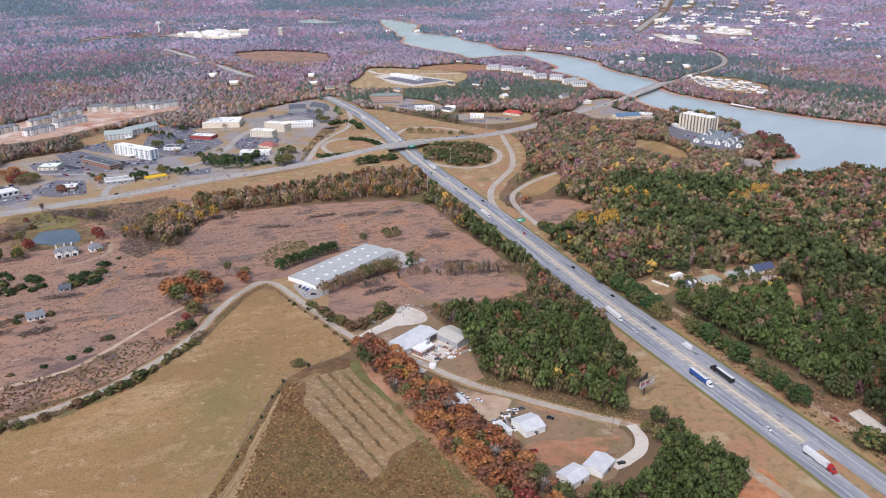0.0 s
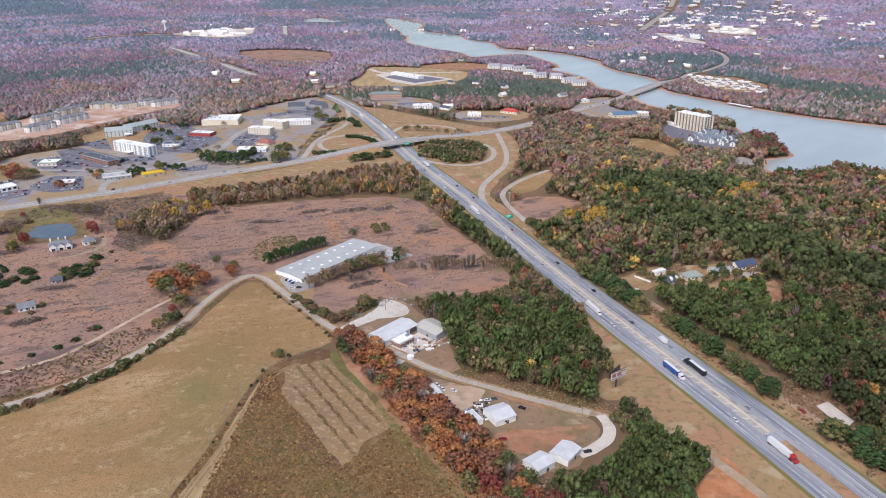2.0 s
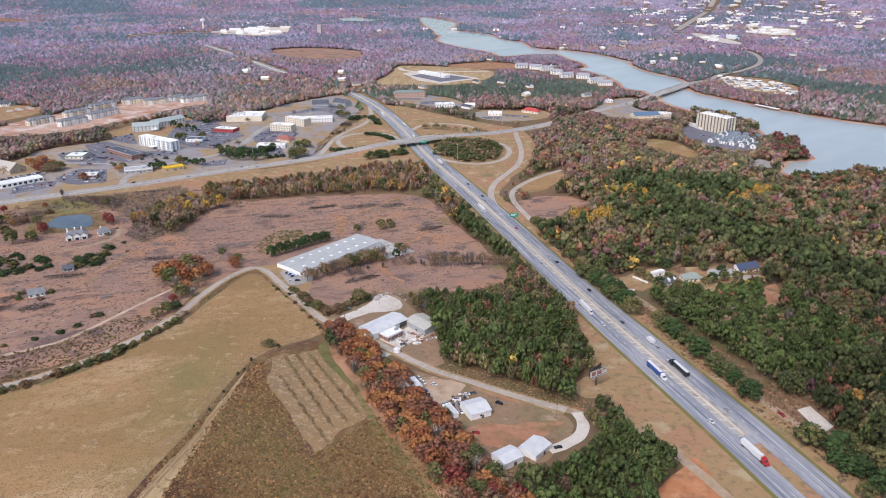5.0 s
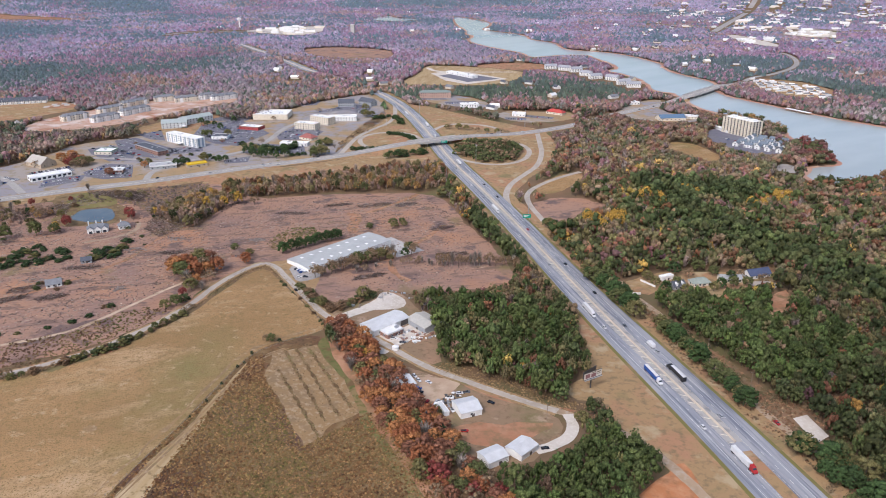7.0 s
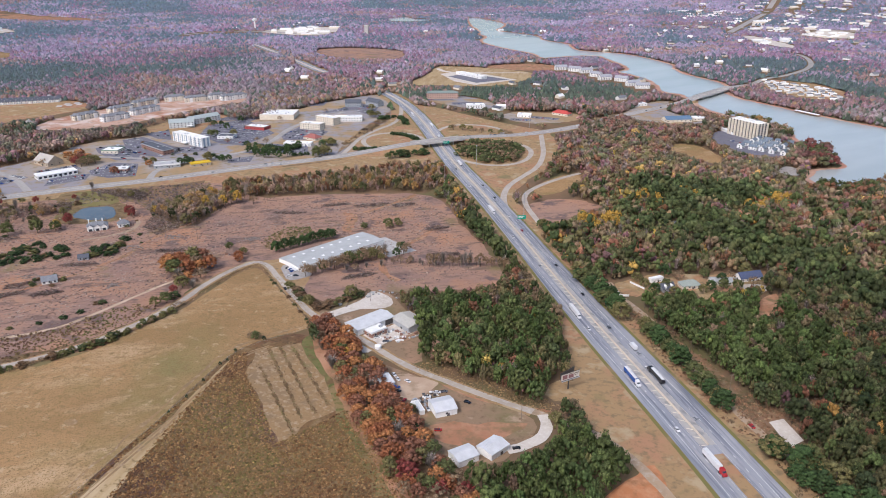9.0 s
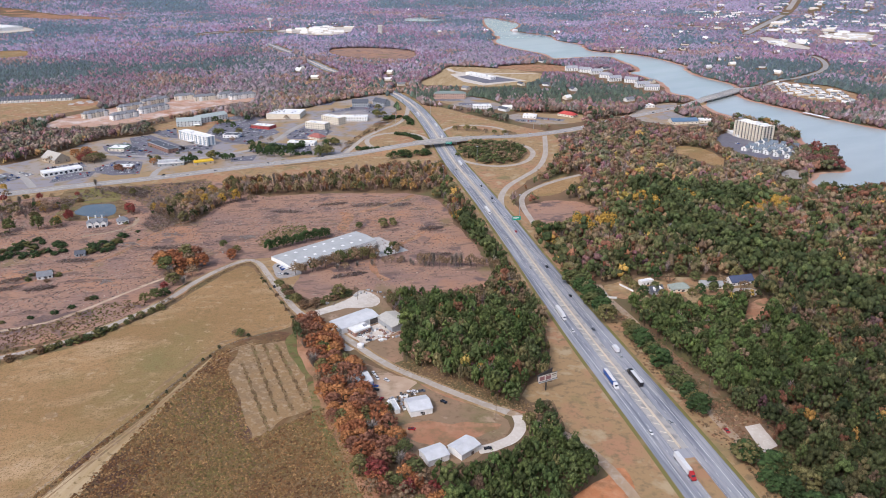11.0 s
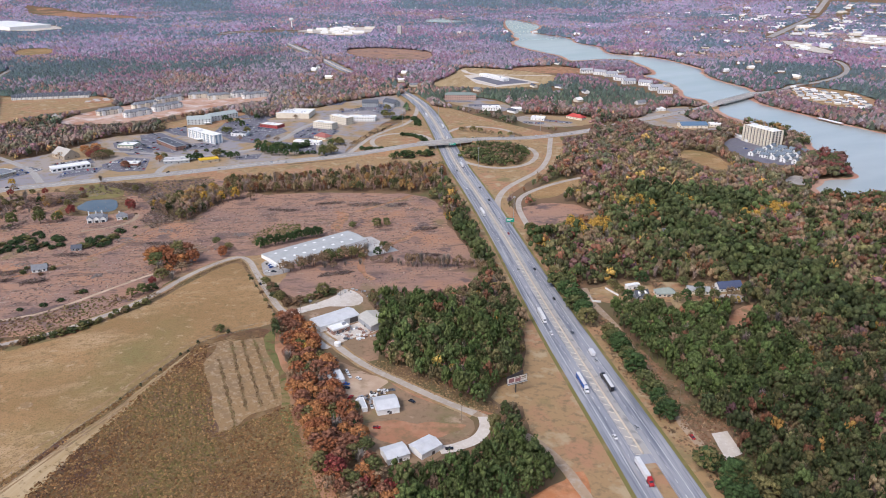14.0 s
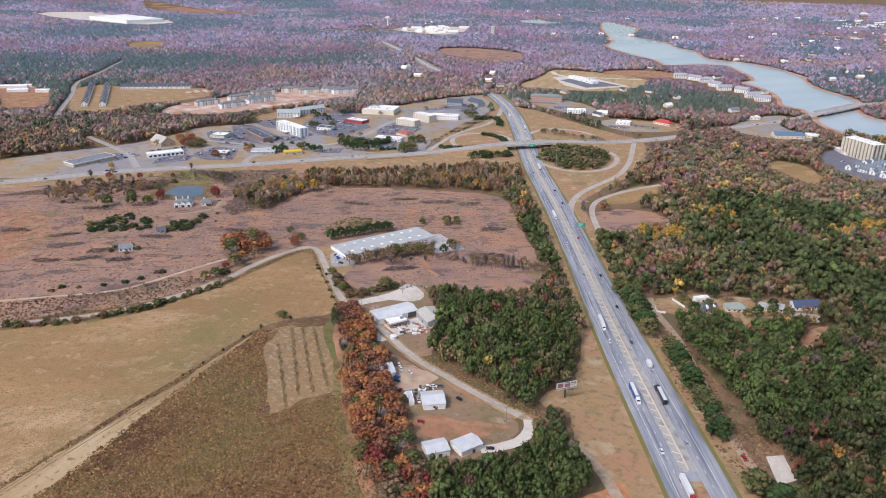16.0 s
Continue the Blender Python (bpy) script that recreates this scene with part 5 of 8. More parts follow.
manor()
wing_house = building("manor_wing", "white pavilion of the pond house with grey hip roof", "house", -382, 621, 11, 8, 45, 4.2, WHITEWALL, GREYROOF, "hip", 1, (3, 2), rise=0.45)
part("chimney", Geo().box(-2.6, -1.5, 1, 2, 3, 9).mesh("chimney", WHITEWALL), wing_house)
building("cottage", "small white cottage with a dark roof among shrubs", "house", -347, 470, 12, 9, 39, 3.2, WHITEWALL, GREYROOF, "gable", 1, (3, 1), rise=0.36)
building("shack", "small blue-grey shack amid cleared brush", "house", -356, 525, 9, 7, 30, 3.0, GREYWALL, DARKROOF, "gable", 1, (2, 1), rise=0.36)
building("brick_house", "small brick house with brown roof and white porch", "house", -226, 566, 14, 10, 84, 3.2, BRICK, plain("brown_shingle", (0.2, 0.13, 0.1), 0.9), "hip", 1, (3, 1), rise=0.3)
building("motor_home", "white recreational trailer beside the houses", "trailer", 158.3, 604.7, 12.6, 4.5, 36, 3.6, WHITEWALL, WHITEROOF, "flat", 1, (2, 0), win=(1, 0.8))
grey_house = building("suburban_house", "grey house with dark gabled roof", "house", 166, 588, 12, 9, 31, 3.4, GREYWALL, DARKROOF, "gable", 1, (3, 1), rise=0.4)
for u in (-3, 3):
    part("dormer", Geo().box(u - 0.9, u + 0.9, -4.3, -1.6, 3.4, 5.6).add([(u - 1.1, -4.5, 5.5), (u + 1.1, -4.5, 5.5), (u, -4.5, 6.5), (u - 1.1, -1, 5.5), (u + 1.1, -1, 5.5), (u, -1, 6.5)], [(0, 1, 2), (0, 2, 5, 3), (1, 4, 5, 2)]).mesh("dormer", WHITEWALL), grey_house)
building("suburban_house", "pale house with green-grey roof", "house", 186, 599, 17, 10, 20, 3.4, CREAM, plain("sage_shingle", (0.3, 0.34, 0.3), 0.9), "hip", 1, (4, 1), rise=0.35)
building("suburban_house", "long low house with pale shingle roof", "house", 213, 613, 19, 9, 9, 3.2, CREAM, plain("pale_shingle", (0.36, 0.37, 0.37), 0.9), "gable", 1, (4, 1), rise=0.3)
building("suburban_house", "white house with dark blue roof", "house", 238, 628, 22, 11, 28, 3.6, WHITEWALL, plain("navy_shingle", (0.07, 0.09, 0.16), 0.8), "gable", 1, (5, 1), rise=0.36)
building("suburban_house", "pale house half hidden by woods", "house", 179, 752, 15, 9, 36, 3.6, WHITEWALL, GREYROOF, "gable", 1, (3, 1), rise=0.36)
building("suburban_house", "grey-roofed house in the far edge of the woods", "house", 275, 735, 15, 9, 20, 3.4, CREAM, GREYROOF, "gable", 1, (3, 1), rise=0.36)
# commercial strip
building("dealership", "low flat pale commercial building with grey roof", "shop", -655, 705, 62, 26, 78, 4.5, TANWALL, GREYROOF, "flat", 1, (8, 2), units=3)
building("barn_shop", "tan gabled barn-like shop", "shop", -641, 826, 34, 22, -20, 6, TANWALL, plain("pale_tan_roof", (0.46, 0.43, 0.38), 0.8), "gable", 1, (4, 2), rise=0.35)
building("showroom", "long white showroom with dark glass bays", "shop", -589, 776, 48, 18, 54, 5, WHITEWALL, WHITEROOF, "flat", 1, (8, 2), win=(3.4, 2.6))
building("bank", "small cream building with green-edged roof", "shop", -597, 905, 25, 22, 9, 4.5, CREAM, WHITEROOF, "flat", 1, (4, 3), trim=GREENROOF, units=2)
building("motel", "dark brick motel with grey roof", "hotel", -538, 926, 66, 16, -30, 6.5, BRICK, DARKROOF, "flat", 2, (12, 3), units=2, trim=GREYWALL)
building("fast_food_shop", "small restaurant with red and white fascia", "restaurant", -521, 815, 20, 13, 20, 4.5, BRICK, WHITEROOF, "flat", 1, (4, 2), units=2)
building("petrol_station", "grey petrol station with flat canopy", "petrol station", -474, 850, 34, 18, 30, 4.5, GREYWALL, plain("pale_grey_roof", (0.5, 0.5, 0.5), 0.8), "flat", 1, (5, 2), units=3)
building("yellow_canopy", "low shop with bright yellow canopy roof", "shop", -433, 864, 26, 11, 42, 4.5, TANWALL, YELLOW, "flat", 1, (3, 1), trim=YELLOW)
hotel = building("white_hotel", "four-storey white hotel with grey-blue bays", "hotel", -513, 978, 74, 15, -25, 13.5, WHITEWALL, WHITEROOF, "flat", 4, (13, 2), units=3)
SLATEBLUE = plain("slate_blue_panel", (0.3, 0.37, 0.45), 0.7)
for i in range(7):
    part("bay_panel", Geo().box(-34 + i * 10.6, -31.4 + i * 10.6, -7.75, -7.5, 0.5, 13.6).mesh("bay_panel", SLATEBLUE), hotel)
for u in (-4.6, 2.0):
    part("bay_panel", Geo().box(37.0, 37.25, u, u + 3, 0.5, 13.6).mesh("bay_panel", SLATEBLUE), hotel)
part("porch", Geo().box(-6, 6, -16, -7.6, 3.6, 4.3).mesh("porch", WHITEROOF), hotel)
lodge = building("grey_hotel", "three-storey pale grey hotel with sage gabled roofs", "hotel", -592, 1082, 40, 20, 30, 9, plain("pale_grey_siding", (0.6, 0.63, 0.64), 0.8), plain("sage_roof", (0.38, 0.43, 0.42), 0.8), "gable", 3, (7, 3), rise=0.25)
building("grey_hotel_wing", "wing of the pale grey hotel under a sage roof", "hotel", -578, 1125, 58, 18, 62, 9, plain("pale_grey_siding", (0.6, 0.63, 0.64), 0.8), plain("sage_roof", (0.38, 0.43, 0.42), 0.8), "gable", 3, (10, 3), rise=0.25)
part("porch", Geo().box(8, 18, -17, -10, 3.4, 4.0).mesh("porch", WHITEROOF), lodge)
building("restaurant", "white restaurant with dark flat roof", "restaurant", -478, 1023, 25, 18, 7, 4.5, WHITEWALL, DARKROOF, "flat", 1, (4, 3), units=2)
building("red_shop", "long shop with red brick front and white roof", "shop", -461, 1096, 36, 20, -8, 5, plain("scarlet_fascia", (0.4, 0.06, 0.06), 0.7), WHITEROOF, "flat", 1, (5, 2), units=3, trim=BRICK)
building("big_box_store", "large cream windowless store with white roof", "shop", -466, 1192, 60, 46, 12, 8.5, CREAM, WHITEROOF, "flat", 1, (0, 0), units=8, trim=CREAM)
building("cream_hotel", "cream three-storey hotel with flat roof", "hotel", -372, 1115, 38, 17, -9, 10, CREAM, WHITEROOF, "flat", 3, (8, 3), units=2, trim=CREAM)
building("cream_hotel", "cream four-storey hotel with flat roof", "hotel", -362, 1160, 42, 17, -24, 12, CREAM, WHITEROOF, "flat", 4, (8, 3), units=2, trim=CREAM)
building("white_motel", "long white motel with pale roof", "hotel", -337, 1192, 48, 20, 15, 7, WHITEWALL, WHITEROOF, "flat", 2, (10, 3), units=4)
building("red_restaurant", "small restaurant with dull red roof", "restaurant", -343, 1045, 25, 16, -20, 4, CREAM, plain("dull_red_roof", (0.36, 0.13, 0.11), 0.8), "hip", 1, (4, 2), rise=0.3)
building("row_shop", "low white row of shops", "shop", -349, 1003, 42, 14, 6, 4.5, WHITEWALL, WHITEROOF, "flat", 1, (8, 2), units=3)
building("grey_lodge", "dark-roofed grey two-storey lodge", "hotel", -372, 1318, 30, 16, 15, 8, GREYWALL, DARKROOF, "gable", 2, (7, 2), rise=0.35)
building("grey_lodge", "dark-roofed grey two-storey lodge", "hotel", -335, 1335, 34, 16, -30, 8, GREYWALL, DARKROOF, "gable", 2, (7, 2), rise=0.35)
building("brick_hotel", "three-storey brick hotel with green-grey roof", "hotel", -226, 1444, 62, 18, 14, 11, plain("pink_brick", (0.5, 0.34, 0.28), 0.9), plain("slate_green_roof", (0.22, 0.27, 0.25), 0.8), "hip", 3, (14, 3), rise=0.2)
building("white_office", "small white office block", "office", -142, 1355, 34, 20, 18, 6, WHITEWALL, WHITEROOF, "flat", 2, (7, 3), units=2)
building("red_roof_diner", "diner with a bright red roof", "restaurant", 22, 1320, 33, 15, -28, 4.5, CREAM, REDROOF, "hip", 1, (5, 2), rise=0.3)
building("white_store", "small white store by the arterial", "shop", -42, 1292, 24, 18, 2, 4.5, WHITEWALL, WHITEROOF, "flat", 1, (4, 2), units=1)
building("blue_roof_shop", "lakeside shop with a blue metal roof", "shop", 220, 1310, 46, 22, 20, 5, CREAM, BLUEROOF, "gable", 1, (6, 2), rise=0.2)
building("white_store", "white flat-roofed store near the lake", "shop", 153, 1440, 40, 16, 30, 4.5, WHITEWALL, WHITEROOF, "flat", 1, (6, 2), units=2)
building("white_store", "white flat-roofed store near the lake", "shop", 262, 1330, 30, 18, 10, 4.5, CREAM, WHITEROOF, "flat", 1, (5, 2), units=2)
building("parking_canopy", "long narrow white parking canopy", "canopy", 287, 1256, 84, 8, -67, 3.5, WHITEWALL, WHITEROOF, "flat", 1, (0, 0), door=False)
tower = building("lakeside_tower", "tall cream apartment block with dark window bays", "apartment block", 320, 1212, 56, 20, -50, 25, CREAM, WHITEROOF, "flat", 9, (9, 3), units=4, trim=CREAM, win=(3.0, 2.0))
for i in range(10):
    for side in (-1, 1):
        part("pier", Geo().box(-28 + i * 6.22 - 1.0, -28 + i * 6.22 + 1.0, min(side * 9.9, side * 11.8), max(side * 9.9, side * 11.8), -1, 25.6).mesh("pier", CREAM), tower)
for u in (-18, 2, 20):
    part("penthouse", Geo().box(u - 4, u + 4, -4, 4, 25.2, 28).mesh("penthouse", WHITEWALL), tower)
building("long_hall", "long low white hall on a paved apron", "hall", -224, 1738, 100, 16, -42, 6, WHITEWALL, WHITEROOF, "flat", 1, (10, 2), units=4)
r = random.Random(3)
for i in range(20):
    u, v = (i % 5 - 2) * 15.5, (i // 5 - 1.5) * 21
    x, y = 344 + u * 0.86 + v * 0.5, 1143 - u * 0.5 + v * 0.86
    building("town_house", "blue-grey roofed white town house", "house", x + r.uniform(-2, 2), y + r.uniform(-2, 2), 12, 8, -30 + r.choice((0, 90)), 5, WHITEWALL, BLUEGREY, "gable", 2, (3, 1), rise=0.35, group="town houses by the lake")


def apartment(x, y, length, yaw, wall, label):
    """Three storeys under a hip roof, with gabled bays standing forward on both long sides."""
    ob = building("apartment_building", label, "apartment block", x, y, length, 13, yaw, 9, wall, GREYROOF, "hip", 3, (int(length / 5), 2), rise=0.28, group="new apartments")
    count = max(2, int(length / 15))
    for side in (-1, 1):
        for i in range(count):
            u = (i + 0.5) / count * length - length / 2
            bay = part("bay", Geo().box(u - 3, u + 3, min(side * 6, side * 8.2), max(side * 6, side * 8.2), -1, 9.2).mesh("bay", WHITEWALL if (i + side) % 3 else wall), ob)
            g = Geo().add([(u - 3.4, side * 8.5, 9.0), (u + 3.4, side * 8.5, 9.0), (u, side * 8.5, 11.6), (u - 3.4, side * 2, 9.0), (u + 3.4, side * 2, 9.0), (u, side * 2, 11.6)], [(0, 1, 2), (0, 2, 5, 3), (1, 4, 5, 2), (3, 5, 4), (0, 3, 4, 1)])
            part("gable", g.mesh("gable", GREYROOF), bay)


for x, y, l, a, w in ((-795, 1105, 46, 68, CREAM), (-738, 1108, 50, 68, WHITEWALL), (-775, 1178, 50, 68, CREAM), (-725, 1176, 60, 72, WHITEWALL), (-768, 1243, 56, 70, CREAM), (-738, 1298, 40, 42, CREAM), (-694, 1302, 44, 45, CREAM), (-668, 1338, 34, 58, WHITEWALL), (-632, 1338, 54, 55, WHITEWALL)):
    apartment(x, y, l, a, w, "new white three-storey apartment building, grey hip roof" if w is WHITEWALL else "new cream three-storey apartment building, grey hip roof")
for i in range(15):
    for lane in (0, 14):
        building("row_house", "white row house with dark blue roof", "house", -1072 + i * 8.2 - lane * 0.5, 1166 + i * 5.0 + lane, 8, 10, 28, 6, WHITEWALL, DARKROOF, "gable", 2, (2, 2), rise=0.4, group="row houses")
for i in range(14):
    for x0, y0 in ((-990, 993), (-960, 1008)):
        building("row_house", "white row house with dark blue roof", "house", x0 - i * 12.8, y0 + i * 12.9, 12, 11, -45, 6, WHITEWALL, DARKROOF, "gable", 2, (2, 2), rise=0.4, group="row houses")
for i in range(8):
    tagged(part("house_slab", Geo().box(-5, 5, -8, 8, 0, 0.4, pose(-922 + i % 4 * 12, 1196 + i % 4 * 13 + i // 4 * 22, 0.1, 0, 0, 30)).mesh("house_slab", CONCRETE)), "bare concrete slab of an unbuilt row house", "slab", "house slabs")
for x, y, l, a in ((-1287, 1072, 60, 35), (-1234, 1044, 40, 35), (-1259, 1098, 30, 35), (-1183, 1066, 34, 35)):
    building("site_shed", "long white shed beside a red clay plot", "shed", x, y, l, 12, a, 5, WHITEWALL, WHITEROOF, "gable", 1, (0, 0), rise=0.15, group="site sheds")
for x, y, a in ((-24, 1898, 20), (12, 1880, -15), (40, 1858, 25), (66, 1800, -30), (88, 1756, 30), (126, 1742, -20), (150, 1684, 30), (170, 1650, 10)):
    CLEARINGS.append(np.array([(x - 22, y - 30), (x + 22, y - 30), (x + 20, y + 14), (x - 20, y + 14)]))
    building("lakeside_apartments", "grey-roofed pale apartment house among trees", "apartment block", x, y, 30, 14, a, 8, WHITEWALL, PALESLATE, "gable", 3, (7, 2), rise=0.35, group="lakeside apartments")
r = random.Random(4)
for i in range(56):
    building("mobile_home", "pale mobile home in a dense park", "house", 446 + i % 7 * 18 + r.uniform(-4, 4), 1820 - (i % 7) * 17 - i // 7 * 22 + r.uniform(-5, 5), 12, 5.5, r.choice((20, 30, -40)), 3, r.choice((WHITEWALL, CREAM)), r.choice((WHITEROOF, GREYROOF, METALROOF)), "gable", 1, (0, 0), rise=0.25, group="mobile homes", door=False)
# far town, houses and works
PADS = Geo()
patch("town_ground", [(765, 3060), (900, 3190), (980, 3150), (930, 2930), (880, 2880), (800, 2880)], GRAVEL, 0.14, "pale graded ground beside the far town", "ground", rough=12)
road("town_street", [(300, 3330), (581, 3232), (722, 3244), (932, 3190), (1187, 3148), (1600, 3100)], 20, GRAVEL, 0.4, "pale cross street of a far town", clear=12)
patch("town_row_ground", [(545, 2920), (600, 2900), (640, 2700), (670, 2560), (630, 2540), (575, 2640), (550, 2780)], GRAVEL, 0.14, "pale lots of shops below the far town", "ground", rough=8)
TOWN = np.array([(350, 3250), (480, 3250), (430, 3700), (300, 4200), (480, 4450), (1480, 4450), (1600, 3700), (1560, 3300), (1100, 3200), (900, 3100), (640, 2560), (590, 2600), (550, 2900)], float)
k = 0
while k < 120:
    x, y = r.uniform(300, 1600), r.uniform(2560, 4450)
    if not inside(np.array([[x, y]]), TOWN)[0] or abs((x - 520) - (y - 3030) * 0.275) < 34:
        continue
    CLEARINGS.append(np.array([(x - 24, y - 30), (x + 24, y - 30), (x + 22, y + 16), (x - 22, y + 16)]))
    a = r.uniform(18, 30)
    PADS.add([(x - a, y - a, 0.15), (x + a, y - a, 0.15), (x + a, y + a * 0.8, 0.15), (x - a, y + a * 0.8, 0.15)], [(0, 1, 2, 3)])
    building("far_store", "pale flat-roofed commercial block in a far town", "shop", x, y, r.uniform(14, 50), r.uniform(10, 30), r.choice((17, 17, 107)), r.uniform(4, 7), r.choice((WHITEWALL, WHITEWALL, CREAM)), r.choice((WHITEROOF, WHITEROOF, GREYROOF)), "flat", 1, (0, 0), door=False, group="far town")
    k += 1
for k in range(30):
    x, y = (r.uniform(780, 930), r.uniform(2900, 3160)) if k % 2 else (r.uniform(560, 660), r.uniform(2570, 2900))
    building("far_store", "pale flat-roofed shop at the edge of a far town", "shop", x, y, r.uniform(12, 34), r.uniform(8, 18), r.choice((17, 107)), r.uniform(4, 6), r.choice((WHITEWALL, WHITEWALL, CREAM)), r.choice((WHITEROOF, WHITEROOF, GREYROOF)), "flat", 1, (0, 0), door=False, group="far town")
tagged(part("town_lots", mesh_of("town_lots", [(a, b, c + float(gz(a, b))) for a, b, c in PADS.v], PADS.f, GRAVEL), kind="stuff"), "pale paved lots of the far town", "paving")
WORKS = np.array([(-1250, 2700), (-1130, 2640), (-985, 2590), (-950, 2700), (-1010, 2940), (-1140, 2890), (-1200, 2780)], float)
k = 0
while k < 26:
    x, y = r.uniform(-1250, -950), r.uniform(2590, 2940)
    if inside(np.array([[x, y]]), WORKS)[0]:
        building("far_works", "pale flat-roofed works among far woods", "factory", x, y, r.uniform(14, 42), r.uniform(10, 24), 17, r.uniform(5, 8), r.choice((WHITEWALL, WHITEWALL, CREAM)), r.choice((WHITEROOF, WHITEROOF, GREYROOF)), "flat", 1, (0, 0), door=False, group="far works")
        k += 1
for x, y, l, w in ((-2415, 2482, 330, 165),):
    building("distribution_hall", "huge white distribution hall among far woods", "warehouse", x, y, l, w, -17, 12, WHITEWALL, WHITEROOF, "flat", 1, (0, 0), door=False, group="far works")
k = 0
SUBURB = [(r.uniform(-1900, 1200), r.uniform(1300, 4300)) for _ in range(420)]
ok = ~open_ground(np.array(SUBURB)) & in_view(np.array(SUBURB))
HOMES = [s for s, o in zip(SUBURB, ok) if o and not (s[1] < 1950 and s[0] > 250) and (s[0] > -300 or noise.noise(Vector((s[0] * 0.002, s[1] * 0.002, 5))) > 0.15)][:110]
for x, y in HOMES:
    CLEARINGS.append(np.array([(x - 16, y - 26), (x + 16, y - 26), (x + 14, y + 12), (x - 14, y + 12)]))
    building("far_house", "pale house among autumn woods", "house", x, y, r.uniform(14, 22), r.uniform(9, 12), r.uniform(-60, 60), 4.5, r.choice((WHITEWALL, CREAM, WHITEWALL)), r.choice((GREYROOF, DARKROOF, WHITEROOF)), "gable", 1, (0, 0), rise=0.35, door=False, group="far houses")



def water_tower():
    ob = thing("water_tower", "pale steel water tower above far woods", "water tower", pose(-1274, 2739, 0))
    part("tank", Geo().tube((0, 0, 34), (0, 0, 38), 3, 9, 16).tube((0, 0, 38), (0, 0, 43), 9, 9, 16).tube((0, 0, 43), (0, 0, 46), 9, 2, 16).mesh("tank", WHITEWALL), ob)
    part("stem", Geo().tube((0, 0, -1), (0, 0, 35), 3.2, 2.6, 12).mesh("stem", WHITEWALL), ob)


def far_tower():
    ob = thing("concrete_tower", "pale square concrete tower above far woods", "tower", pose(-781, 2630, 0))
    part("shaft", Geo().box(-7, 7, -5, 5, -1, 36).mesh("shaft", CONCRETE), ob)
    part("parapet", Geo().box(-7.4, 7.4, -5.4, 5.4, 36, 37).mesh("parapet", WHITEWALL), ob)


def boat_dock():
    ob = thing("boat_dock", "long white covered boat dock on the far shore", "dock", pose(452, 1420, 0.5, 0, 0, -52))
    part("roof", Geo().box(-26, 26, -4, 4, 3.2, 3.6).mesh("roof", WHITEROOF), ob)
    part("pontoon", Geo().box(-26, 26, -4, 4, -0.2, 0.4).mesh("pontoon", TIMBER), ob)
    for u in (-25, -12, 0, 12, 25):
        for v in (-3.6, 3.6):
            part("post", Geo().tube((u, v, 0.4), (u, v, 3.2), 0.15, 0.15, 6).mesh("post", STEEL), ob)


water_tower(), far_tower(), boat_dock()

# ---- single trees and shrubs ----
def tree_model(name, label, category, kind, tint, seed, clumps=26, size=0.105, shards=130, low=0.3, limbs=5):
    """A tree 1 high: tapered trunk with limbs, and a crown of leaf clumps; far below the land until it is copied."""
    r = np.random.default_rng(seed)
    ob = thing(name, label, category)
    g = Geo().tube((0, 0, -0.03), (0.01, 0, 0.4), 0.026, 0.018, 7).tube((0.01, 0, 0.38), (0, 0.01, 0.8), 0.018, 0.006, 6)
    for i in range(limbs):
        a, h = i * 6.283 / limbs + r.uniform(-0.4, 0.4), r.uniform(low, 0.6)
        g.tube((0, 0, h), (math.cos(a) * 0.26, math.sin(a) * 0.26, h + r.uniform(0.12, 0.26)), 0.011, 0.003, 4)
    part("trunk", g.mesh("trunk", BARK if kind != "bare" else plain("pale_bark", (0.28, 0.24, 0.21), 0.9)), ob)
    if kind == "bare":
        v, f = twigs(r, 150)
    else:
        v, f = crown(r, clumps, size, kind, shards, low)
    col = np.tile(np.array(tint), (len(v), 1))
    part("crown", tri_mesh("crown", v, f, col), ob)
    return ob


def shrub_model(name, label, tint, seed, tall=False):
    r = np.random.default_rng(seed)
    ob = thing(name, label, "shrub")
    part("stem", Geo().tube((0, 0, -0.05), (0, 0, 0.5), 0.05, 0.02, 5).mesh("stem", BARK), ob)
    v, f = crown(r, 12, 0.19, "pine" if tall else "round", 30, 0.02)
    v = v * np.array((1.0, 1.0, 1.0) if tall else (1.5, 1.5, 0.95))
    part("leaves", tri_mesh("leaves", v, f, np.tile(np.array(tint), (len(v), 1))), ob)
    return ob


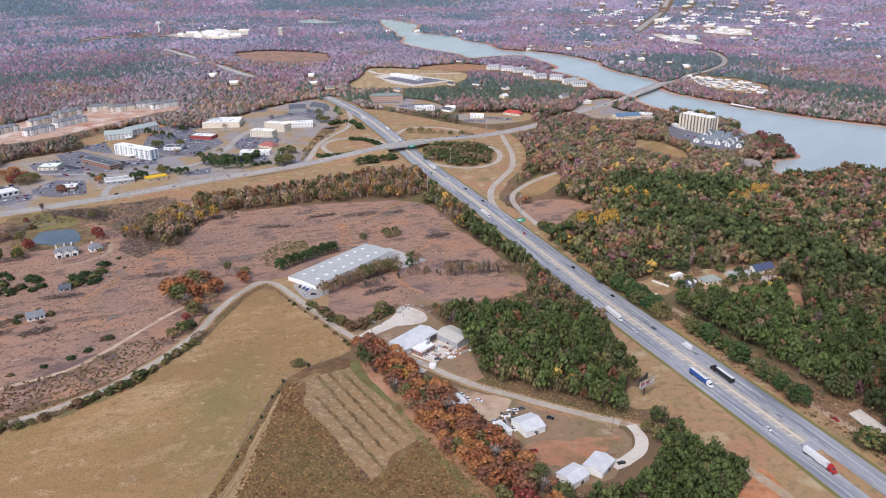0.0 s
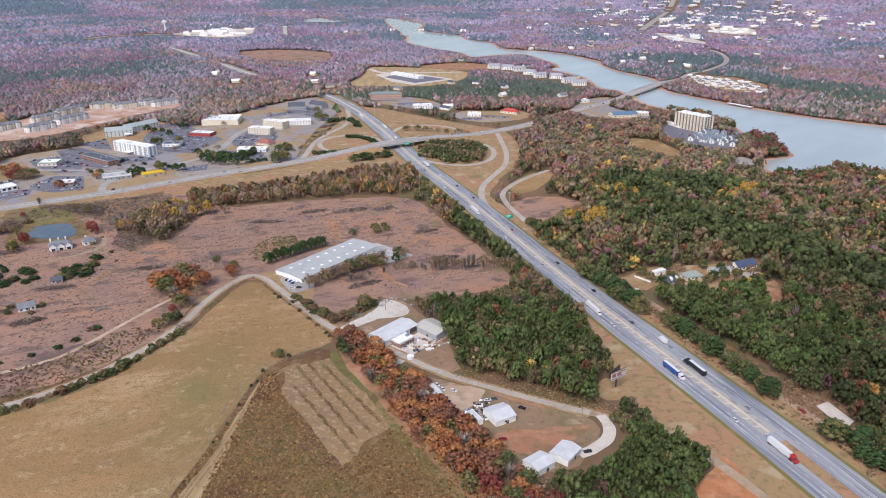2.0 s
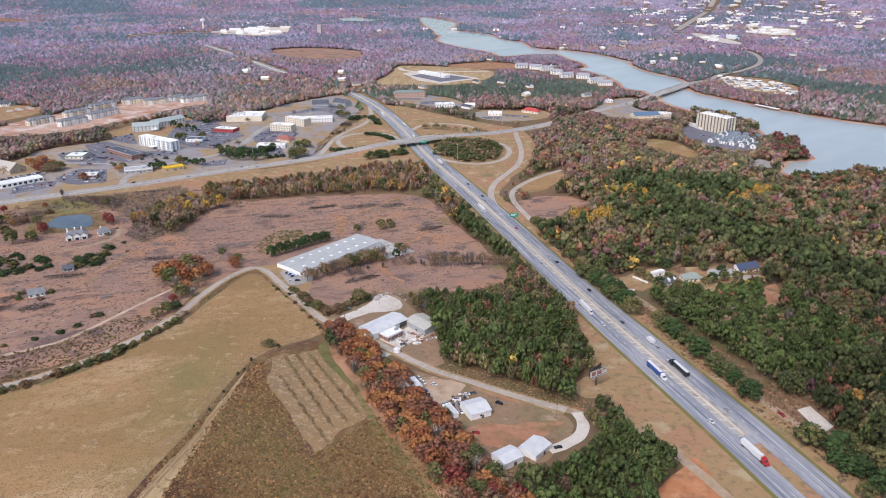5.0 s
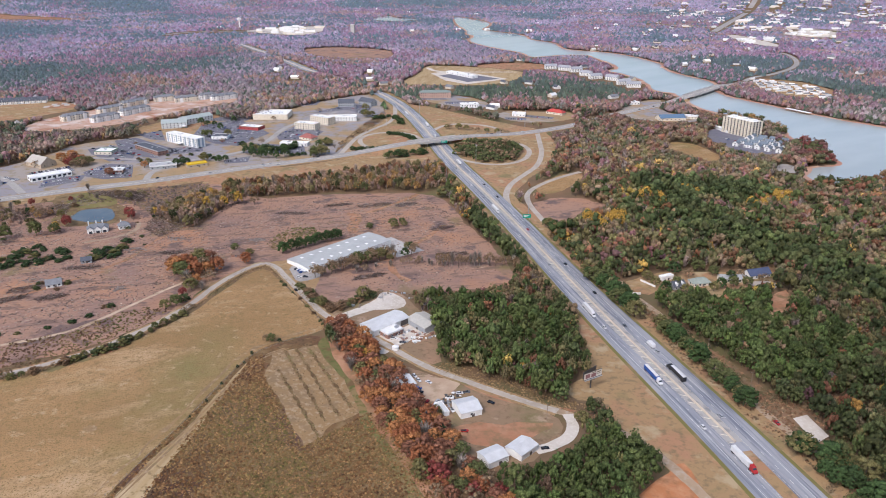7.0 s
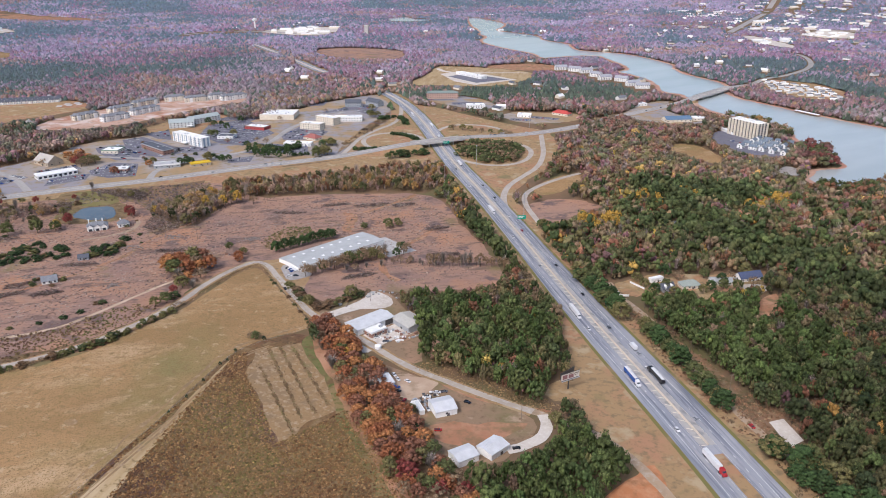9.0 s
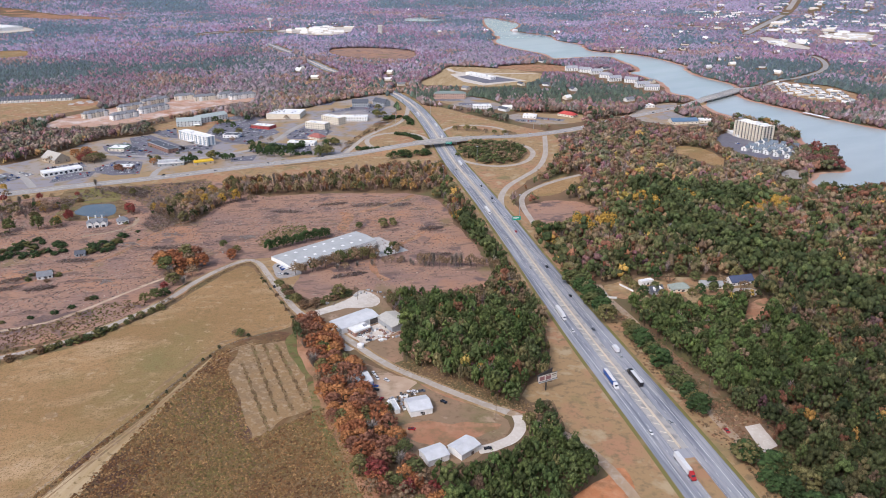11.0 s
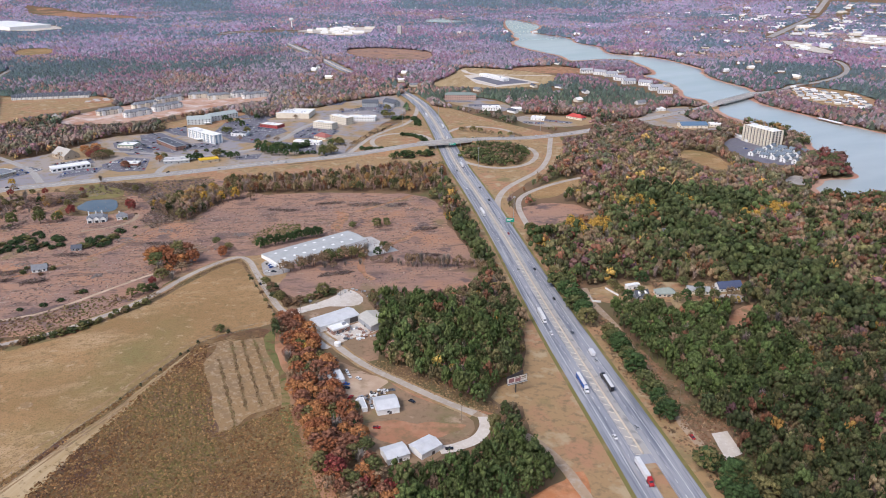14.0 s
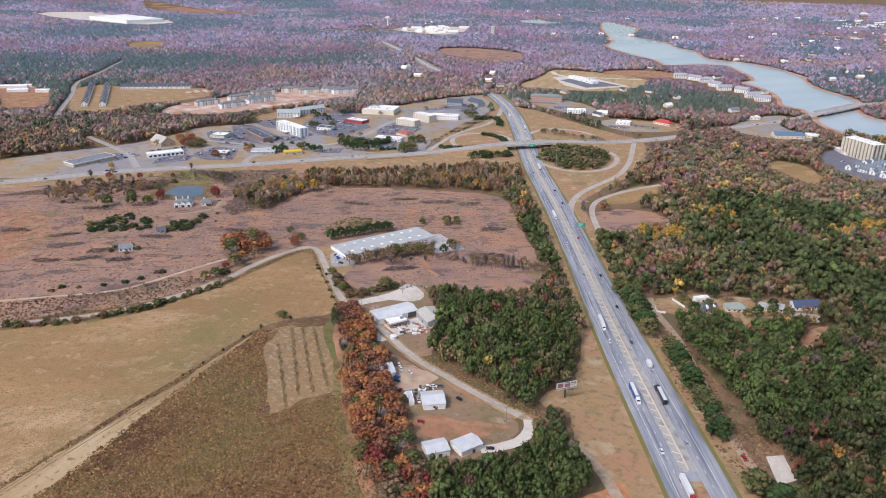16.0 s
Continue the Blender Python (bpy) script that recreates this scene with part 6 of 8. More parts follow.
MODELS = {
    "rust": [tree_model("oak_tree", "rust-brown autumn oak in the hedgerow", "tree", "round", (0.32, 0.125, 0.06), 11), tree_model("oak_tree", "russet autumn oak in the hedgerow", "tree", "round", (0.26, 0.12, 0.075), 12), tree_model("oak_tree", "orange-brown autumn oak with full crown", "tree", "round", (0.41, 0.185, 0.075), 13)],
    "red": [tree_model("maple_tree", "deep red autumn maple with rounded crown", "tree", "round", (0.25, 0.065, 0.055), 14)],
    "yellow": [tree_model("hickory_tree", "golden yellow autumn hickory with rounded crown", "tree", "round", (0.5, 0.31, 0.07), 15)],
    "olive": [tree_model("elm_tree", "olive-green broadleaf tree turning brown", "tree", "round", (0.18, 0.16, 0.065), 16), tree_model("elm_tree", "dull green broadleaf tree with rounded crown", "tree", "round", (0.12, 0.13, 0.05), 17)],
    "pine": [tree_model("pine_tree", "dark green loblolly pine with dense crown", "tree", "pine", (0.05, 0.08, 0.03), 18, 24, 0.11, 120, 0.35), tree_model("pine_tree", "mid-green loblolly pine with loose crown", "tree", "pine", (0.06, 0.1, 0.035), 19, 24, 0.11, 120, 0.3)],
    "bare": [tree_model("bare_tree", "leafless tree with pale grey branches", "tree", "bare", (0.31, 0.27, 0.235), 20)],
    "brown": [tree_model("autumn_tree", "thin brown autumn tree with sparse leaves", "tree", "round", (0.26, 0.18, 0.11), 21, 15, 0.09, 130)],
    "shrub": [shrub_model("shrub", "dark green shrub at the field edge", (0.07, 0.085, 0.035), 22), shrub_model("shrub", "olive shrub at the field edge", (0.14, 0.13, 0.05), 23), shrub_model("shrub", "brown leafless shrub at the field edge", (0.17, 0.105, 0.06), 24)],
    "greenshrub": [shrub_model("shrub", "dark green rounded evergreen shrub", (0.045, 0.07, 0.028), 25)],
    "cedar": [shrub_model("cedar_tree", "small dark conical cedar on dry grass", (0.04, 0.06, 0.03), 26, True)],
}
USED = set()
rt = random.Random(21)


def plant(key, x, y, h, wide=1.0):
    model = rt.choice(MODELS[key])
    m = pose(x, y, float(gz(x, y)), 0, 0, rt.uniform(0, 360))
    if model not in USED:
        USED.add(model)
        model.matrix_basis = m @ Matrix.Diagonal((h * wide, h * wide, h, 1))
        return model
    a, _, c = model.scale
    return copy_thing(model, m @ Matrix.Diagonal((h * wide / a, h * wide / a, h / c, 1)))


def row(keys, pts, spacing, h, spread=1.5, wide=1.0):
    p, nn = along(pts, spacing, 1)
    for q in p:
        x, y = q[0] + rt.uniform(-spread, spread), q[1] + rt.uniform(-spread, spread)
        plant(rt.choice(keys), x, y, h * rt.uniform(0.75, 1.25), wide)


HEDGE = np.array([(-97, 448), (-84, 446), (-60, 428), (-46, 415), (-31, 394), (-10, 362), (12, 334), (30, 312), (50, 292), (66, 268), (48, 262), (31, 266), (4, 296), (-31, 343), (-75, 404)], float)
CLEARINGS.append(HEDGE)
k = 0
spots = []
while len(spots) < 118 and k < 4000:
    k += 1
    q = np.array((rt.uniform(-97, 66), rt.uniform(262, 448)))
    if inside(q[None], HEDGE)[0] and all(np.hypot(*(q - s)) > 5.0 for s in spots):
        spots.append(q)
for q in spots:
    key = rt.choice(("rust", "rust", "rust", "rust", "rust", "olive", "rust", "brown", "rust", "rust", "rust", "rust", "olive", "rust", "bare", "rust", "brown", "rust", "bare", "rust"))
    if q[1] < 300:
        key = rt.choice(("rust", "olive", "rust", "red", "olive", "brown"))
    plant(key, q[0], q[1], rt.uniform(8.5, 12.5) if key != "olive" else rt.uniform(8, 11), 1.15)
for x, y in ((-56, 408), (-47, 398), (-52, 402)):
    plant("yellow", x, y, 9, 1.1)
plant("bare", 2, 327, 11, 1.4), plant("cedar", 12, 333, 7), plant("olive", 4, 350, 8, 1.1), plant("olive", 90, 362, 8, 1.2), plant("cedar", 104, 356, 6)
plant("olive", -128, 412, 6.5, 1.25), plant("brown", -131, 411, 6, 1.2), plant("cedar", -122, 413, 3)
row(["shrub", "shrub", "olive", "shrub", "brown"], [(-300, 311), (-262, 332), (-235, 361), (-215, 402), (-205, 448)], 4.2, 4.6, 2.2, 1.1)
row(["brown", "olive"], [(-300, 312), (-270, 330)], 14, 6.5, 3)
for x, y, key, h in ((-226, 440, "olive", 9), (-222, 448, "olive", 10), (-221, 458, "shrub", 6), (-228, 468, "red", 7), (-238, 505, "rust", 16), (-246, 500, "olive", 17), (-256, 508, "rust", 17), (-262, 516, "rust", 15), (-236, 518, "brown", 16), (-226, 522, "rust", 14), (-248, 532, "olive", 17), (-240, 535, "rust", 15), (-226, 478, "olive", 12), (-232, 484, "brown", 12), (-238, 492, "bare", 13), (-250, 515, "rust", 18), (-231, 512, "rust", 13), (-243, 525, "olive", 14), (-257, 523, "rust", 14), (-222, 500, "brown", 11), (-228, 490, "rust", 10), (-218, 480, "bare", 9), (-214, 553, "rust", 9), (-210, 546, "rust", 8), (-216, 566, "olive", 8), (-236, 576, "olive", 8)):
    plant(key, x, y, h, 1.15)
for i in range(15):
    plant("pine", -190 + i * 2.6 + rt.uniform(-1, 1), 580 + i * 3.9 + rt.uniform(-2, 2), rt.uniform(9, 12))
row(["brown", "olive", "brown", "olive", "bare"], [(-137, 529), (-130, 541), (-122, 553), (-111, 568), (-101, 583), (-92, 600)], 3.0, 12, 2.5, 0.95)
row(["shrub", "brown", "shrub", "olive", "shrub"], [(-144, 509), (-120, 482), (-112, 474), (-99, 474), (-88, 492), (-78, 514)], 3.6, 4.5, 3, 1.3)
plant("olive", -114, 476, 9, 1.2), plant("olive", -87, 500, 12, 1.1)
row(["pine", "olive", "brown"], [(-88, 590), (-76, 602), (-70, 616), (-80, 622)], 5, 9, 3)
row(["brown", "bare"], [(-110, 548), (-90, 572), (-72, 582), (-60, 588)], 9, 7, 3)
row(["brown", "brown", "bare", "brown"], [(-44, 587), (-20, 594), (0, 599), (18, 604)], 2.6, 14, 2, 0.55)
row(["brown", "bare"], [(-62, 590), (-50, 584), (-38, 586)], 6, 9, 2, 0.7)
for x, y in ((-132, 668), (-108, 678), (-104, 694), (-112, 686), (-100, 686)):
    plant("olive", x, y, rt.uniform(7, 9), 1.2)
row(["shrub", "brown"], [(-118, 484), (-109, 481), (-96, 483), (-90, 500)], 5, 4, 3)
row(["shrub"], [(-163, 511), (-140, 488), (-119, 466), (-102, 447)], 16, 2.2, 1)
for ring, count in (([(-442, 506), (-415, 496), (-374, 527), (-404, 557), (-442, 555), (-448, 533)], 44), ([(-370, 543), (-355, 559), (-352, 582), (-330, 544), (-353, 529)], 14)):
    k = 0
    while k < count:
        x, y = rt.uniform(-450, -330), rt.uniform(495, 582)
        if inside(np.array([[x, y]]), np.array(ring, float))[0]:
            plant(rt.choice(("greenshrub", "greenshrub", "shrub")), x, y, rt.uniform(2.5, 5.5), 1.3)
            k += 1
for i in range(12):
    plant("shrub", -350 + rt.uniform(-14, 14), 470 + rt.uniform(-12, 12), rt.uniform(2, 4), 1.2)
row(["shrub", "greenshrub"], [(-330, 372), (-300, 388), (-280, 408), (-268, 440)], 13, 2.8, 4, 1.4)
row(["brown", "brown", "olive", "bare", "yellow", "brown", "bare"], [(-370, 668), (-380, 672), (-350, 690), (-325, 700), (-310, 722), (-300, 745)], 4.2, 14, 8, 0.75)
row(["brown", "bare", "olive", "red"], [(-560, 655), (-500, 690), (-440, 718)], 12, 9, 8, 0.9)
for x, y, key, h in ((142, 600, "olive", 10), (166, 616, "pine", 12), (188, 630, "olive", 12), (214, 612, "pine", 10), (236, 636, "olive", 12), (214, 600, "olive", 10), (240, 612, "brown", 10), (166, 590, "olive", 10), (148, 588, "olive", 9), (156, 578, "pine", 10), (172, 580, "olive", 8), (196, 586, "olive", 9), (203, 594, "pine", 10), (226, 604, "olive", 9), (222, 622, "brown", 9), (252, 618, "olive", 9), (178, 612, "brown", 10), (200, 622, "olive", 10)):
    plant(key, x, y, h, 1.15)
for x, y in YELLOWS:
    for i in range(7):
        plant("yellow", x + rt.uniform(-14, 14), y + rt.uniform(-12, 12), rt.uniform(16, 19.5), 0.62)
for x, y, key, h in ((-479, 570, "olive", 16), (-455, 583, "olive", 17), (-440, 591, "olive", 13), (-446, 600, "yellow", 11), (-444, 615, "red", 12), (-450, 622, "red", 11), (-398, 655, "red", 13), (-392, 650, "red", 10), (-489, 631, "brown", 12), (-562, 618, "brown", 13), (-591, 648, "bare", 13), (-480, 676, "shrub", 6), (-510, 640, "pine", 9), (-470, 640, "olive", 10), (-540, 650, "bare", 12), (-600, 690, "yellow", 10), (-575, 668, "brown", 11), (-350, 745, "yellow", 11), (-331, 727, "yellow", 9), (-284, 722, "brown", 12), (-505, 735, "bare", 11)):
    plant(key, x, y, h, 0.95)
for i in range(26):
    x, y = rt.uniform(-580, -330), rt.uniform(560, 700)
    if abs(x + 430) > 46 or abs(y - 642) > 38:
        plant(rt.choice(("shrub", "shrub", "greenshrub")), x, y, rt.uniform(1.5, 3.2), 1.4)
for x, y, key, h in ((-601, 830, "red", 12), (-606, 843, "rust", 13), (-597, 842, "red", 13), (-588, 834, "olive", 14), (-590, 846, "brown", 13), (-580, 842, "olive", 13), (-612, 836, "brown", 11), (-598, 852, "rust", 12), (-520, 800, "rust", 11), (-526, 806, "brown", 10), (-640, 815, "brown", 11), (-632, 826, "olive", 11), (-500, 856, "olive", 10), (-462, 862, "pine", 10), (-455, 868, "pine", 11)):
    plant(key, x, y, h, 1.25)
# along the highway
row(["pine", "pine", "olive"], [(213, 358), (216, 352), (228, 330), (246, 300)], 4, 12, 4, 1.3)
row(["pine", "olive", "pine"], [(228, 356), (240, 336), (258, 306)], 5, 12, 4, 1.2)
row(["pine", "olive"], [(176, 432), (181, 420), (186, 408), (189, 400)], 4.5, 11, 2, 1.3)
row(["pine", "olive"], [(146, 502), (152, 487), (158, 474), (163, 462), (168, 450)], 4.5, 12, 2.5, 1.3)
row(["pine", "pine", "olive"], [(92, 600), (104, 576), (118, 546), (130, 522)], 4.5, 13, 3, 1.2)
row(["pine", "olive", "olive"], [(46, 722), (66, 684), (84, 650), (98, 618)], 5, 10, 3, 1.1)
# interchange planting
row(["greenshrub"], [(-161, 1068), (-136, 1089), (-107, 1116)], 3.5, 3.2, 1)
row(["brown", "rust", "olive"], [(-150, 1160), (-122, 1156), (-100, 1150), (-70, 1142), (-46, 1138)], 13, 9, 3, 1.2)
row(["greenshrub", "pine"], [(-280, 1210), (-262, 1238), (-240, 1205), (-226, 1174)], 6, 7, 3, 1.2)
row(["greenshrub"], [(-229, 1102), (-209, 1098), (-190, 1084), (-176, 1058)], 4, 5, 1.5, 1.2)
row(["greenshrub"], [(-222, 1012), (-195, 1026), (-172, 1038)], 3, 3.5, 1.5, 1.2)
row(["greenshrub", "pine"], [(-252, 987), (-238, 992), (-226, 1000)], 5, 6, 2, 1.3)
row(["olive", "greenshrub", "pine"], [(-190, 955), (-178, 965), (-165, 978), (-150, 992)], 4.5, 10, 4, 1.3)
row(["brown"], [(-285, 1000), (-280, 1070), (-268, 1110)], 10, 5, 2)
row(["pine", "greenshrub", "olive"], [(-418, 975), (-392, 962), (-370, 958), (-350, 966), (-340, 985)], 5, 9, 4, 1.2)
row(["olive", "pine"], [(-312, 1005), (-304, 1022), (-298, 1012)], 6, 9, 3, 1.3)
for key, spots, h in (("rust", [(-497, 842)], 11), ("pine", [(-456, 863), (-449, 869), (-413, 888), (-406, 894)], 10), ("pine", [(-557, 1107), (-540, 1096), (-530, 1101), (-512, 1135), (-508, 1079)], 11),
                      ("olive", [(-437, 891), (-509, 1028), (-501, 1028), (-474, 1038), (-434, 888)], 11), ("olive", [(-290, 948), (-295, 939), (-284, 955), (-290, 960), (-298, 950)], 14), ("pine", [(-396, 937), (-380, 926), (-366, 921), (-356, 925), (-344, 923), (-335, 932), (-388, 940), (-372, 936)], 12),
                      ("greenshrub", [(-321, 946), (-328, 940), (-314, 950), (-430, 905), (-440, 912), (-422, 900)], 5), ("brown", [(-399, 1243), (-453, 1165), (-489, 1189), (-420, 1010), (-400, 1000), (-460, 990)], 9), ("olive", [(-302, 1222), (-297, 1237), (-310, 1232), (-324, 1284)], 12),
                      ("rust", [(-628, 850), (-606, 834), (-623, 866), (-615, 858)], 13), ("brown", [(-588, 823), (-580, 828), (-606, 859), (-596, 846)], 12), ("shrub", [(-520, 870), (-530, 880), (-500, 905), (-575, 950), (-585, 960), (-560, 930), (-480, 905), (-470, 915), (-455, 925)], 4)):
    for x, y in spots:
        plant(key, x, y, h * rt.uniform(0.85, 1.15), 1.15)


# ---- groves inside the clearings, joined ----
def grove(name, ring, spacing, h, label, keys, lod=1, wide=1.1):
    ring = np.array(ring, float)
    lo, hi = ring.min(0), ring.max(0)
    X, Y = np.meshgrid(np.arange(lo[0], hi[0], spacing), np.arange(lo[1], hi[1], spacing))
    p = np.stack([X.ravel(), Y.ravel()], 1) + rng.uniform(-0.45, 0.45, (X.size, 2)) * spacing
    p = p[inside(p, ring)]
    tints = np.array([keys[i] for i in rng.integers(0, len(keys), len(p))]) * rng.uniform(0.75, 1.25, (len(p), 1))
    kinds = np.where(tints[:, 1] > tints[:, 0] * 1.4, "pine", "round").astype(object)
    kinds[(tints[:, 2] > tints[:, 0] * 0.51) & (kinds == "round")] = "bare"
    tagged(part(name, trees_mesh(name, p, h * rng.uniform(0.7, 1.25, len(p)), kinds, tints, lod, wide), kind="stuff"), label, "trees")


grove("loop_grove", [(-98, 990), (-66, 962), (-30, 960), (-10, 990), (-8, 1030), (-25, 1064), (-50, 1074), (-88, 1078), (-112, 1040)], 6.5, 9, "young pines and brown trees inside the loop", [PINE, PINE2, GREEN, BROWN])
CLEARINGS.append(np.array([(-300, 745), (-296, 800), (-240, 840), (-180, 880), (-110, 915), (-84, 850), (-99, 812), (-207, 786)], float))
DULL = [(0.33, 0.22, 0.16), (0.36, 0.28, 0.235), (0.32, 0.21, 0.13), (0.26, 0.2, 0.11), (0.33, 0.23, 0.2), (0.36, 0.29, 0.25), (0.38, 0.23, 0.09)]
grove("roadside_thicket", [(-330, 735), (-350, 790), (-300, 805), (-240, 842), (-200, 885), (-110, 925), (-80, 850), (-99, 812), (-207, 786), (-292, 748)], 6.6, 13, "brown and bare autumn trees between the road and the cleared land", DULL + [OLIVE, GREEN, RUST, OLIVE], 0, 0.55)
grove("roadside_thicket", [(-378, 662), (-353, 651), (-331, 637), (-313, 630), (-306, 640), (-309, 690), (-325, 730), (-345, 742), (-370, 700)], 6.0, 13, "tall thin brown and bare trees over tangled brush", DULL + DULL + [OLIVE, (0.06, 0.07, 0.03)], 0, 0.62)
grove("pond_thicket", [(-600, 600), (-560, 640), (-505, 660), (-480, 640), (-472, 610), (-500, 570), (-580, 560)], 11, 10, "thin brown and olive trees beside the pond", DULL + [OLIVE], 0, 0.7)

REDS = [(0.2, 0.07, 0.06), (0.17, 0.085, 0.075), (0.2, 0.12, 0.09), (0.1, 0.1, 0.05), (0.16, 0.11, 0.07)]
grove("shore_trees", [(372, 1208), (391, 1210), (388, 1268), (376, 1308), (352, 1340), (310, 1374), (300, 1366), (345, 1325), (362, 1290)], 8, 12, "thin bare and green trees between tower and lake", DULL + [GREEN, GREEN], 1, 0.8)
grove("point_trees", [(372, 1026), (395, 1036), (416, 1052), (418, 1108), (408, 1142), (388, 1150), (372, 1110), (366, 1060)], 7.5, 16, "deep red and olive trees on the lake point", REDS + [GREEN], 1, 0.9)
grove("cove_trees", [(360, 940), (380, 932), (400, 930), (428, 950), (455, 976), (520, 915), (640, 835), (620, 800), (500, 860), (430, 900), (350, 910)], 7.5, 14, "dark green and red trees on the cove's shore", [GREEN, PINE2, PINE, OLIVE, RUST, BROWN], 1, 0.9)


# ---- brush, weeds and debris ----
PAVED = [[(-131, 388), (-132, 354), (-132, 312), (-135, 268), (-142, 205), (-148, 160), (-130, 160), (-123, 205), (-125, 260), (-128, 310), (-129, 354)], [(212, 390), (224, 400), (234, 376), (222, 364)], [(-34, 402), (-20, 396), (4, 386), (8, 366), (-6, 360), (-30, 376)]]


def tufts(name, ring, spacing, size, colours, label, density=1.0):
    ring = np.array(ring, float)
    lo, hi = ring.min(0), ring.max(0)
    X, Y = np.meshgrid(np.arange(lo[0], hi[0], spacing), np.arange(lo[1], hi[1], spacing))
    p = np.stack([X.ravel(), Y.ravel()], 1) + rng.uniform(-0.5, 0.5, (X.size, 2)) * spacing
    p = p[inside(p, ring)]
    p = p[rng.random(len(p)) < density]
    for stub in PAVED:
        p = p[~inside(p, np.array(stub, float))]
    n = len(p)
    s = size * rng.uniform(0.5, 1.4, n)
    a = rng.random(n) * 6.283
    base = np.stack([np.stack([p[:, 0] + s * np.cos(a + t), p[:, 1] + s * np.sin(a + t), gz(p[:, 0], p[:, 1]) + 0.1], -1) for t in (0, 2.1, 4.2)], 1)
    top = np.stack([p[:, 0] + rng.uniform(-0.3, 0.3, n) * s, p[:, 1] + rng.uniform(-0.3, 0.3, n) * s, gz(p[:, 0], p[:, 1]) + 0.1 + s * rng.uniform(0.5, 1.0, n)], -1)
    V = np.concatenate([base, top[:, None]], 1).reshape(-1, 3)
    F = (np.array([(0, 1, 3), (1, 2, 3), (2, 0, 3)])[None] + 4 * np.arange(n)[:, None, None]).reshape(-1, 3)
    f = fbm(p, 0.016, 3.3) * 0.9
    idx = np.clip(((f + rng.uniform(-0.45, 0.45, n)) * 0.5 + 0.5) * len(colours), 0, len(colours) - 1).astype(int)
    C = np.repeat((np.array(colours)[idx] * rng.uniform(0.75, 1.25, (n, 1)))[:, None], 4, 1).reshape(-1, 3)
    tagged(part(name, tri_mesh(name, V, F, C), kind="stuff"), label, "weeds")


tufts("field_weeds", [(-148, 180), (-140, 250), (-136, 305), (-133, 351), (-131, 388), (-124, 394), (-116, 372), (-62, 304), (-36, 346), (2, 306), (40, 262), (70, 200)], 1.35, 1.05, [(0.095, 0.052, 0.035), (0.15, 0.078, 0.038), (0.22, 0.118, 0.05), (0.3, 0.18, 0.08), (0.25, 0.165, 0.066), (0.18, 0.145, 0.052)], "tufted brown weeds over the rough field")
tufts("plot_weeds", STRIPS, 2.2, 0.55, [(0.13, 0.08, 0.045), (0.2, 0.13, 0.065), (0.24, 0.17, 0.09)], "thin brown weeds over the mown plot", 0.4)
for w in STRIP_LINES:
    a, b = np.array(w[0]), np.array(w[1])
    side = np.array((-(b - a)[1], (b - a)[0])) / np.hypot(*(b - a)) * 1.1
    tufts("strip_weeds", [a - side, b - side, b + side, a + side], 0.9, 0.6, [(0.1, 0.06, 0.035), (0.17, 0.1, 0.05), (0.18, 0.15, 0.06)], "brown weeds left between mown strips")

tufts("slash_litter", [(-640, 440), (-560, 610), (-420, 700), (-330, 740), (-205, 770), (-100, 795), (-60, 740), (-12, 640), (10, 590), (-50, 535), (-90, 520), (-110, 560), (-100, 620), (-200, 640), (-240, 560), (-245, 480), (-262, 430), (-280, 380), (-340, 335), (-600, 340)], 3.0, 0.9, [(0.12, 0.09, 0.08), (0.2, 0.13, 0.1), (0.3, 0.22, 0.17), (0.16, 0.11, 0.1), (0.33, 0.25, 0.19)], "grey and brown logging slash over the cleared land", 0.45)

tufts("lane_weeds", [(-10, 405), (20, 394), (52, 381), (100, 366), (110, 374), (62, 396), (0, 420)], 1.5, 0.9, [(0.14, 0.12, 0.05), (0.2, 0.14, 0.07), (0.27, 0.18, 0.09), (0.3, 0.2, 0.11)], "olive and tan weeds between lane and pines", 0.75)
tufts("fence_weeds", [(-205, 448), (-203, 476), (-197, 524), (-188, 540), (-163, 513), (-120, 467), (-101, 448), (-99, 452), (-118, 474), (-160, 520), (-190, 552), (-205, 532), (-210, 478)], 1.3, 0.7, [(0.17, 0.12, 0.06), (0.26, 0.17, 0.08), (0.32, 0.21, 0.11), (0.2, 0.16, 0.07)], "dry tan weeds along the pasture fence", 0.7)
WEEDS = [(0.09, 0.1, 0.03), (0.12, 0.12, 0.04), (0.16, 0.13, 0.055), (0.2, 0.14, 0.07)]
tufts("weedy_rise", [(-216, 600), (-217, 634), (-209, 656), (-190, 662), (-180, 645), (-183, 616), (-188, 592), (-199, 584)], 1.7, 1.3, WEEDS, "green weeds on the rise behind the warehouse", 0.55)
tufts("roadside_weeds", [(-420, 246), (-330, 302), (-262, 346), (-232, 395), (-222, 440), (-248, 440), (-275, 394), (-330, 350), (-420, 298)], 1.9, 1.2, [(0.1, 0.06, 0.04), (0.17, 0.1, 0.06), (0.2, 0.14, 0.07), (0.13, 0.12, 0.045)], "brown and olive weeds between track and road", 0.55)
tufts("bank_brush", [(160, 446), (171, 428), (196, 372), (228, 318), (250, 330), (232, 362), (208, 417), (185, 465), (152, 526), (126, 558), (118, 545), (141, 499)], 2.2, 1.3, [(0.13, 0.12, 0.055), (0.2, 0.14, 0.08), (0.26, 0.15, 0.085), (0.28, 0.19, 0.11)], "olive and rusty brush on the frontage bank", 0.6)
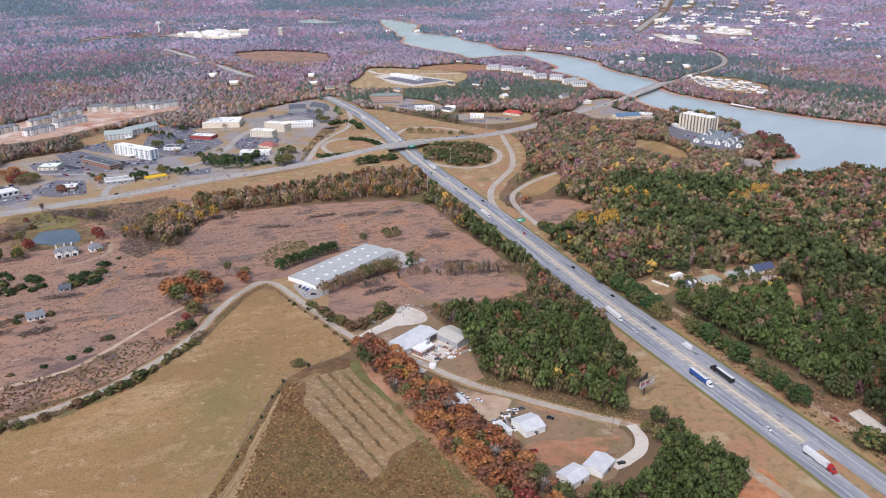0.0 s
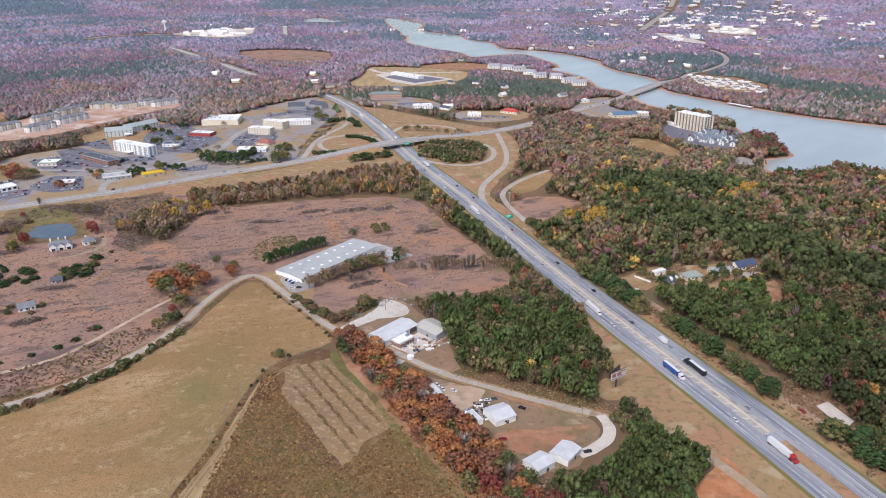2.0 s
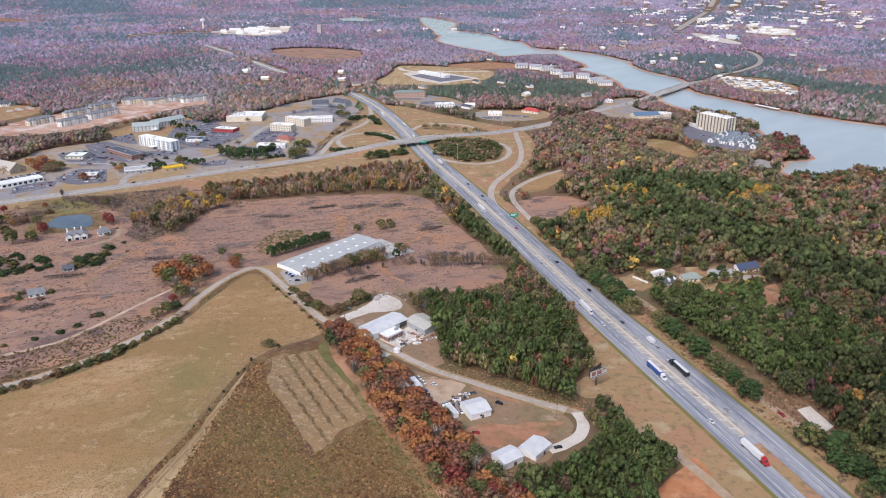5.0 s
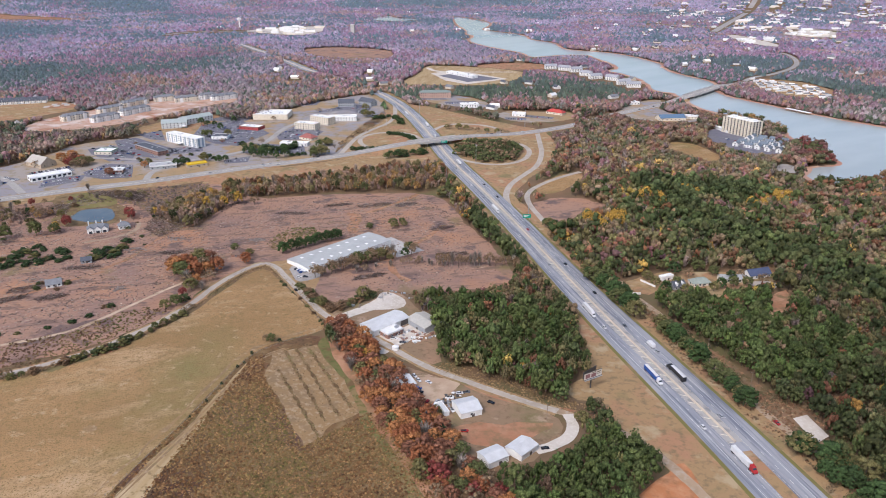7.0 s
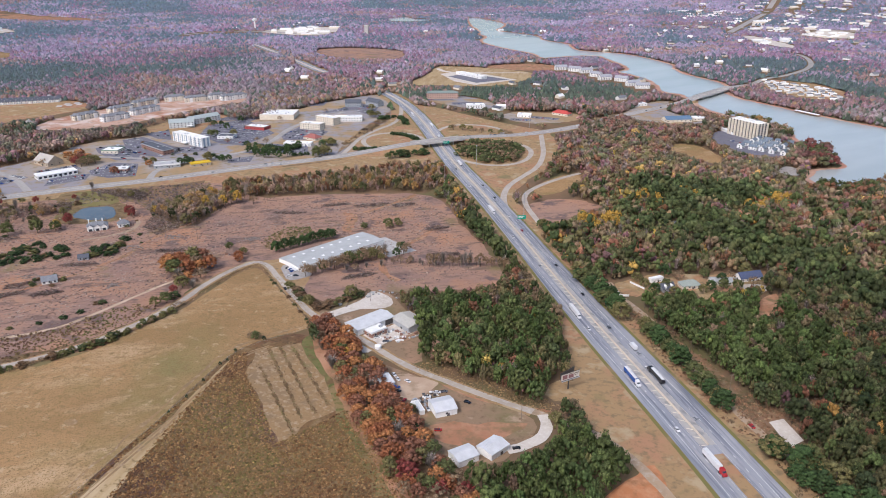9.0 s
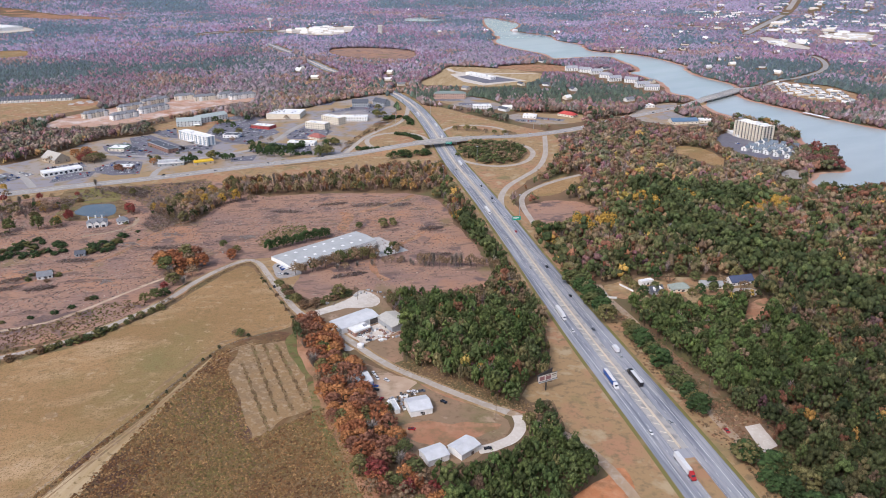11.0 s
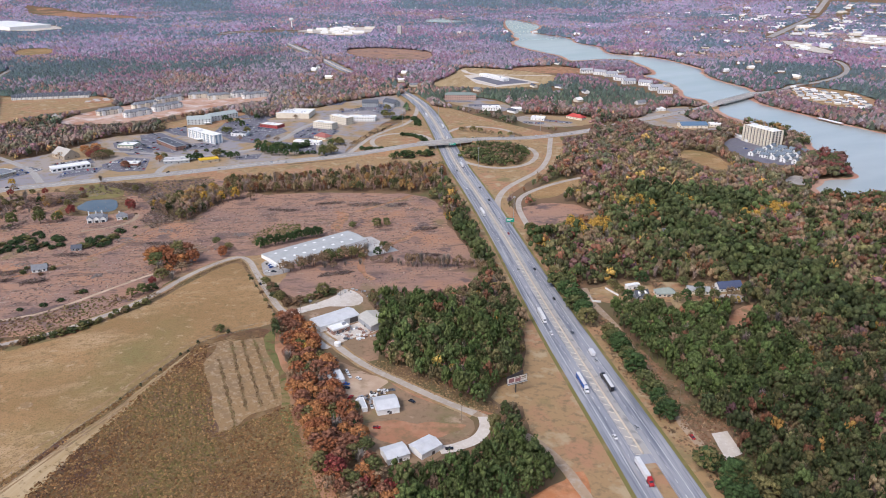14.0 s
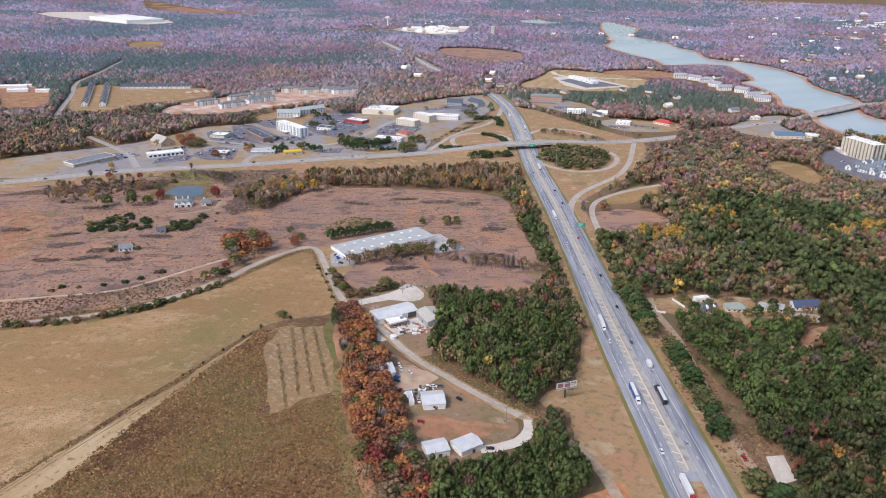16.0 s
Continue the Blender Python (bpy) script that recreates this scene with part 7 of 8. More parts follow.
tufts("bank_brush", [(192, 408), (205, 385), (240, 374), (280, 415), (318, 440), (300, 456), (250, 446), (229, 444)], 1.6, 1.4, [(0.13, 0.12, 0.055), (0.2, 0.14, 0.08), (0.26, 0.15, 0.085), (0.28, 0.19, 0.11)], "olive and rusty brush in the gap between the woods", 0.6)
tufts("pond_brush", [(-510, 690), (-494, 730), (-440, 760), (-380, 790), (-330, 745), (-308, 690), (-330, 640), (-378, 664), (-405, 690), (-440, 700), (-480, 690)], 3.0, 1.8, [(0.13, 0.1, 0.09), (0.2, 0.14, 0.12), (0.15, 0.12, 0.06), (0.24, 0.18, 0.15)], "tangled mauve-brown brush beside the arterial road", 0.6)


def debris():
    """Felled stems and slash lying on the cleared land."""
    r = random.Random(8)
    ring = np.array([(-640, 470), (-560, 600), (-400, 600), (-300, 660), (-205, 770), (-100, 795), (-60, 740), (-20, 640), (-90, 620), (-200, 640), (-240, 500), (-262, 430), (-300, 390), (-420, 330), (-600, 360)], float)
    for count, seed, wood_mat, label in ((2700, 4, plain("dead_wood", (0.46, 0.38, 0.32), 0.95, vary=0.5, scale=0.3), "grey felled stems on the cleared land"), (2200, 9, plain("dark_slash", (0.13, 0.1, 0.09), 0.95, vary=0.4, scale=0.3), "dark tangled slash on the cleared land")):
        g, n = Geo(), 0
        while n < count:
            x, y = r.uniform(-640, 0), r.uniform(330, 800)
            if noise.noise(Vector((x * 0.025, y * 0.025, seed))) < r.uniform(-0.6, 0.35) or not inside(np.array([[x, y]]), ring)[0]:
                continue
            a, l = r.gauss(0.6, 0.7), r.uniform(1.0, 4.8)
            z = float(gz(x, y)) + 0.25
            d = r.uniform(0.08, 0.22)
            g.tube((x, y, z), (x + l * math.cos(a), y + l * math.sin(a), z + r.uniform(-0.05, 0.5)), d, d * 0.5, 4)
            n += 1
        tagged(part("felled_brush", g.mesh("felled_brush", wood_mat), kind="stuff"), label, "brush")
    logs = [Geo().tube((-0.5, 0, 0), (0.5, 0.02, 0.03), d, d * 0.55, 5).mesh("log", plain("grey_slash", (0.3, 0.25, 0.22), 0.95, vary=0.4, scale=0.4)) for d in (0.06, 0.085, 0.045)]
    for cx, cy, rad in ((-372, 478, 10), (-420, 455, 13), (-330, 560, 11), (-470, 520, 15), (-160, 745, 13), (-120, 755, 10), (-310, 600, 10), (-480, 690, 16), (-390, 690, 14), (-230, 610, 8), (-285, 470, 6), (-520, 470, 15)):
        ob = thing("brush_pile", "grey heap of felled logs and branches", "brush pile", pose(cx, cy, float(gz(cx, cy))), "brush piles on the cleared land")
        for i in range(22):
            a, d = r.uniform(0, 6.28), rad * math.sqrt(r.random())
            x, y, l = d * math.cos(a), d * math.sin(a) * 0.6, r.uniform(3.5, 8.5)
            o = part("log", r.choice(logs), ob)
            z = float(gz(cx + x, cy + y) - gz(cx, cy)) + 0.3 + r.uniform(0, 1.7) * (1 - d / rad)
            o.matrix_basis = pose(x, y, z, 0, r.uniform(-8, 8), r.uniform(0, 360)) @ Matrix.Diagonal((l, 5, 5, 1))


debris()


def windrow(ring, count, tall, label, seed):
    """A tangled bank of felled branches inside a ring, heaped towards its middle."""
    r = np.random.default_rng(seed)
    ring = np.array(ring, float)
    lo, hi = ring.min(0), ring.max(0)
    p = r.uniform(lo, hi, (count * 4, 2))
    p = p[inside(p, ring)][:count]
    n = len(p)
    heap = np.clip(fbm(p, 0.05, seed) + 0.55, 0.0, 1.2)
    a, lift, size, w = r.uniform(0, 6.283, n), r.uniform(-0.1, 0.5, n), r.uniform(1.5, 5.5, n), r.uniform(0.1, 0.28, n)
    d = np.stack([np.cos(a) * np.cos(lift), np.sin(a) * np.cos(lift), np.sin(lift)], 1)
    side = np.stack([-np.sin(a), np.cos(a), np.zeros(n)], 1)
    base = np.c_[p, gz(p[:, 0], p[:, 1]) + 0.15 + r.random(n) * heap * tall]
    tip = base + d * size[:, None]
    up = np.array((0, 0, 1.0))
    V = np.stack([base - side * w[:, None], base + side * w[:, None], base + up * 1.6 * w[:, None], tip], 1).reshape(-1, 3)
    F = (np.array([(0, 1, 3), (1, 2, 3), (2, 0, 3)])[None] + 4 * np.arange(n)[:, None, None]).reshape(-1, 3)
    tone = np.array([(0.3, 0.235, 0.22), (0.17, 0.125, 0.115), (0.4, 0.33, 0.28), (0.22, 0.15, 0.14), (0.12, 0.1, 0.07)])[r.integers(0, 5, n)]
    tagged(part("windrow", tri_mesh("windrow", V, F, np.repeat(tone, 4, 0)), kind="stuff"), label, "brush")


windrow([(-625, 545), (-594, 562), (-555, 586), (-515, 612), (-472, 651), (-490, 685), (-512, 672), (-560, 630), (-605, 580)], 4200, 2.2, "tangled mauve-brown slash below the arterial road", 1)
windrow([(-505, 726), (-453, 743), (-426, 732), (-416, 702), (-470, 716)], 1800, 3.0, "heaped grey branches beside the pond meadow", 2)
windrow([(-330, 600), (-315, 640), (-345, 690), (-372, 660), (-360, 620)], 1500, 2.5, "dark slash beside the thicket", 3)
for k, (x, y, a, b) in enumerate(((-527, 566, 22, 8), (-412, 458, 17, 6), (-395, 421, 14, 5), (-365, 438, 16, 6), (-331, 446, 12, 5), (-351, 511, 18, 5), (-368, 460, 14, 6), (-480, 560, 20, 6), (-500, 470, 18, 6), (-440, 480, 15, 5), (-290, 560, 14, 5), (-150, 748, 22, 6), (-115, 758, 14, 6), (-230, 700, 18, 5), (-60, 690, 14, 5), (-190, 740, 16, 4), (-35, 620, 14, 4), (-95, 545, 16, 4))):
    t = np.linspace(0, 6.283, 14)[:-1]
    turn = 0.5 + 0.25 * math.sin(k * 2.3)
    ring = np.stack([x + a * np.cos(t) * math.cos(turn) - b * np.sin(t) * math.sin(turn), y + a * np.cos(t) * math.sin(turn) + b * np.sin(t) * math.cos(turn)], 1)
    windrow(ring, 260, 1.6, "heap of grey and brown felled branches", 10 + k)


# ---- fences, poles, signs ----
def fence(pts, gap, label):
    ob = thing("fence", label, "fence")
    p, nn = along(pts, gap, 1)
    post = Geo().box(-0.12, 0.12, -0.12, 0.12, -0.3, 1.4).mesh("post", TIMBER)
    for q in p:
        o = part("post", post, ob)
        o.matrix_basis = Matrix.Translation((*q, float(gz(*q))))
    for h in (0.6, 1.15):
        g = Geo()
        for a, b in zip(p[:-1], p[1:]):
            g.tube((*a, float(gz(*a)) + h), (*b, float(gz(*b)) + h), 0.02, 0.02, 3)
        part("wire", g.mesh("wire", STEEL), ob)


def white_fence(pts):
    ob = thing("white_fence", "white painted board fence round a house yard", "fence")
    p, nn = along(pts, 2.5, 0)
    for a, b in zip(p[:-1], p[1:]):
        z = float(gz(*a))
        part("panel", Geo().box(0, float(np.hypot(*(b - a))) - 0.06, -0.05, 0.05, 0.1, 2.0, pose(*a, z, 0, 0, math.degrees(math.atan2(*(b - a)[::-1])))).mesh("panel", WHITEWALL), ob)
        part("post", Geo().box(-0.08, 0.08, -0.08, 0.08, -0.3, 2.15, pose(*a, z)).mesh("post", WHITEWALL), ob)


white_fence([(136, 596), (148, 584)])
white_fence([(125, 574), (128, 565), (135, 566)])
fence([(-99, 438), (-120, 412), (-133, 391), (-135, 354), (-135, 312), (-139, 268), (-146, 205), (-150, 160)], 5, "old wooden post fence between pasture and scrub")
fence([(-163, 512), (-140, 488), (-119, 466), (-101, 447)], 5, "old wooden post fence beside the country road")
for x, y, h in ((-134, 330, 2), (-134, 350, 2.2), (-134, 372, 2.4), (-133, 391, 2.6), (-132, 378, 2), (-135, 312, 1.8)):
    plant("cedar", x, y, h, 1.0)
for off in (3.2, 5.6):
    road("field_track", [(-118 + off, 406), (-131 + off, 388), (-133 + off, 354), (-133 + off, 312), (-137 + off, 268), (-144 + off, 205), (-148 + off, 160)], 1.2, STUBBLE, 0.22, "pale wheel track along the field fence", clear=0, edge=0.8)


def utility_pole(x, y, h=11):
    ob = thing("utility_pole", "grey wooden utility pole with crossarm", "utility pole", pose(x, y, float(gz(x, y)), 0, 0, 30), "utility poles")
    part("post", Geo().tube((0, 0, -0.5), (0, 0, h), 0.2, 0.13, 7).mesh("post", TIMBER), ob)
    arm = part("crossarm", Geo().box(-1.3, 1.3, -0.08, 0.08, h - 1.0, h - 0.82).mesh("crossarm", TIMBER), ob)
    for u in (-1.1, 0, 1.1):
        part("insulator", Geo().tube((u, 0, h - 0.82), (u, 0, h - 0.55), 0.07, 0.05, 6).mesh("insulator", CONCRETE), arm)


for x, y in ((224, 407), (197, 426), (-88, 462), (-70, 498), (-27, 395), (37, 403), (70, 361), (-280, 594), (-272, 734), (176, 470), (156, 520), (245, 425), (-62, 420)):
    utility_pole(x, y)


def light_mast(x, y, h=28):
    ob = thing("light_mast", "tall steel high-mast light at the interchange", "light mast", pose(x, y, float(gz(x, y))), "interchange masts")
    part("mast", Geo().tube((0, 0, -0.5), (0, 0, h), 0.35, 0.15, 8).mesh("mast", STEEL), ob)
    ring = part("ring", Geo().tube((0, 0, h - 0.3), (0, 0, h), 1.2, 1.2, 10).mesh("ring", STEEL), ob)
    for i in range(5):
        a = i * 1.2566
        part("lamp_head", Geo().box(-0.3, 0.3, -0.2, 0.2, h - 0.8, h - 0.3, pose(1.3 * math.cos(a), 1.3 * math.sin(a), 0, 0, 0, math.degrees(a))).mesh("lamp_head", CONCRETE), ring)


for x, y in ((24, 747), (-85, 900), (-65, 945), (-285, 1405), (-214, 1250), (-23, 1202), (-85, 838), (-250, 1160)):
    light_mast(x, y)


def billboard():
    ob = thing("billboard", "double-sided roadside billboard on a steel post, faded poster", "billboard", pose(96, 401, float(gz(96, 401)), 0, 0, 42))
    part("post", Geo().tube((0, 1.4, -1), (0, 1.4, 9), 0.5, 0.45, 10).mesh("post", DARKSTEEL), ob)
    front = None
    for side, yy, rot in ((0, 0, 0), (1, 3.2, 14)):
        m = pose(0, yy, 0, 0, 0, rot)
        p = part("panel", Geo().box(-7.2, 7.2, -0.15, 0.15, 8.6, 13).mesh("panel", DARKSTEEL if side else BOARD), ob, "bare rear frame" if side else "")
        p.matrix_basis = m
        front = front or p
    part("frame", Geo().box(-7.4, 7.4, -0.22, 0.1, 8.3, 8.6).box(-7.4, 7.4, -0.22, 0.1, 13, 13.2).mesh("frame", DARKSTEEL), ob)
    part("catwalk", Geo().box(-7.2, 7.2, -1.1, -0.2, 8.2, 8.3).mesh("catwalk", STEEL), ob)
    part("poster_print", Geo().box(-6.2, -2.5, -0.19, -0.16, 9.3, 12.2).box(-1.5, 2.4, -0.19, -0.16, 9.1, 11.6).mesh("poster_print", plain("maroon_print", (0.3, 0.14, 0.14), 0.6)), front)
    part("poster_bars", Geo().box(3.0, 6.5, -0.19, -0.16, 11.3, 12.1).box(3.0, 6.2, -0.19, -0.16, 10.2, 10.6).box(-1.5, 2.4, -0.19, -0.16, 12.0, 12.5).mesh("poster_bars", plain("brown_print", (0.2, 0.15, 0.1), 0.6)), front)


billboard()


def guide_sign(x, y, yaw, w=9, h=4.2, z0=5.5):
    ob = thing("guide_sign", "green highway guide sign on steel posts", "road sign", pose(x, y, float(gz(x, y)), 0, 0, yaw), "guide signs")
    for u in (-w * 0.3, w * 0.3):
        part("post", Geo().box(u - 0.15, u + 0.15, -0.15, 0.15, -0.5, z0 + h).mesh("post", STEEL), ob)
    face = part("sign_face", Geo().box(-w / 2, w / 2, -0.3, -0.18, z0, z0 + h).mesh("sign_face", SIGNGREEN), ob)
    part("sign_bars", Geo().box(-w * 0.4, w * 0.3, -0.34, -0.3, z0 + h * 0.62, z0 + h * 0.75).box(-w * 0.4, w * 0.1, -0.34, -0.3, z0 + h * 0.3, z0 + h * 0.43).mesh("sign_bars", PAINT_W), face)


guide_sign(24, 728, 20), guide_sign(119, 537, 20, 7, 3.6, 4.0), guide_sign(-127, 1035, 20, 9, 3.5, 6.6)


# ---- vehicles ----
def wheel_mesh():
    return Geo().tube((0, -0.12, 0), (0, 0.12, 0), 0.34, 0.34, 10).mesh("wheel", RUBBER)


WHEEL = wheel_mesh()


def car_model(paint, pickup=False, far=False):
    ob = thing("pickup_truck" if pickup else "car", f"{paint} {'pickup truck' if pickup else 'car'} with dark windows and tyres", "pickup" if pickup else "car")
    side = [(-2.3, 0.35), (2.25, 0.35), (2.35, 0.75), (2.1, 0.95), (1.15, 1.05), (-2.2, 1.05), (-2.35, 0.8)]
    g = Geo()
    k = len(side)
    vs = [(x, -0.92, z) for x, z in side] + [(x, 0.92, z) for x, z in side]
    g.add(vs, [(i, (i + 1) % k, k + (i + 1) % k, k + i) for i in range(k)] + [tuple(reversed(range(k))), tuple(range(k, 2 * k))])
    a, b = (-0.3, 1.1) if pickup else (-1.9, 1.1)
    if far:
        g.box(a + 0.33, b - 0.68, -0.7, 0.7, 1.49, 1.56)
    part("body", g.mesh("body", CARPAINT[paint]), ob)
    lo = [(a, -0.86, 1.05), (b, -0.86, 1.05), (b, 0.86, 1.05), (a, 0.86, 1.05)]
    hi = [(a + 0.35, -0.68, 1.5), (b - 0.7, -0.68, 1.5), (b - 0.7, 0.68, 1.5), (a + 0.35, 0.68, 1.5)]
    part("glazing", Geo().add(lo + hi, [(0, 1, 5, 4), (1, 2, 6, 5), (2, 3, 7, 6), (3, 0, 4, 7)]).mesh("glazing", GLASS), ob)
    if not far:
        part("roof", Geo().box(a + 0.33, b - 0.68, -0.7, 0.7, 1.49, 1.56).mesh("roof", CARPAINT[paint]), ob)
    if pickup:
        part("load_bed", Geo().box(-2.2, -0.4, -0.7, 0.7, 1.03, 1.07).mesh("load_bed", RUBBER), ob)
    for x in (-1.45, 1.45):
        for y in (-0.85, 0.85):
            if far:
                continue
            o = part("wheel", WHEEL, ob)
            o.matrix_basis = Matrix.Translation((x, y, 0.34))
    for y in () if far else (-0.65, 0.65):
        part("headlight", Geo().box(2.28, 2.37, y - 0.18, y + 0.18, 0.68, 0.82).mesh("headlight", CONCRETE), ob)
    return ob


def truck_wheels(ob, xs, r=0.5):
    w = Geo().tube((0, -0.28, 0), (0, 0.28, 0), r, r, 10).mesh("wheel", RUBBER)
    for x in xs:
        for y in (-0.98, 0.98):
            o = part("wheel", w, ob)
            o.matrix_basis = Matrix.Translation((x, y, r))


def semi_model(paint, box):
    ob = thing("semi_truck", f"articulated lorry with {paint} cab and long {box} trailer", "lorry")
    part("trailer", Geo().box(-10.5, 5.6, -1.28, 1.28, 1.15, 4.05).mesh("trailer", CARPAINT[box]), ob)
    part("trailer_roof", Geo().box(-10.4, 5.5, -1.2, 1.2, 4.05, 4.1).mesh("trailer_roof", plain("trailer_roof_white", (0.7, 0.7, 0.69), 0.5)), ob)
    part("chassis", Geo().box(-10.2, 10.4, -0.5, 0.5, 0.75, 1.13).mesh("chassis", DARKSTEEL), ob)
    prof = [(6.4, 0.7), (10.8, 0.7), (10.9, 1.7), (9.5, 2.1), (8.9, 3.0), (8.5, 3.6), (6.4, 3.9)]
    k = len(prof)
    vs = [(x, -1.2, z) for x, z in prof] + [(x, 1.2, z) for x, z in prof]
    part("cab", Geo().add(vs, [(i, (i + 1) % k, k + (i + 1) % k, k + i) for i in range(k)] + [tuple(reversed(range(k))), tuple(range(k, 2 * k))]).mesh("cab", CARPAINT[paint]), ob)
    part("windscreen", Geo().add([(9.5, -1.05, 2.16), (9.5, 1.05, 2.16), (8.95, 1.05, 3.0), (8.95, -1.05, 3.0)], [(0, 1, 2, 3)]).mesh("windscreen", GLASS), ob)
    truck_wheels(ob, (-9.4, -8.1, 6.2, 7.4, 10.0))
    return ob


def box_truck_model(paint):
    ob = thing("box_truck", f"{paint} box lorry with a short cab", "lorry")
    part("cargo_box", Geo().box(-4.6, 2.2, -1.25, 1.25, 0.9, 3.6).mesh("cargo_box", CARPAINT[paint]), ob)
    prof = [(2.4, 0.6), (4.5, 0.6), (4.55, 1.4), (3.9, 1.65), (3.4, 2.5), (2.4, 2.6)]
    k = len(prof)
    vs = [(x, -1.1, z) for x, z in prof] + [(x, 1.1, z) for x, z in prof]
    part("cab", Geo().add(vs, [(i, (i + 1) % k, k + (i + 1) % k, k + i) for i in range(k)] + [tuple(reversed(range(k))), tuple(range(k, 2 * k))]).mesh("cab", CARPAINT[paint]), ob)
    part("chassis", Geo().box(-4.5, 4.3, -0.5, 0.5, 0.55, 0.88).mesh("chassis", DARKSTEEL), ob)
    truck_wheels(ob, (-3.2, 3.3), 0.45)
    return ob


VEHICLES = {}


def vehicle(kind, paint, x, y, yaw, z=None, group=""):
    """A vehicle of its kind and paint at the place; the first of a kind is the model for the rest."""
    m = pose(x, y, float(gz(x, y)) + 0.3 if z is None else z, 0, 0, yaw)
    key = (kind, paint, y > 700)   # far cars stand too small for wheels to show
    if key not in VEHICLES:
        ob = {"car": lambda: car_model(paint, False, y > 700), "pickup": lambda: car_model(paint, True, y > 700), "box_truck": lambda: box_truck_model(paint), "semi": lambda: semi_model("white" if paint == "blue" else paint, "white" if paint == "red" else paint)}[kind]()
        ob.matrix_basis = m
        VEHICLES[key] = ob
    else:
        ob = copy_thing(VEHICLES[key], m)
    if group:
        ob["group"] = group
    return ob


def drive(kind, paint, y, side, inner=None):
    inner = rt.random() < 0.5 if inner is None else inner
    i = int(np.argmin(np.abs(HP[:, 1] - y)))
    off = (-7.2 if inner else -10.9) if side < 0 else (6.1 if inner else 9.9)
    q = HP[i] + HN[i] * off * SC[i]
    way = math.degrees(math.atan2(HN[i][0], -HN[i][1]))
    vehicle(kind, paint, q[0], q[1], way + 180 if side < 0 else way, float(gz(*q)) + 0.56, "highway traffic")


for kind, paint, y, side in (
    ("semi", "blue", 432, -1),
    ("car", "white", 497, -1),
    ("car", "white", 375, -1),
    ("car", "white", 340, -1),
    ("car", "black", 425, -1),
    ("box_truck", "white", 468, 1),
    ("car", "silver", 461, 1),
    ("car", "white", 436, 1),
    ("car", "grey", 499, 1),
    ("car", "silver", 382, 1),
    ("car", "black", 613, 1),
    ("car", "red", 701, 1),
    ("semi", "white", 766, -1),
    ("car", "silver", 807, -1),
    ("car", "white", 849, -1),
    ("car", "black", 803, 1),
    ("car", "silver", 789, 1),
    ("car", "silver", 787, 1),
    ("semi", "white", 949, 1),
    ("car", "white", 970, -1),
    ("semi", "white", 1171, 1),
    ("semi", "white", 1257, -1),
    ("car", "grey", 918, -1),
    ("car", "white", 893, 1),
    ("car", "black", 846, 1),
    ("car", "white", 685, -1),
    ("car", "silver", 616, -1),
    ("car", "black", 560, 1),
    ("car", "white", 745, 1),
    ("box_truck", "white", 1097, 1),
    ("car", "white", 1285, 1),
):
    drive(kind, paint, y, side)
drive("semi", "black", 425, 1, True), drive("semi", "red", 345, -1, True), drive("semi", "white", 520, -1, False)
for i in range(26):
    k = rt.randrange(12, len(AP) - 30)
    side = rt.choice((-1, 1))
    q = AP[k] + AN[k] * side * rt.choice((3.5, 7.2))
    way = math.degrees(math.atan2(AN[k][0], -AN[k][1]))
    vehicle(rt.choice(("car", "car", "car", "pickup")), rt.choice(("white", "silver", "black", "grey", "white")), q[0], q[1], way + (180 if side < 0 else 0), float(AZ[k] + gz(*AP[k])) + 0.52, "arterial traffic")
# yard vehicles
for kind, paint, x, y, a in (("pickup", "black", -41, 409, 60), ("car", "black", -33, 405, -40), ("car", "white", -19, 393, -50), ("car", "white", -15, 388, -50), ("car", "white", -8, 387, -30), ("car", "blue", -17, 380, 10), ("car", "blue", -13, 378, 12), ("car", "black", -11, 374, 5), ("car", "silver", -20, 377, 10), ("car", "white", -26, 374, -60), ("car", "black", 35, 371, -20), ("pickup", "red", 24, 338, 10), ("pickup", "black", 71, 331, 20), ("pickup", "white", 9, 372, 20), ("car", "white", 14, 378, 10), ("pickup", "grey", 18, 380, 20), ("pickup", "white", 13, 358, -60), ("car", "red", -4, 364, 80), ("car", "silver", 2, 366, 70), ("car", "grey", 0, 352, 20), ("car", "black", 4, 349, 30), ("pickup", "white", -46, 440, 30), ("pickup", "grey", -38, 436, 10),
                             ("car", "black", -161, 542, 55), ("car", "blue", -157, 539.5, 55), ("car", "blue", -154, 536, 55), ("car", "white", -152, 525, 10), ("car", "black", -147, 527, 10), ("car", "black", -144, 498, 130), ("pickup", "silver", -92, 452, 30), ("car", "red", 204, 383, -65)):
    vehicle(kind, paint, x, y, a)


def water_tank():
    ob = thing("water_tank", "round white storage tank beside the workshop", "tank", pose(-40.5, 425.5, float(gz(-40.5, 425.5))))
    wall = part("tank_wall", Geo().tube((0, 0, -0.3), (0, 0, 2.6), 2.4, 2.4, 18).mesh("tank_wall", WHITEWALL), ob)
    part("tank_lid", Geo().tube((0, 0, 2.6), (0, 0, 3.2), 2.5, 0.4, 18).mesh("tank_lid", WHITEROOF), wall)


water_tank()


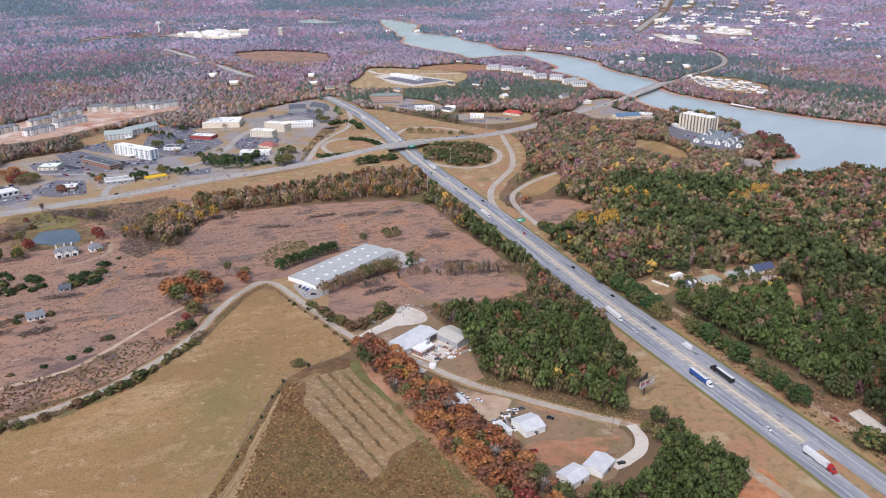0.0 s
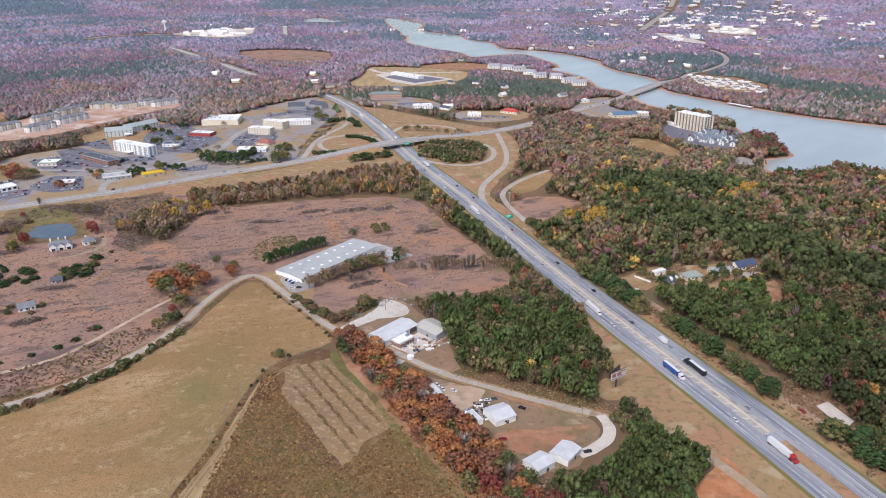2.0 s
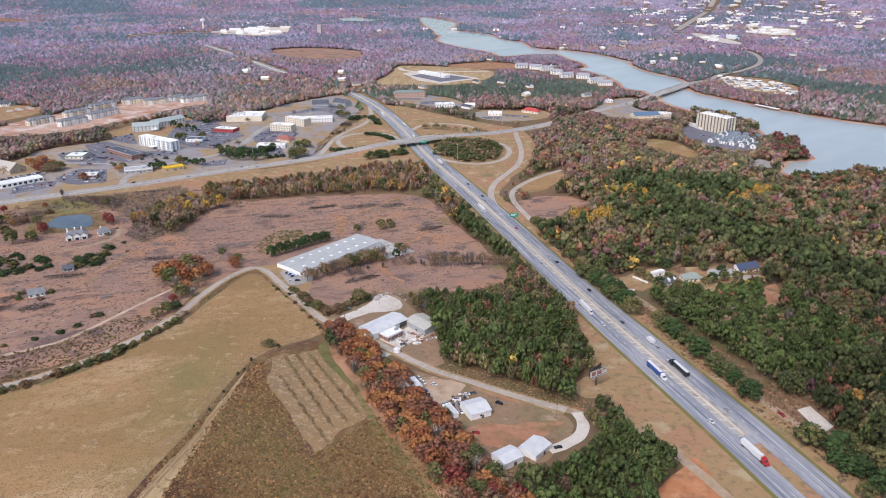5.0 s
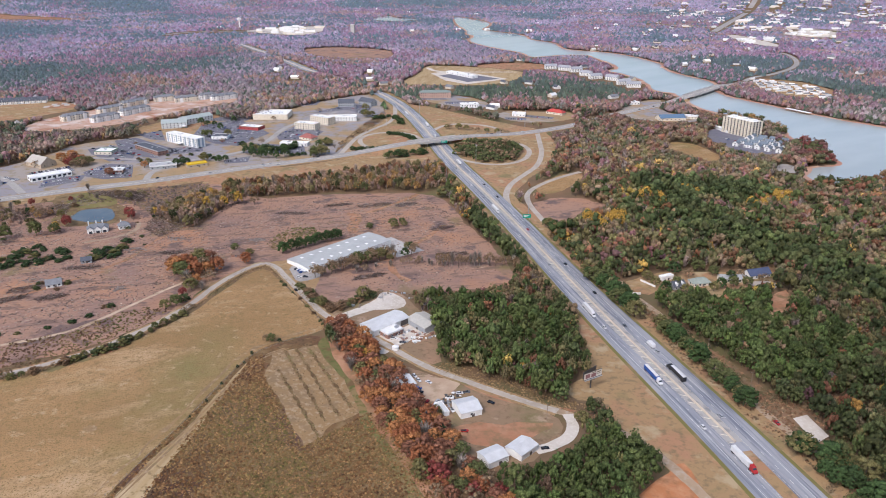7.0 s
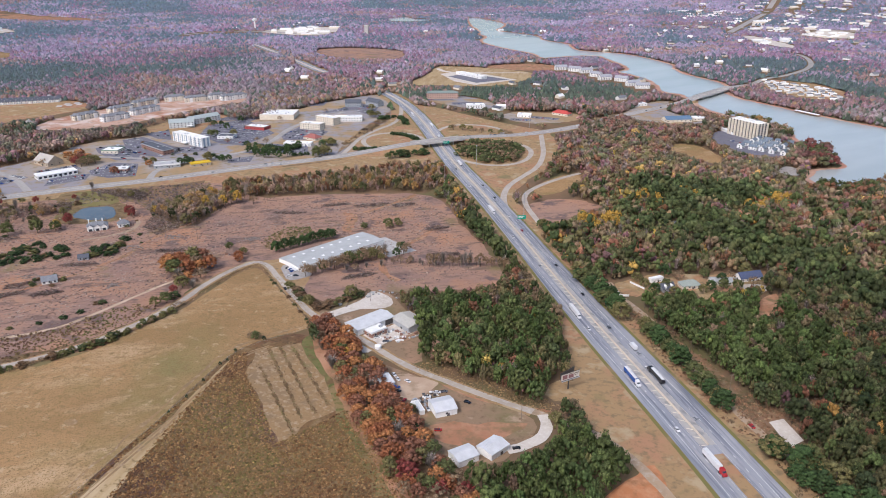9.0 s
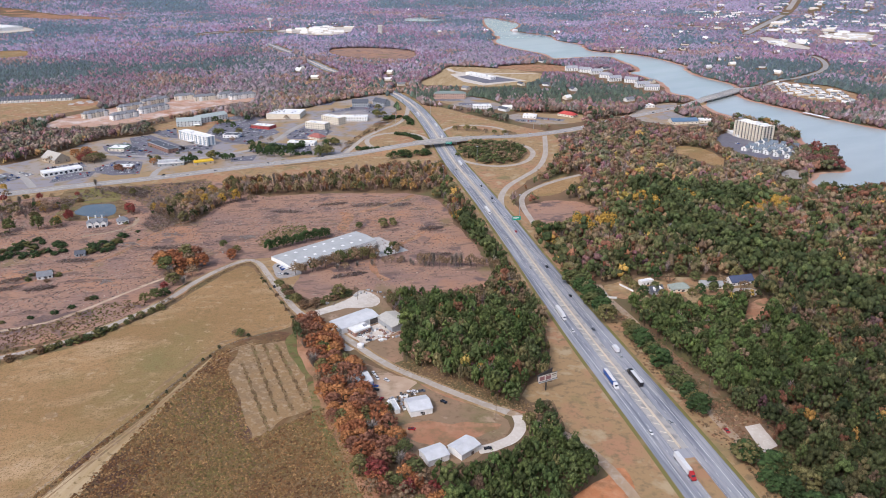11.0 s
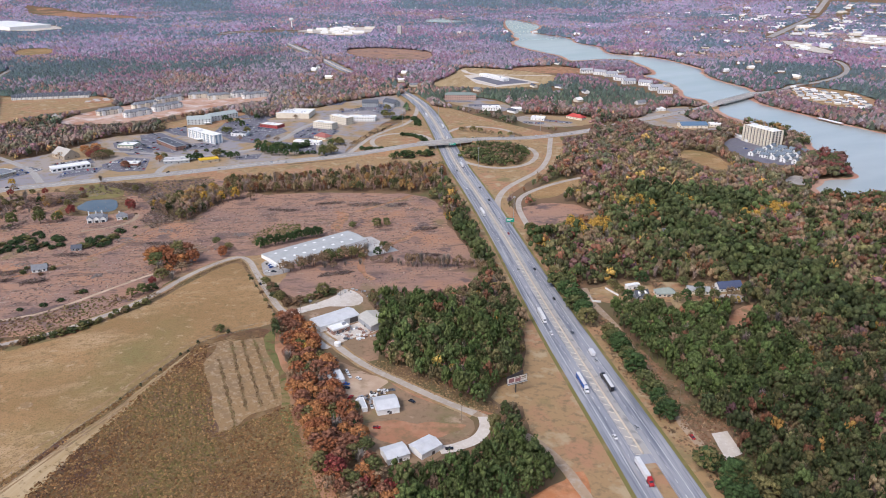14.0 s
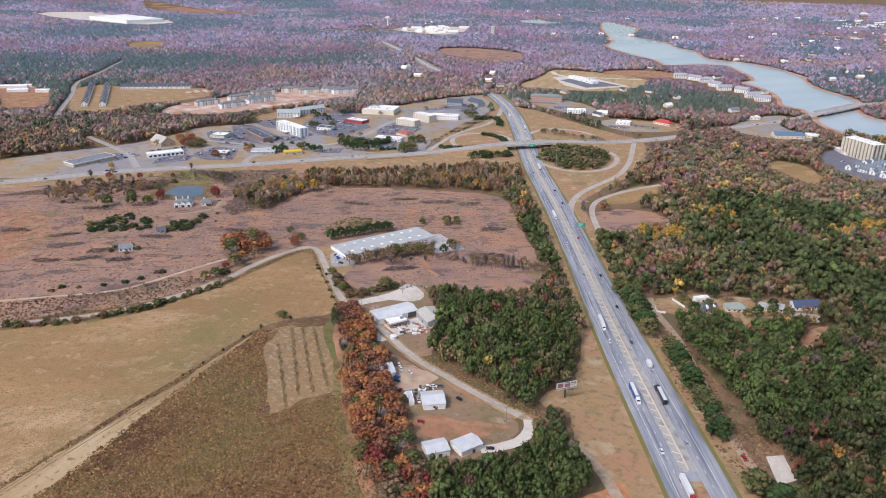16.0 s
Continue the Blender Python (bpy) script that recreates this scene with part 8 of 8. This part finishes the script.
def scrap(name, label, ring, count, seed, colours):
    """Odd boxes, drums and sheets of scrap lying about."""
    r = random.Random(seed)
    ring = np.array(ring, float)
    lo, hi = ring.min(0), ring.max(0)
    for mat in colours:
        g = Geo()
        k = 0
        while k < count:
            x, y = r.uniform(lo[0], hi[0]), r.uniform(lo[1], hi[1])
            k += 1
            if inside(np.array([[x, y]]), ring)[0]:
                a, b, c = r.uniform(0.3, 1.5), r.uniform(0.3, 1.0), r.uniform(0.3, 1.3)
                g.box(-a, a, -b, b, 0, c, pose(x, y, float(gz(x, y)) + 0.25, 0, 0, r.uniform(0, 180)))
        if g.v:
            tagged(part(name, g.mesh(name, mat), kind="stuff"), label, "scrap")


scrap("scrap_heap", "scattered pale and rusty scrap round the workshop", [(-60, 446), (-48, 456), (-30, 456), (-18, 468), (-14, 452), (-34, 434), (-44, 436)], 60, 3, (WHITEWALL, STEEL, BRICK))
scrap("scrap_heap", "row of pale scrap along the gravel turning area", [(-95, 480), (-78, 496), (-70, 522), (-52, 520), (-30, 500), (-34, 496), (-56, 514), (-66, 512), (-74, 492), (-92, 476)], 60, 4, (CONCRETE, STEEL, TIMBER))
scrap("scrap_heap", "clutter of parts beside the garage", [(-6, 352), (2, 348), (14, 366), (20, 376), (10, 380), (0, 368)], 40, 5, (WHITEWALL, DARKSTEEL, STEEL))

# ---- car parks of the commercial strip ----
def car_park(x, y, l, w, yaw, fill=0.5, label="dark asphalt car park with marked bays"):
    m = pose(x, y, 0, 0, 0, yaw)
    ring = [tuple((m @ Vector((a * l / 2, b * w / 2, 0)))[:2]) for a, b in ((-1, -1), (1, -1), (1, 1), (-1, 1))]
    ob = patch("car_park", ring, LOT, 0.2, label, "car park", rough=0.8, clear=False, smooth=0)
    bars = Geo()
    for b in np.arange(-w / 2 + 4, w / 2 - 3, 17):
        for a in np.arange(-l / 2 + 2, l / 2 - 2, 2.8):
            bars.box(a - 0.07, a + 0.07, b - 2.5, b + 2.5, 0.26, 0.28, m)
            if rt.random() < fill * 1.15 and len(bars.v) < 6000:
                q = m @ Vector((a + 1.4, b, 0))
                vehicle(rt.choice(("car", "car", "pickup")), rt.choice(("white", "white", "silver", "black", "grey", "red", "blue", "silver")), q.x, q.y, yaw + rt.choice((90, -90)), float(gz(q.x, q.y)) + 0.25, "parked cars")
    part("bay_lines", bars.mesh("bay_lines", PAINT_W), ob, kind="stuff")


def lot(ring, yaw, fill):
    """A car park of any outline, with rows of bays and cars where they fit."""
    ob = patch("car_park", ring, LOT, 0.2, "dark asphalt car park with rows of cars", "car park", rough=0.8, clear=False, smooth=0)
    edge = np.array(ring, float)
    c = edge.mean(0)
    m = pose(*c, 0, 0, 0, yaw)
    reach = float(np.hypot(*(edge - c).T).max())
    bars = Geo()
    blocks = [(np.array(o.location[:2]), max(8.0, 0.36 * max(o.get("span", (20, 20))))) for o in BLOCKS]
    for b in np.arange(-reach, reach, 12.5):
        for a in np.arange(-reach, reach, 2.8):
            q = m @ Vector((a, b, 0))
            e = m @ Vector((a, b + 3.2, 0))
            d = m @ Vector((a, b - 3.2, 0))
            if not inside(np.array([q[:2], d[:2], e[:2]]), edge).all() or any(np.hypot(*(np.array(q[:2]) - p)) < w for p, w in blocks):
                continue
            z = float(gz(q.x, q.y))
            bars.box(a - 1.46, a - 1.34, b - 2.5, b + 2.5, z + 0.26, z + 0.28, m)
            if rt.random() < fill and noise.noise(Vector((q.x * 0.05, q.y * 0.05, 2))) > -0.25:
                vehicle(rt.choice(("car", "car", "pickup")), rt.choice(("white", "white", "silver", "black", "grey", "white", "blue", "silver", "black", "grey", "silver", "red")), q.x, q.y, yaw + rt.choice((90, -90)), z + 0.25, "parked cars")
    if bars.v:
        part("bay_lines", bars.mesh("bay_lines", PAINT_W), ob, kind="stuff")


for ring, yaw, fill in (
    ([(-637, 918), (-614, 947), (-551, 904), (-536, 873), (-564, 862), (-614, 894)], -34, 0.3),
    ([(-630, 974), (-610, 999), (-500, 938), (-511, 891), (-572, 903)], -30, 0.2),
    ([(-563, 806), (-560, 850), (-521, 853), (-487, 798), (-517, 782), (-548, 789)], 20, 0.4),
    ([(-572, 732), (-593, 772), (-552, 795), (-540, 769)], 54, 0.6),
    ([(-622, 1019), (-598, 1053), (-555, 990), (-582, 994)], -40, 0.2),
    ([(-537, 941), (-482, 970), (-465, 940), (-509, 908)], -25, 0.35),
    ([(-555, 1103), (-518, 1164), (-419, 1071), (-430, 980), (-470, 987), (-530, 1026)], -8, 0.28),
    ([(-572, 1138), (-538, 1213), (-497, 1188), (-499, 1153)], 12, 0.05),
    ([(-402, 1058), (-398, 1136), (-338, 1100), (-338, 1041), (-386, 1030)], -9, 0.35),
    ([(-409, 939), (-415, 1001), (-334, 1001), (-314, 958)], 6, 0.5),
    ([(-409, 1242), (-366, 1350), (-322, 1321), (-313, 1240), (-359, 1281)], 15, 0.45),
    ([(-478, 1298), (-476, 1353), (-440, 1379), (-430, 1312)], 12, 0.05),
    ([(-413, 901), (-385, 929), (-375, 896), (-402, 883)], 30, 0.5)):
    lot(ring, yaw, fill)
for a in ((-640, 735, 60, 30, 78, 0.4), (-655, 730, 50, 24, 78, 0.4), (-605, 800, 50, 26, 54, 0.7), (-5, 1285, 50, 18, -10, 0.4), (-45, 1262, 36, 18, 2, 0.4), (-165, 1395, 60, 24, 18, 0.4), (-230, 1420, 60, 16, 14, 0.4), (310, 1165, 40, 24, -50, 0.4), (235, 1340, 50, 18, 20, 0.3)):
    car_park(*a)

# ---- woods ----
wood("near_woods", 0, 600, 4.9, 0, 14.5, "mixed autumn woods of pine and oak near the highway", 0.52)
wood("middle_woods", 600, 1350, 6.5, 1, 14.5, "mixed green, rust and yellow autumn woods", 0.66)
wood("far_woods", 1350, 2500, 7.0, 2, 10.5, "rust autumn woods round the lake, tinted with mauve haze", 1.05)
wood("distant_woods", 2500, 4620, 11, 3, 10, "distant autumn woods up to the skyline, haze painted into their colour", 1.7)
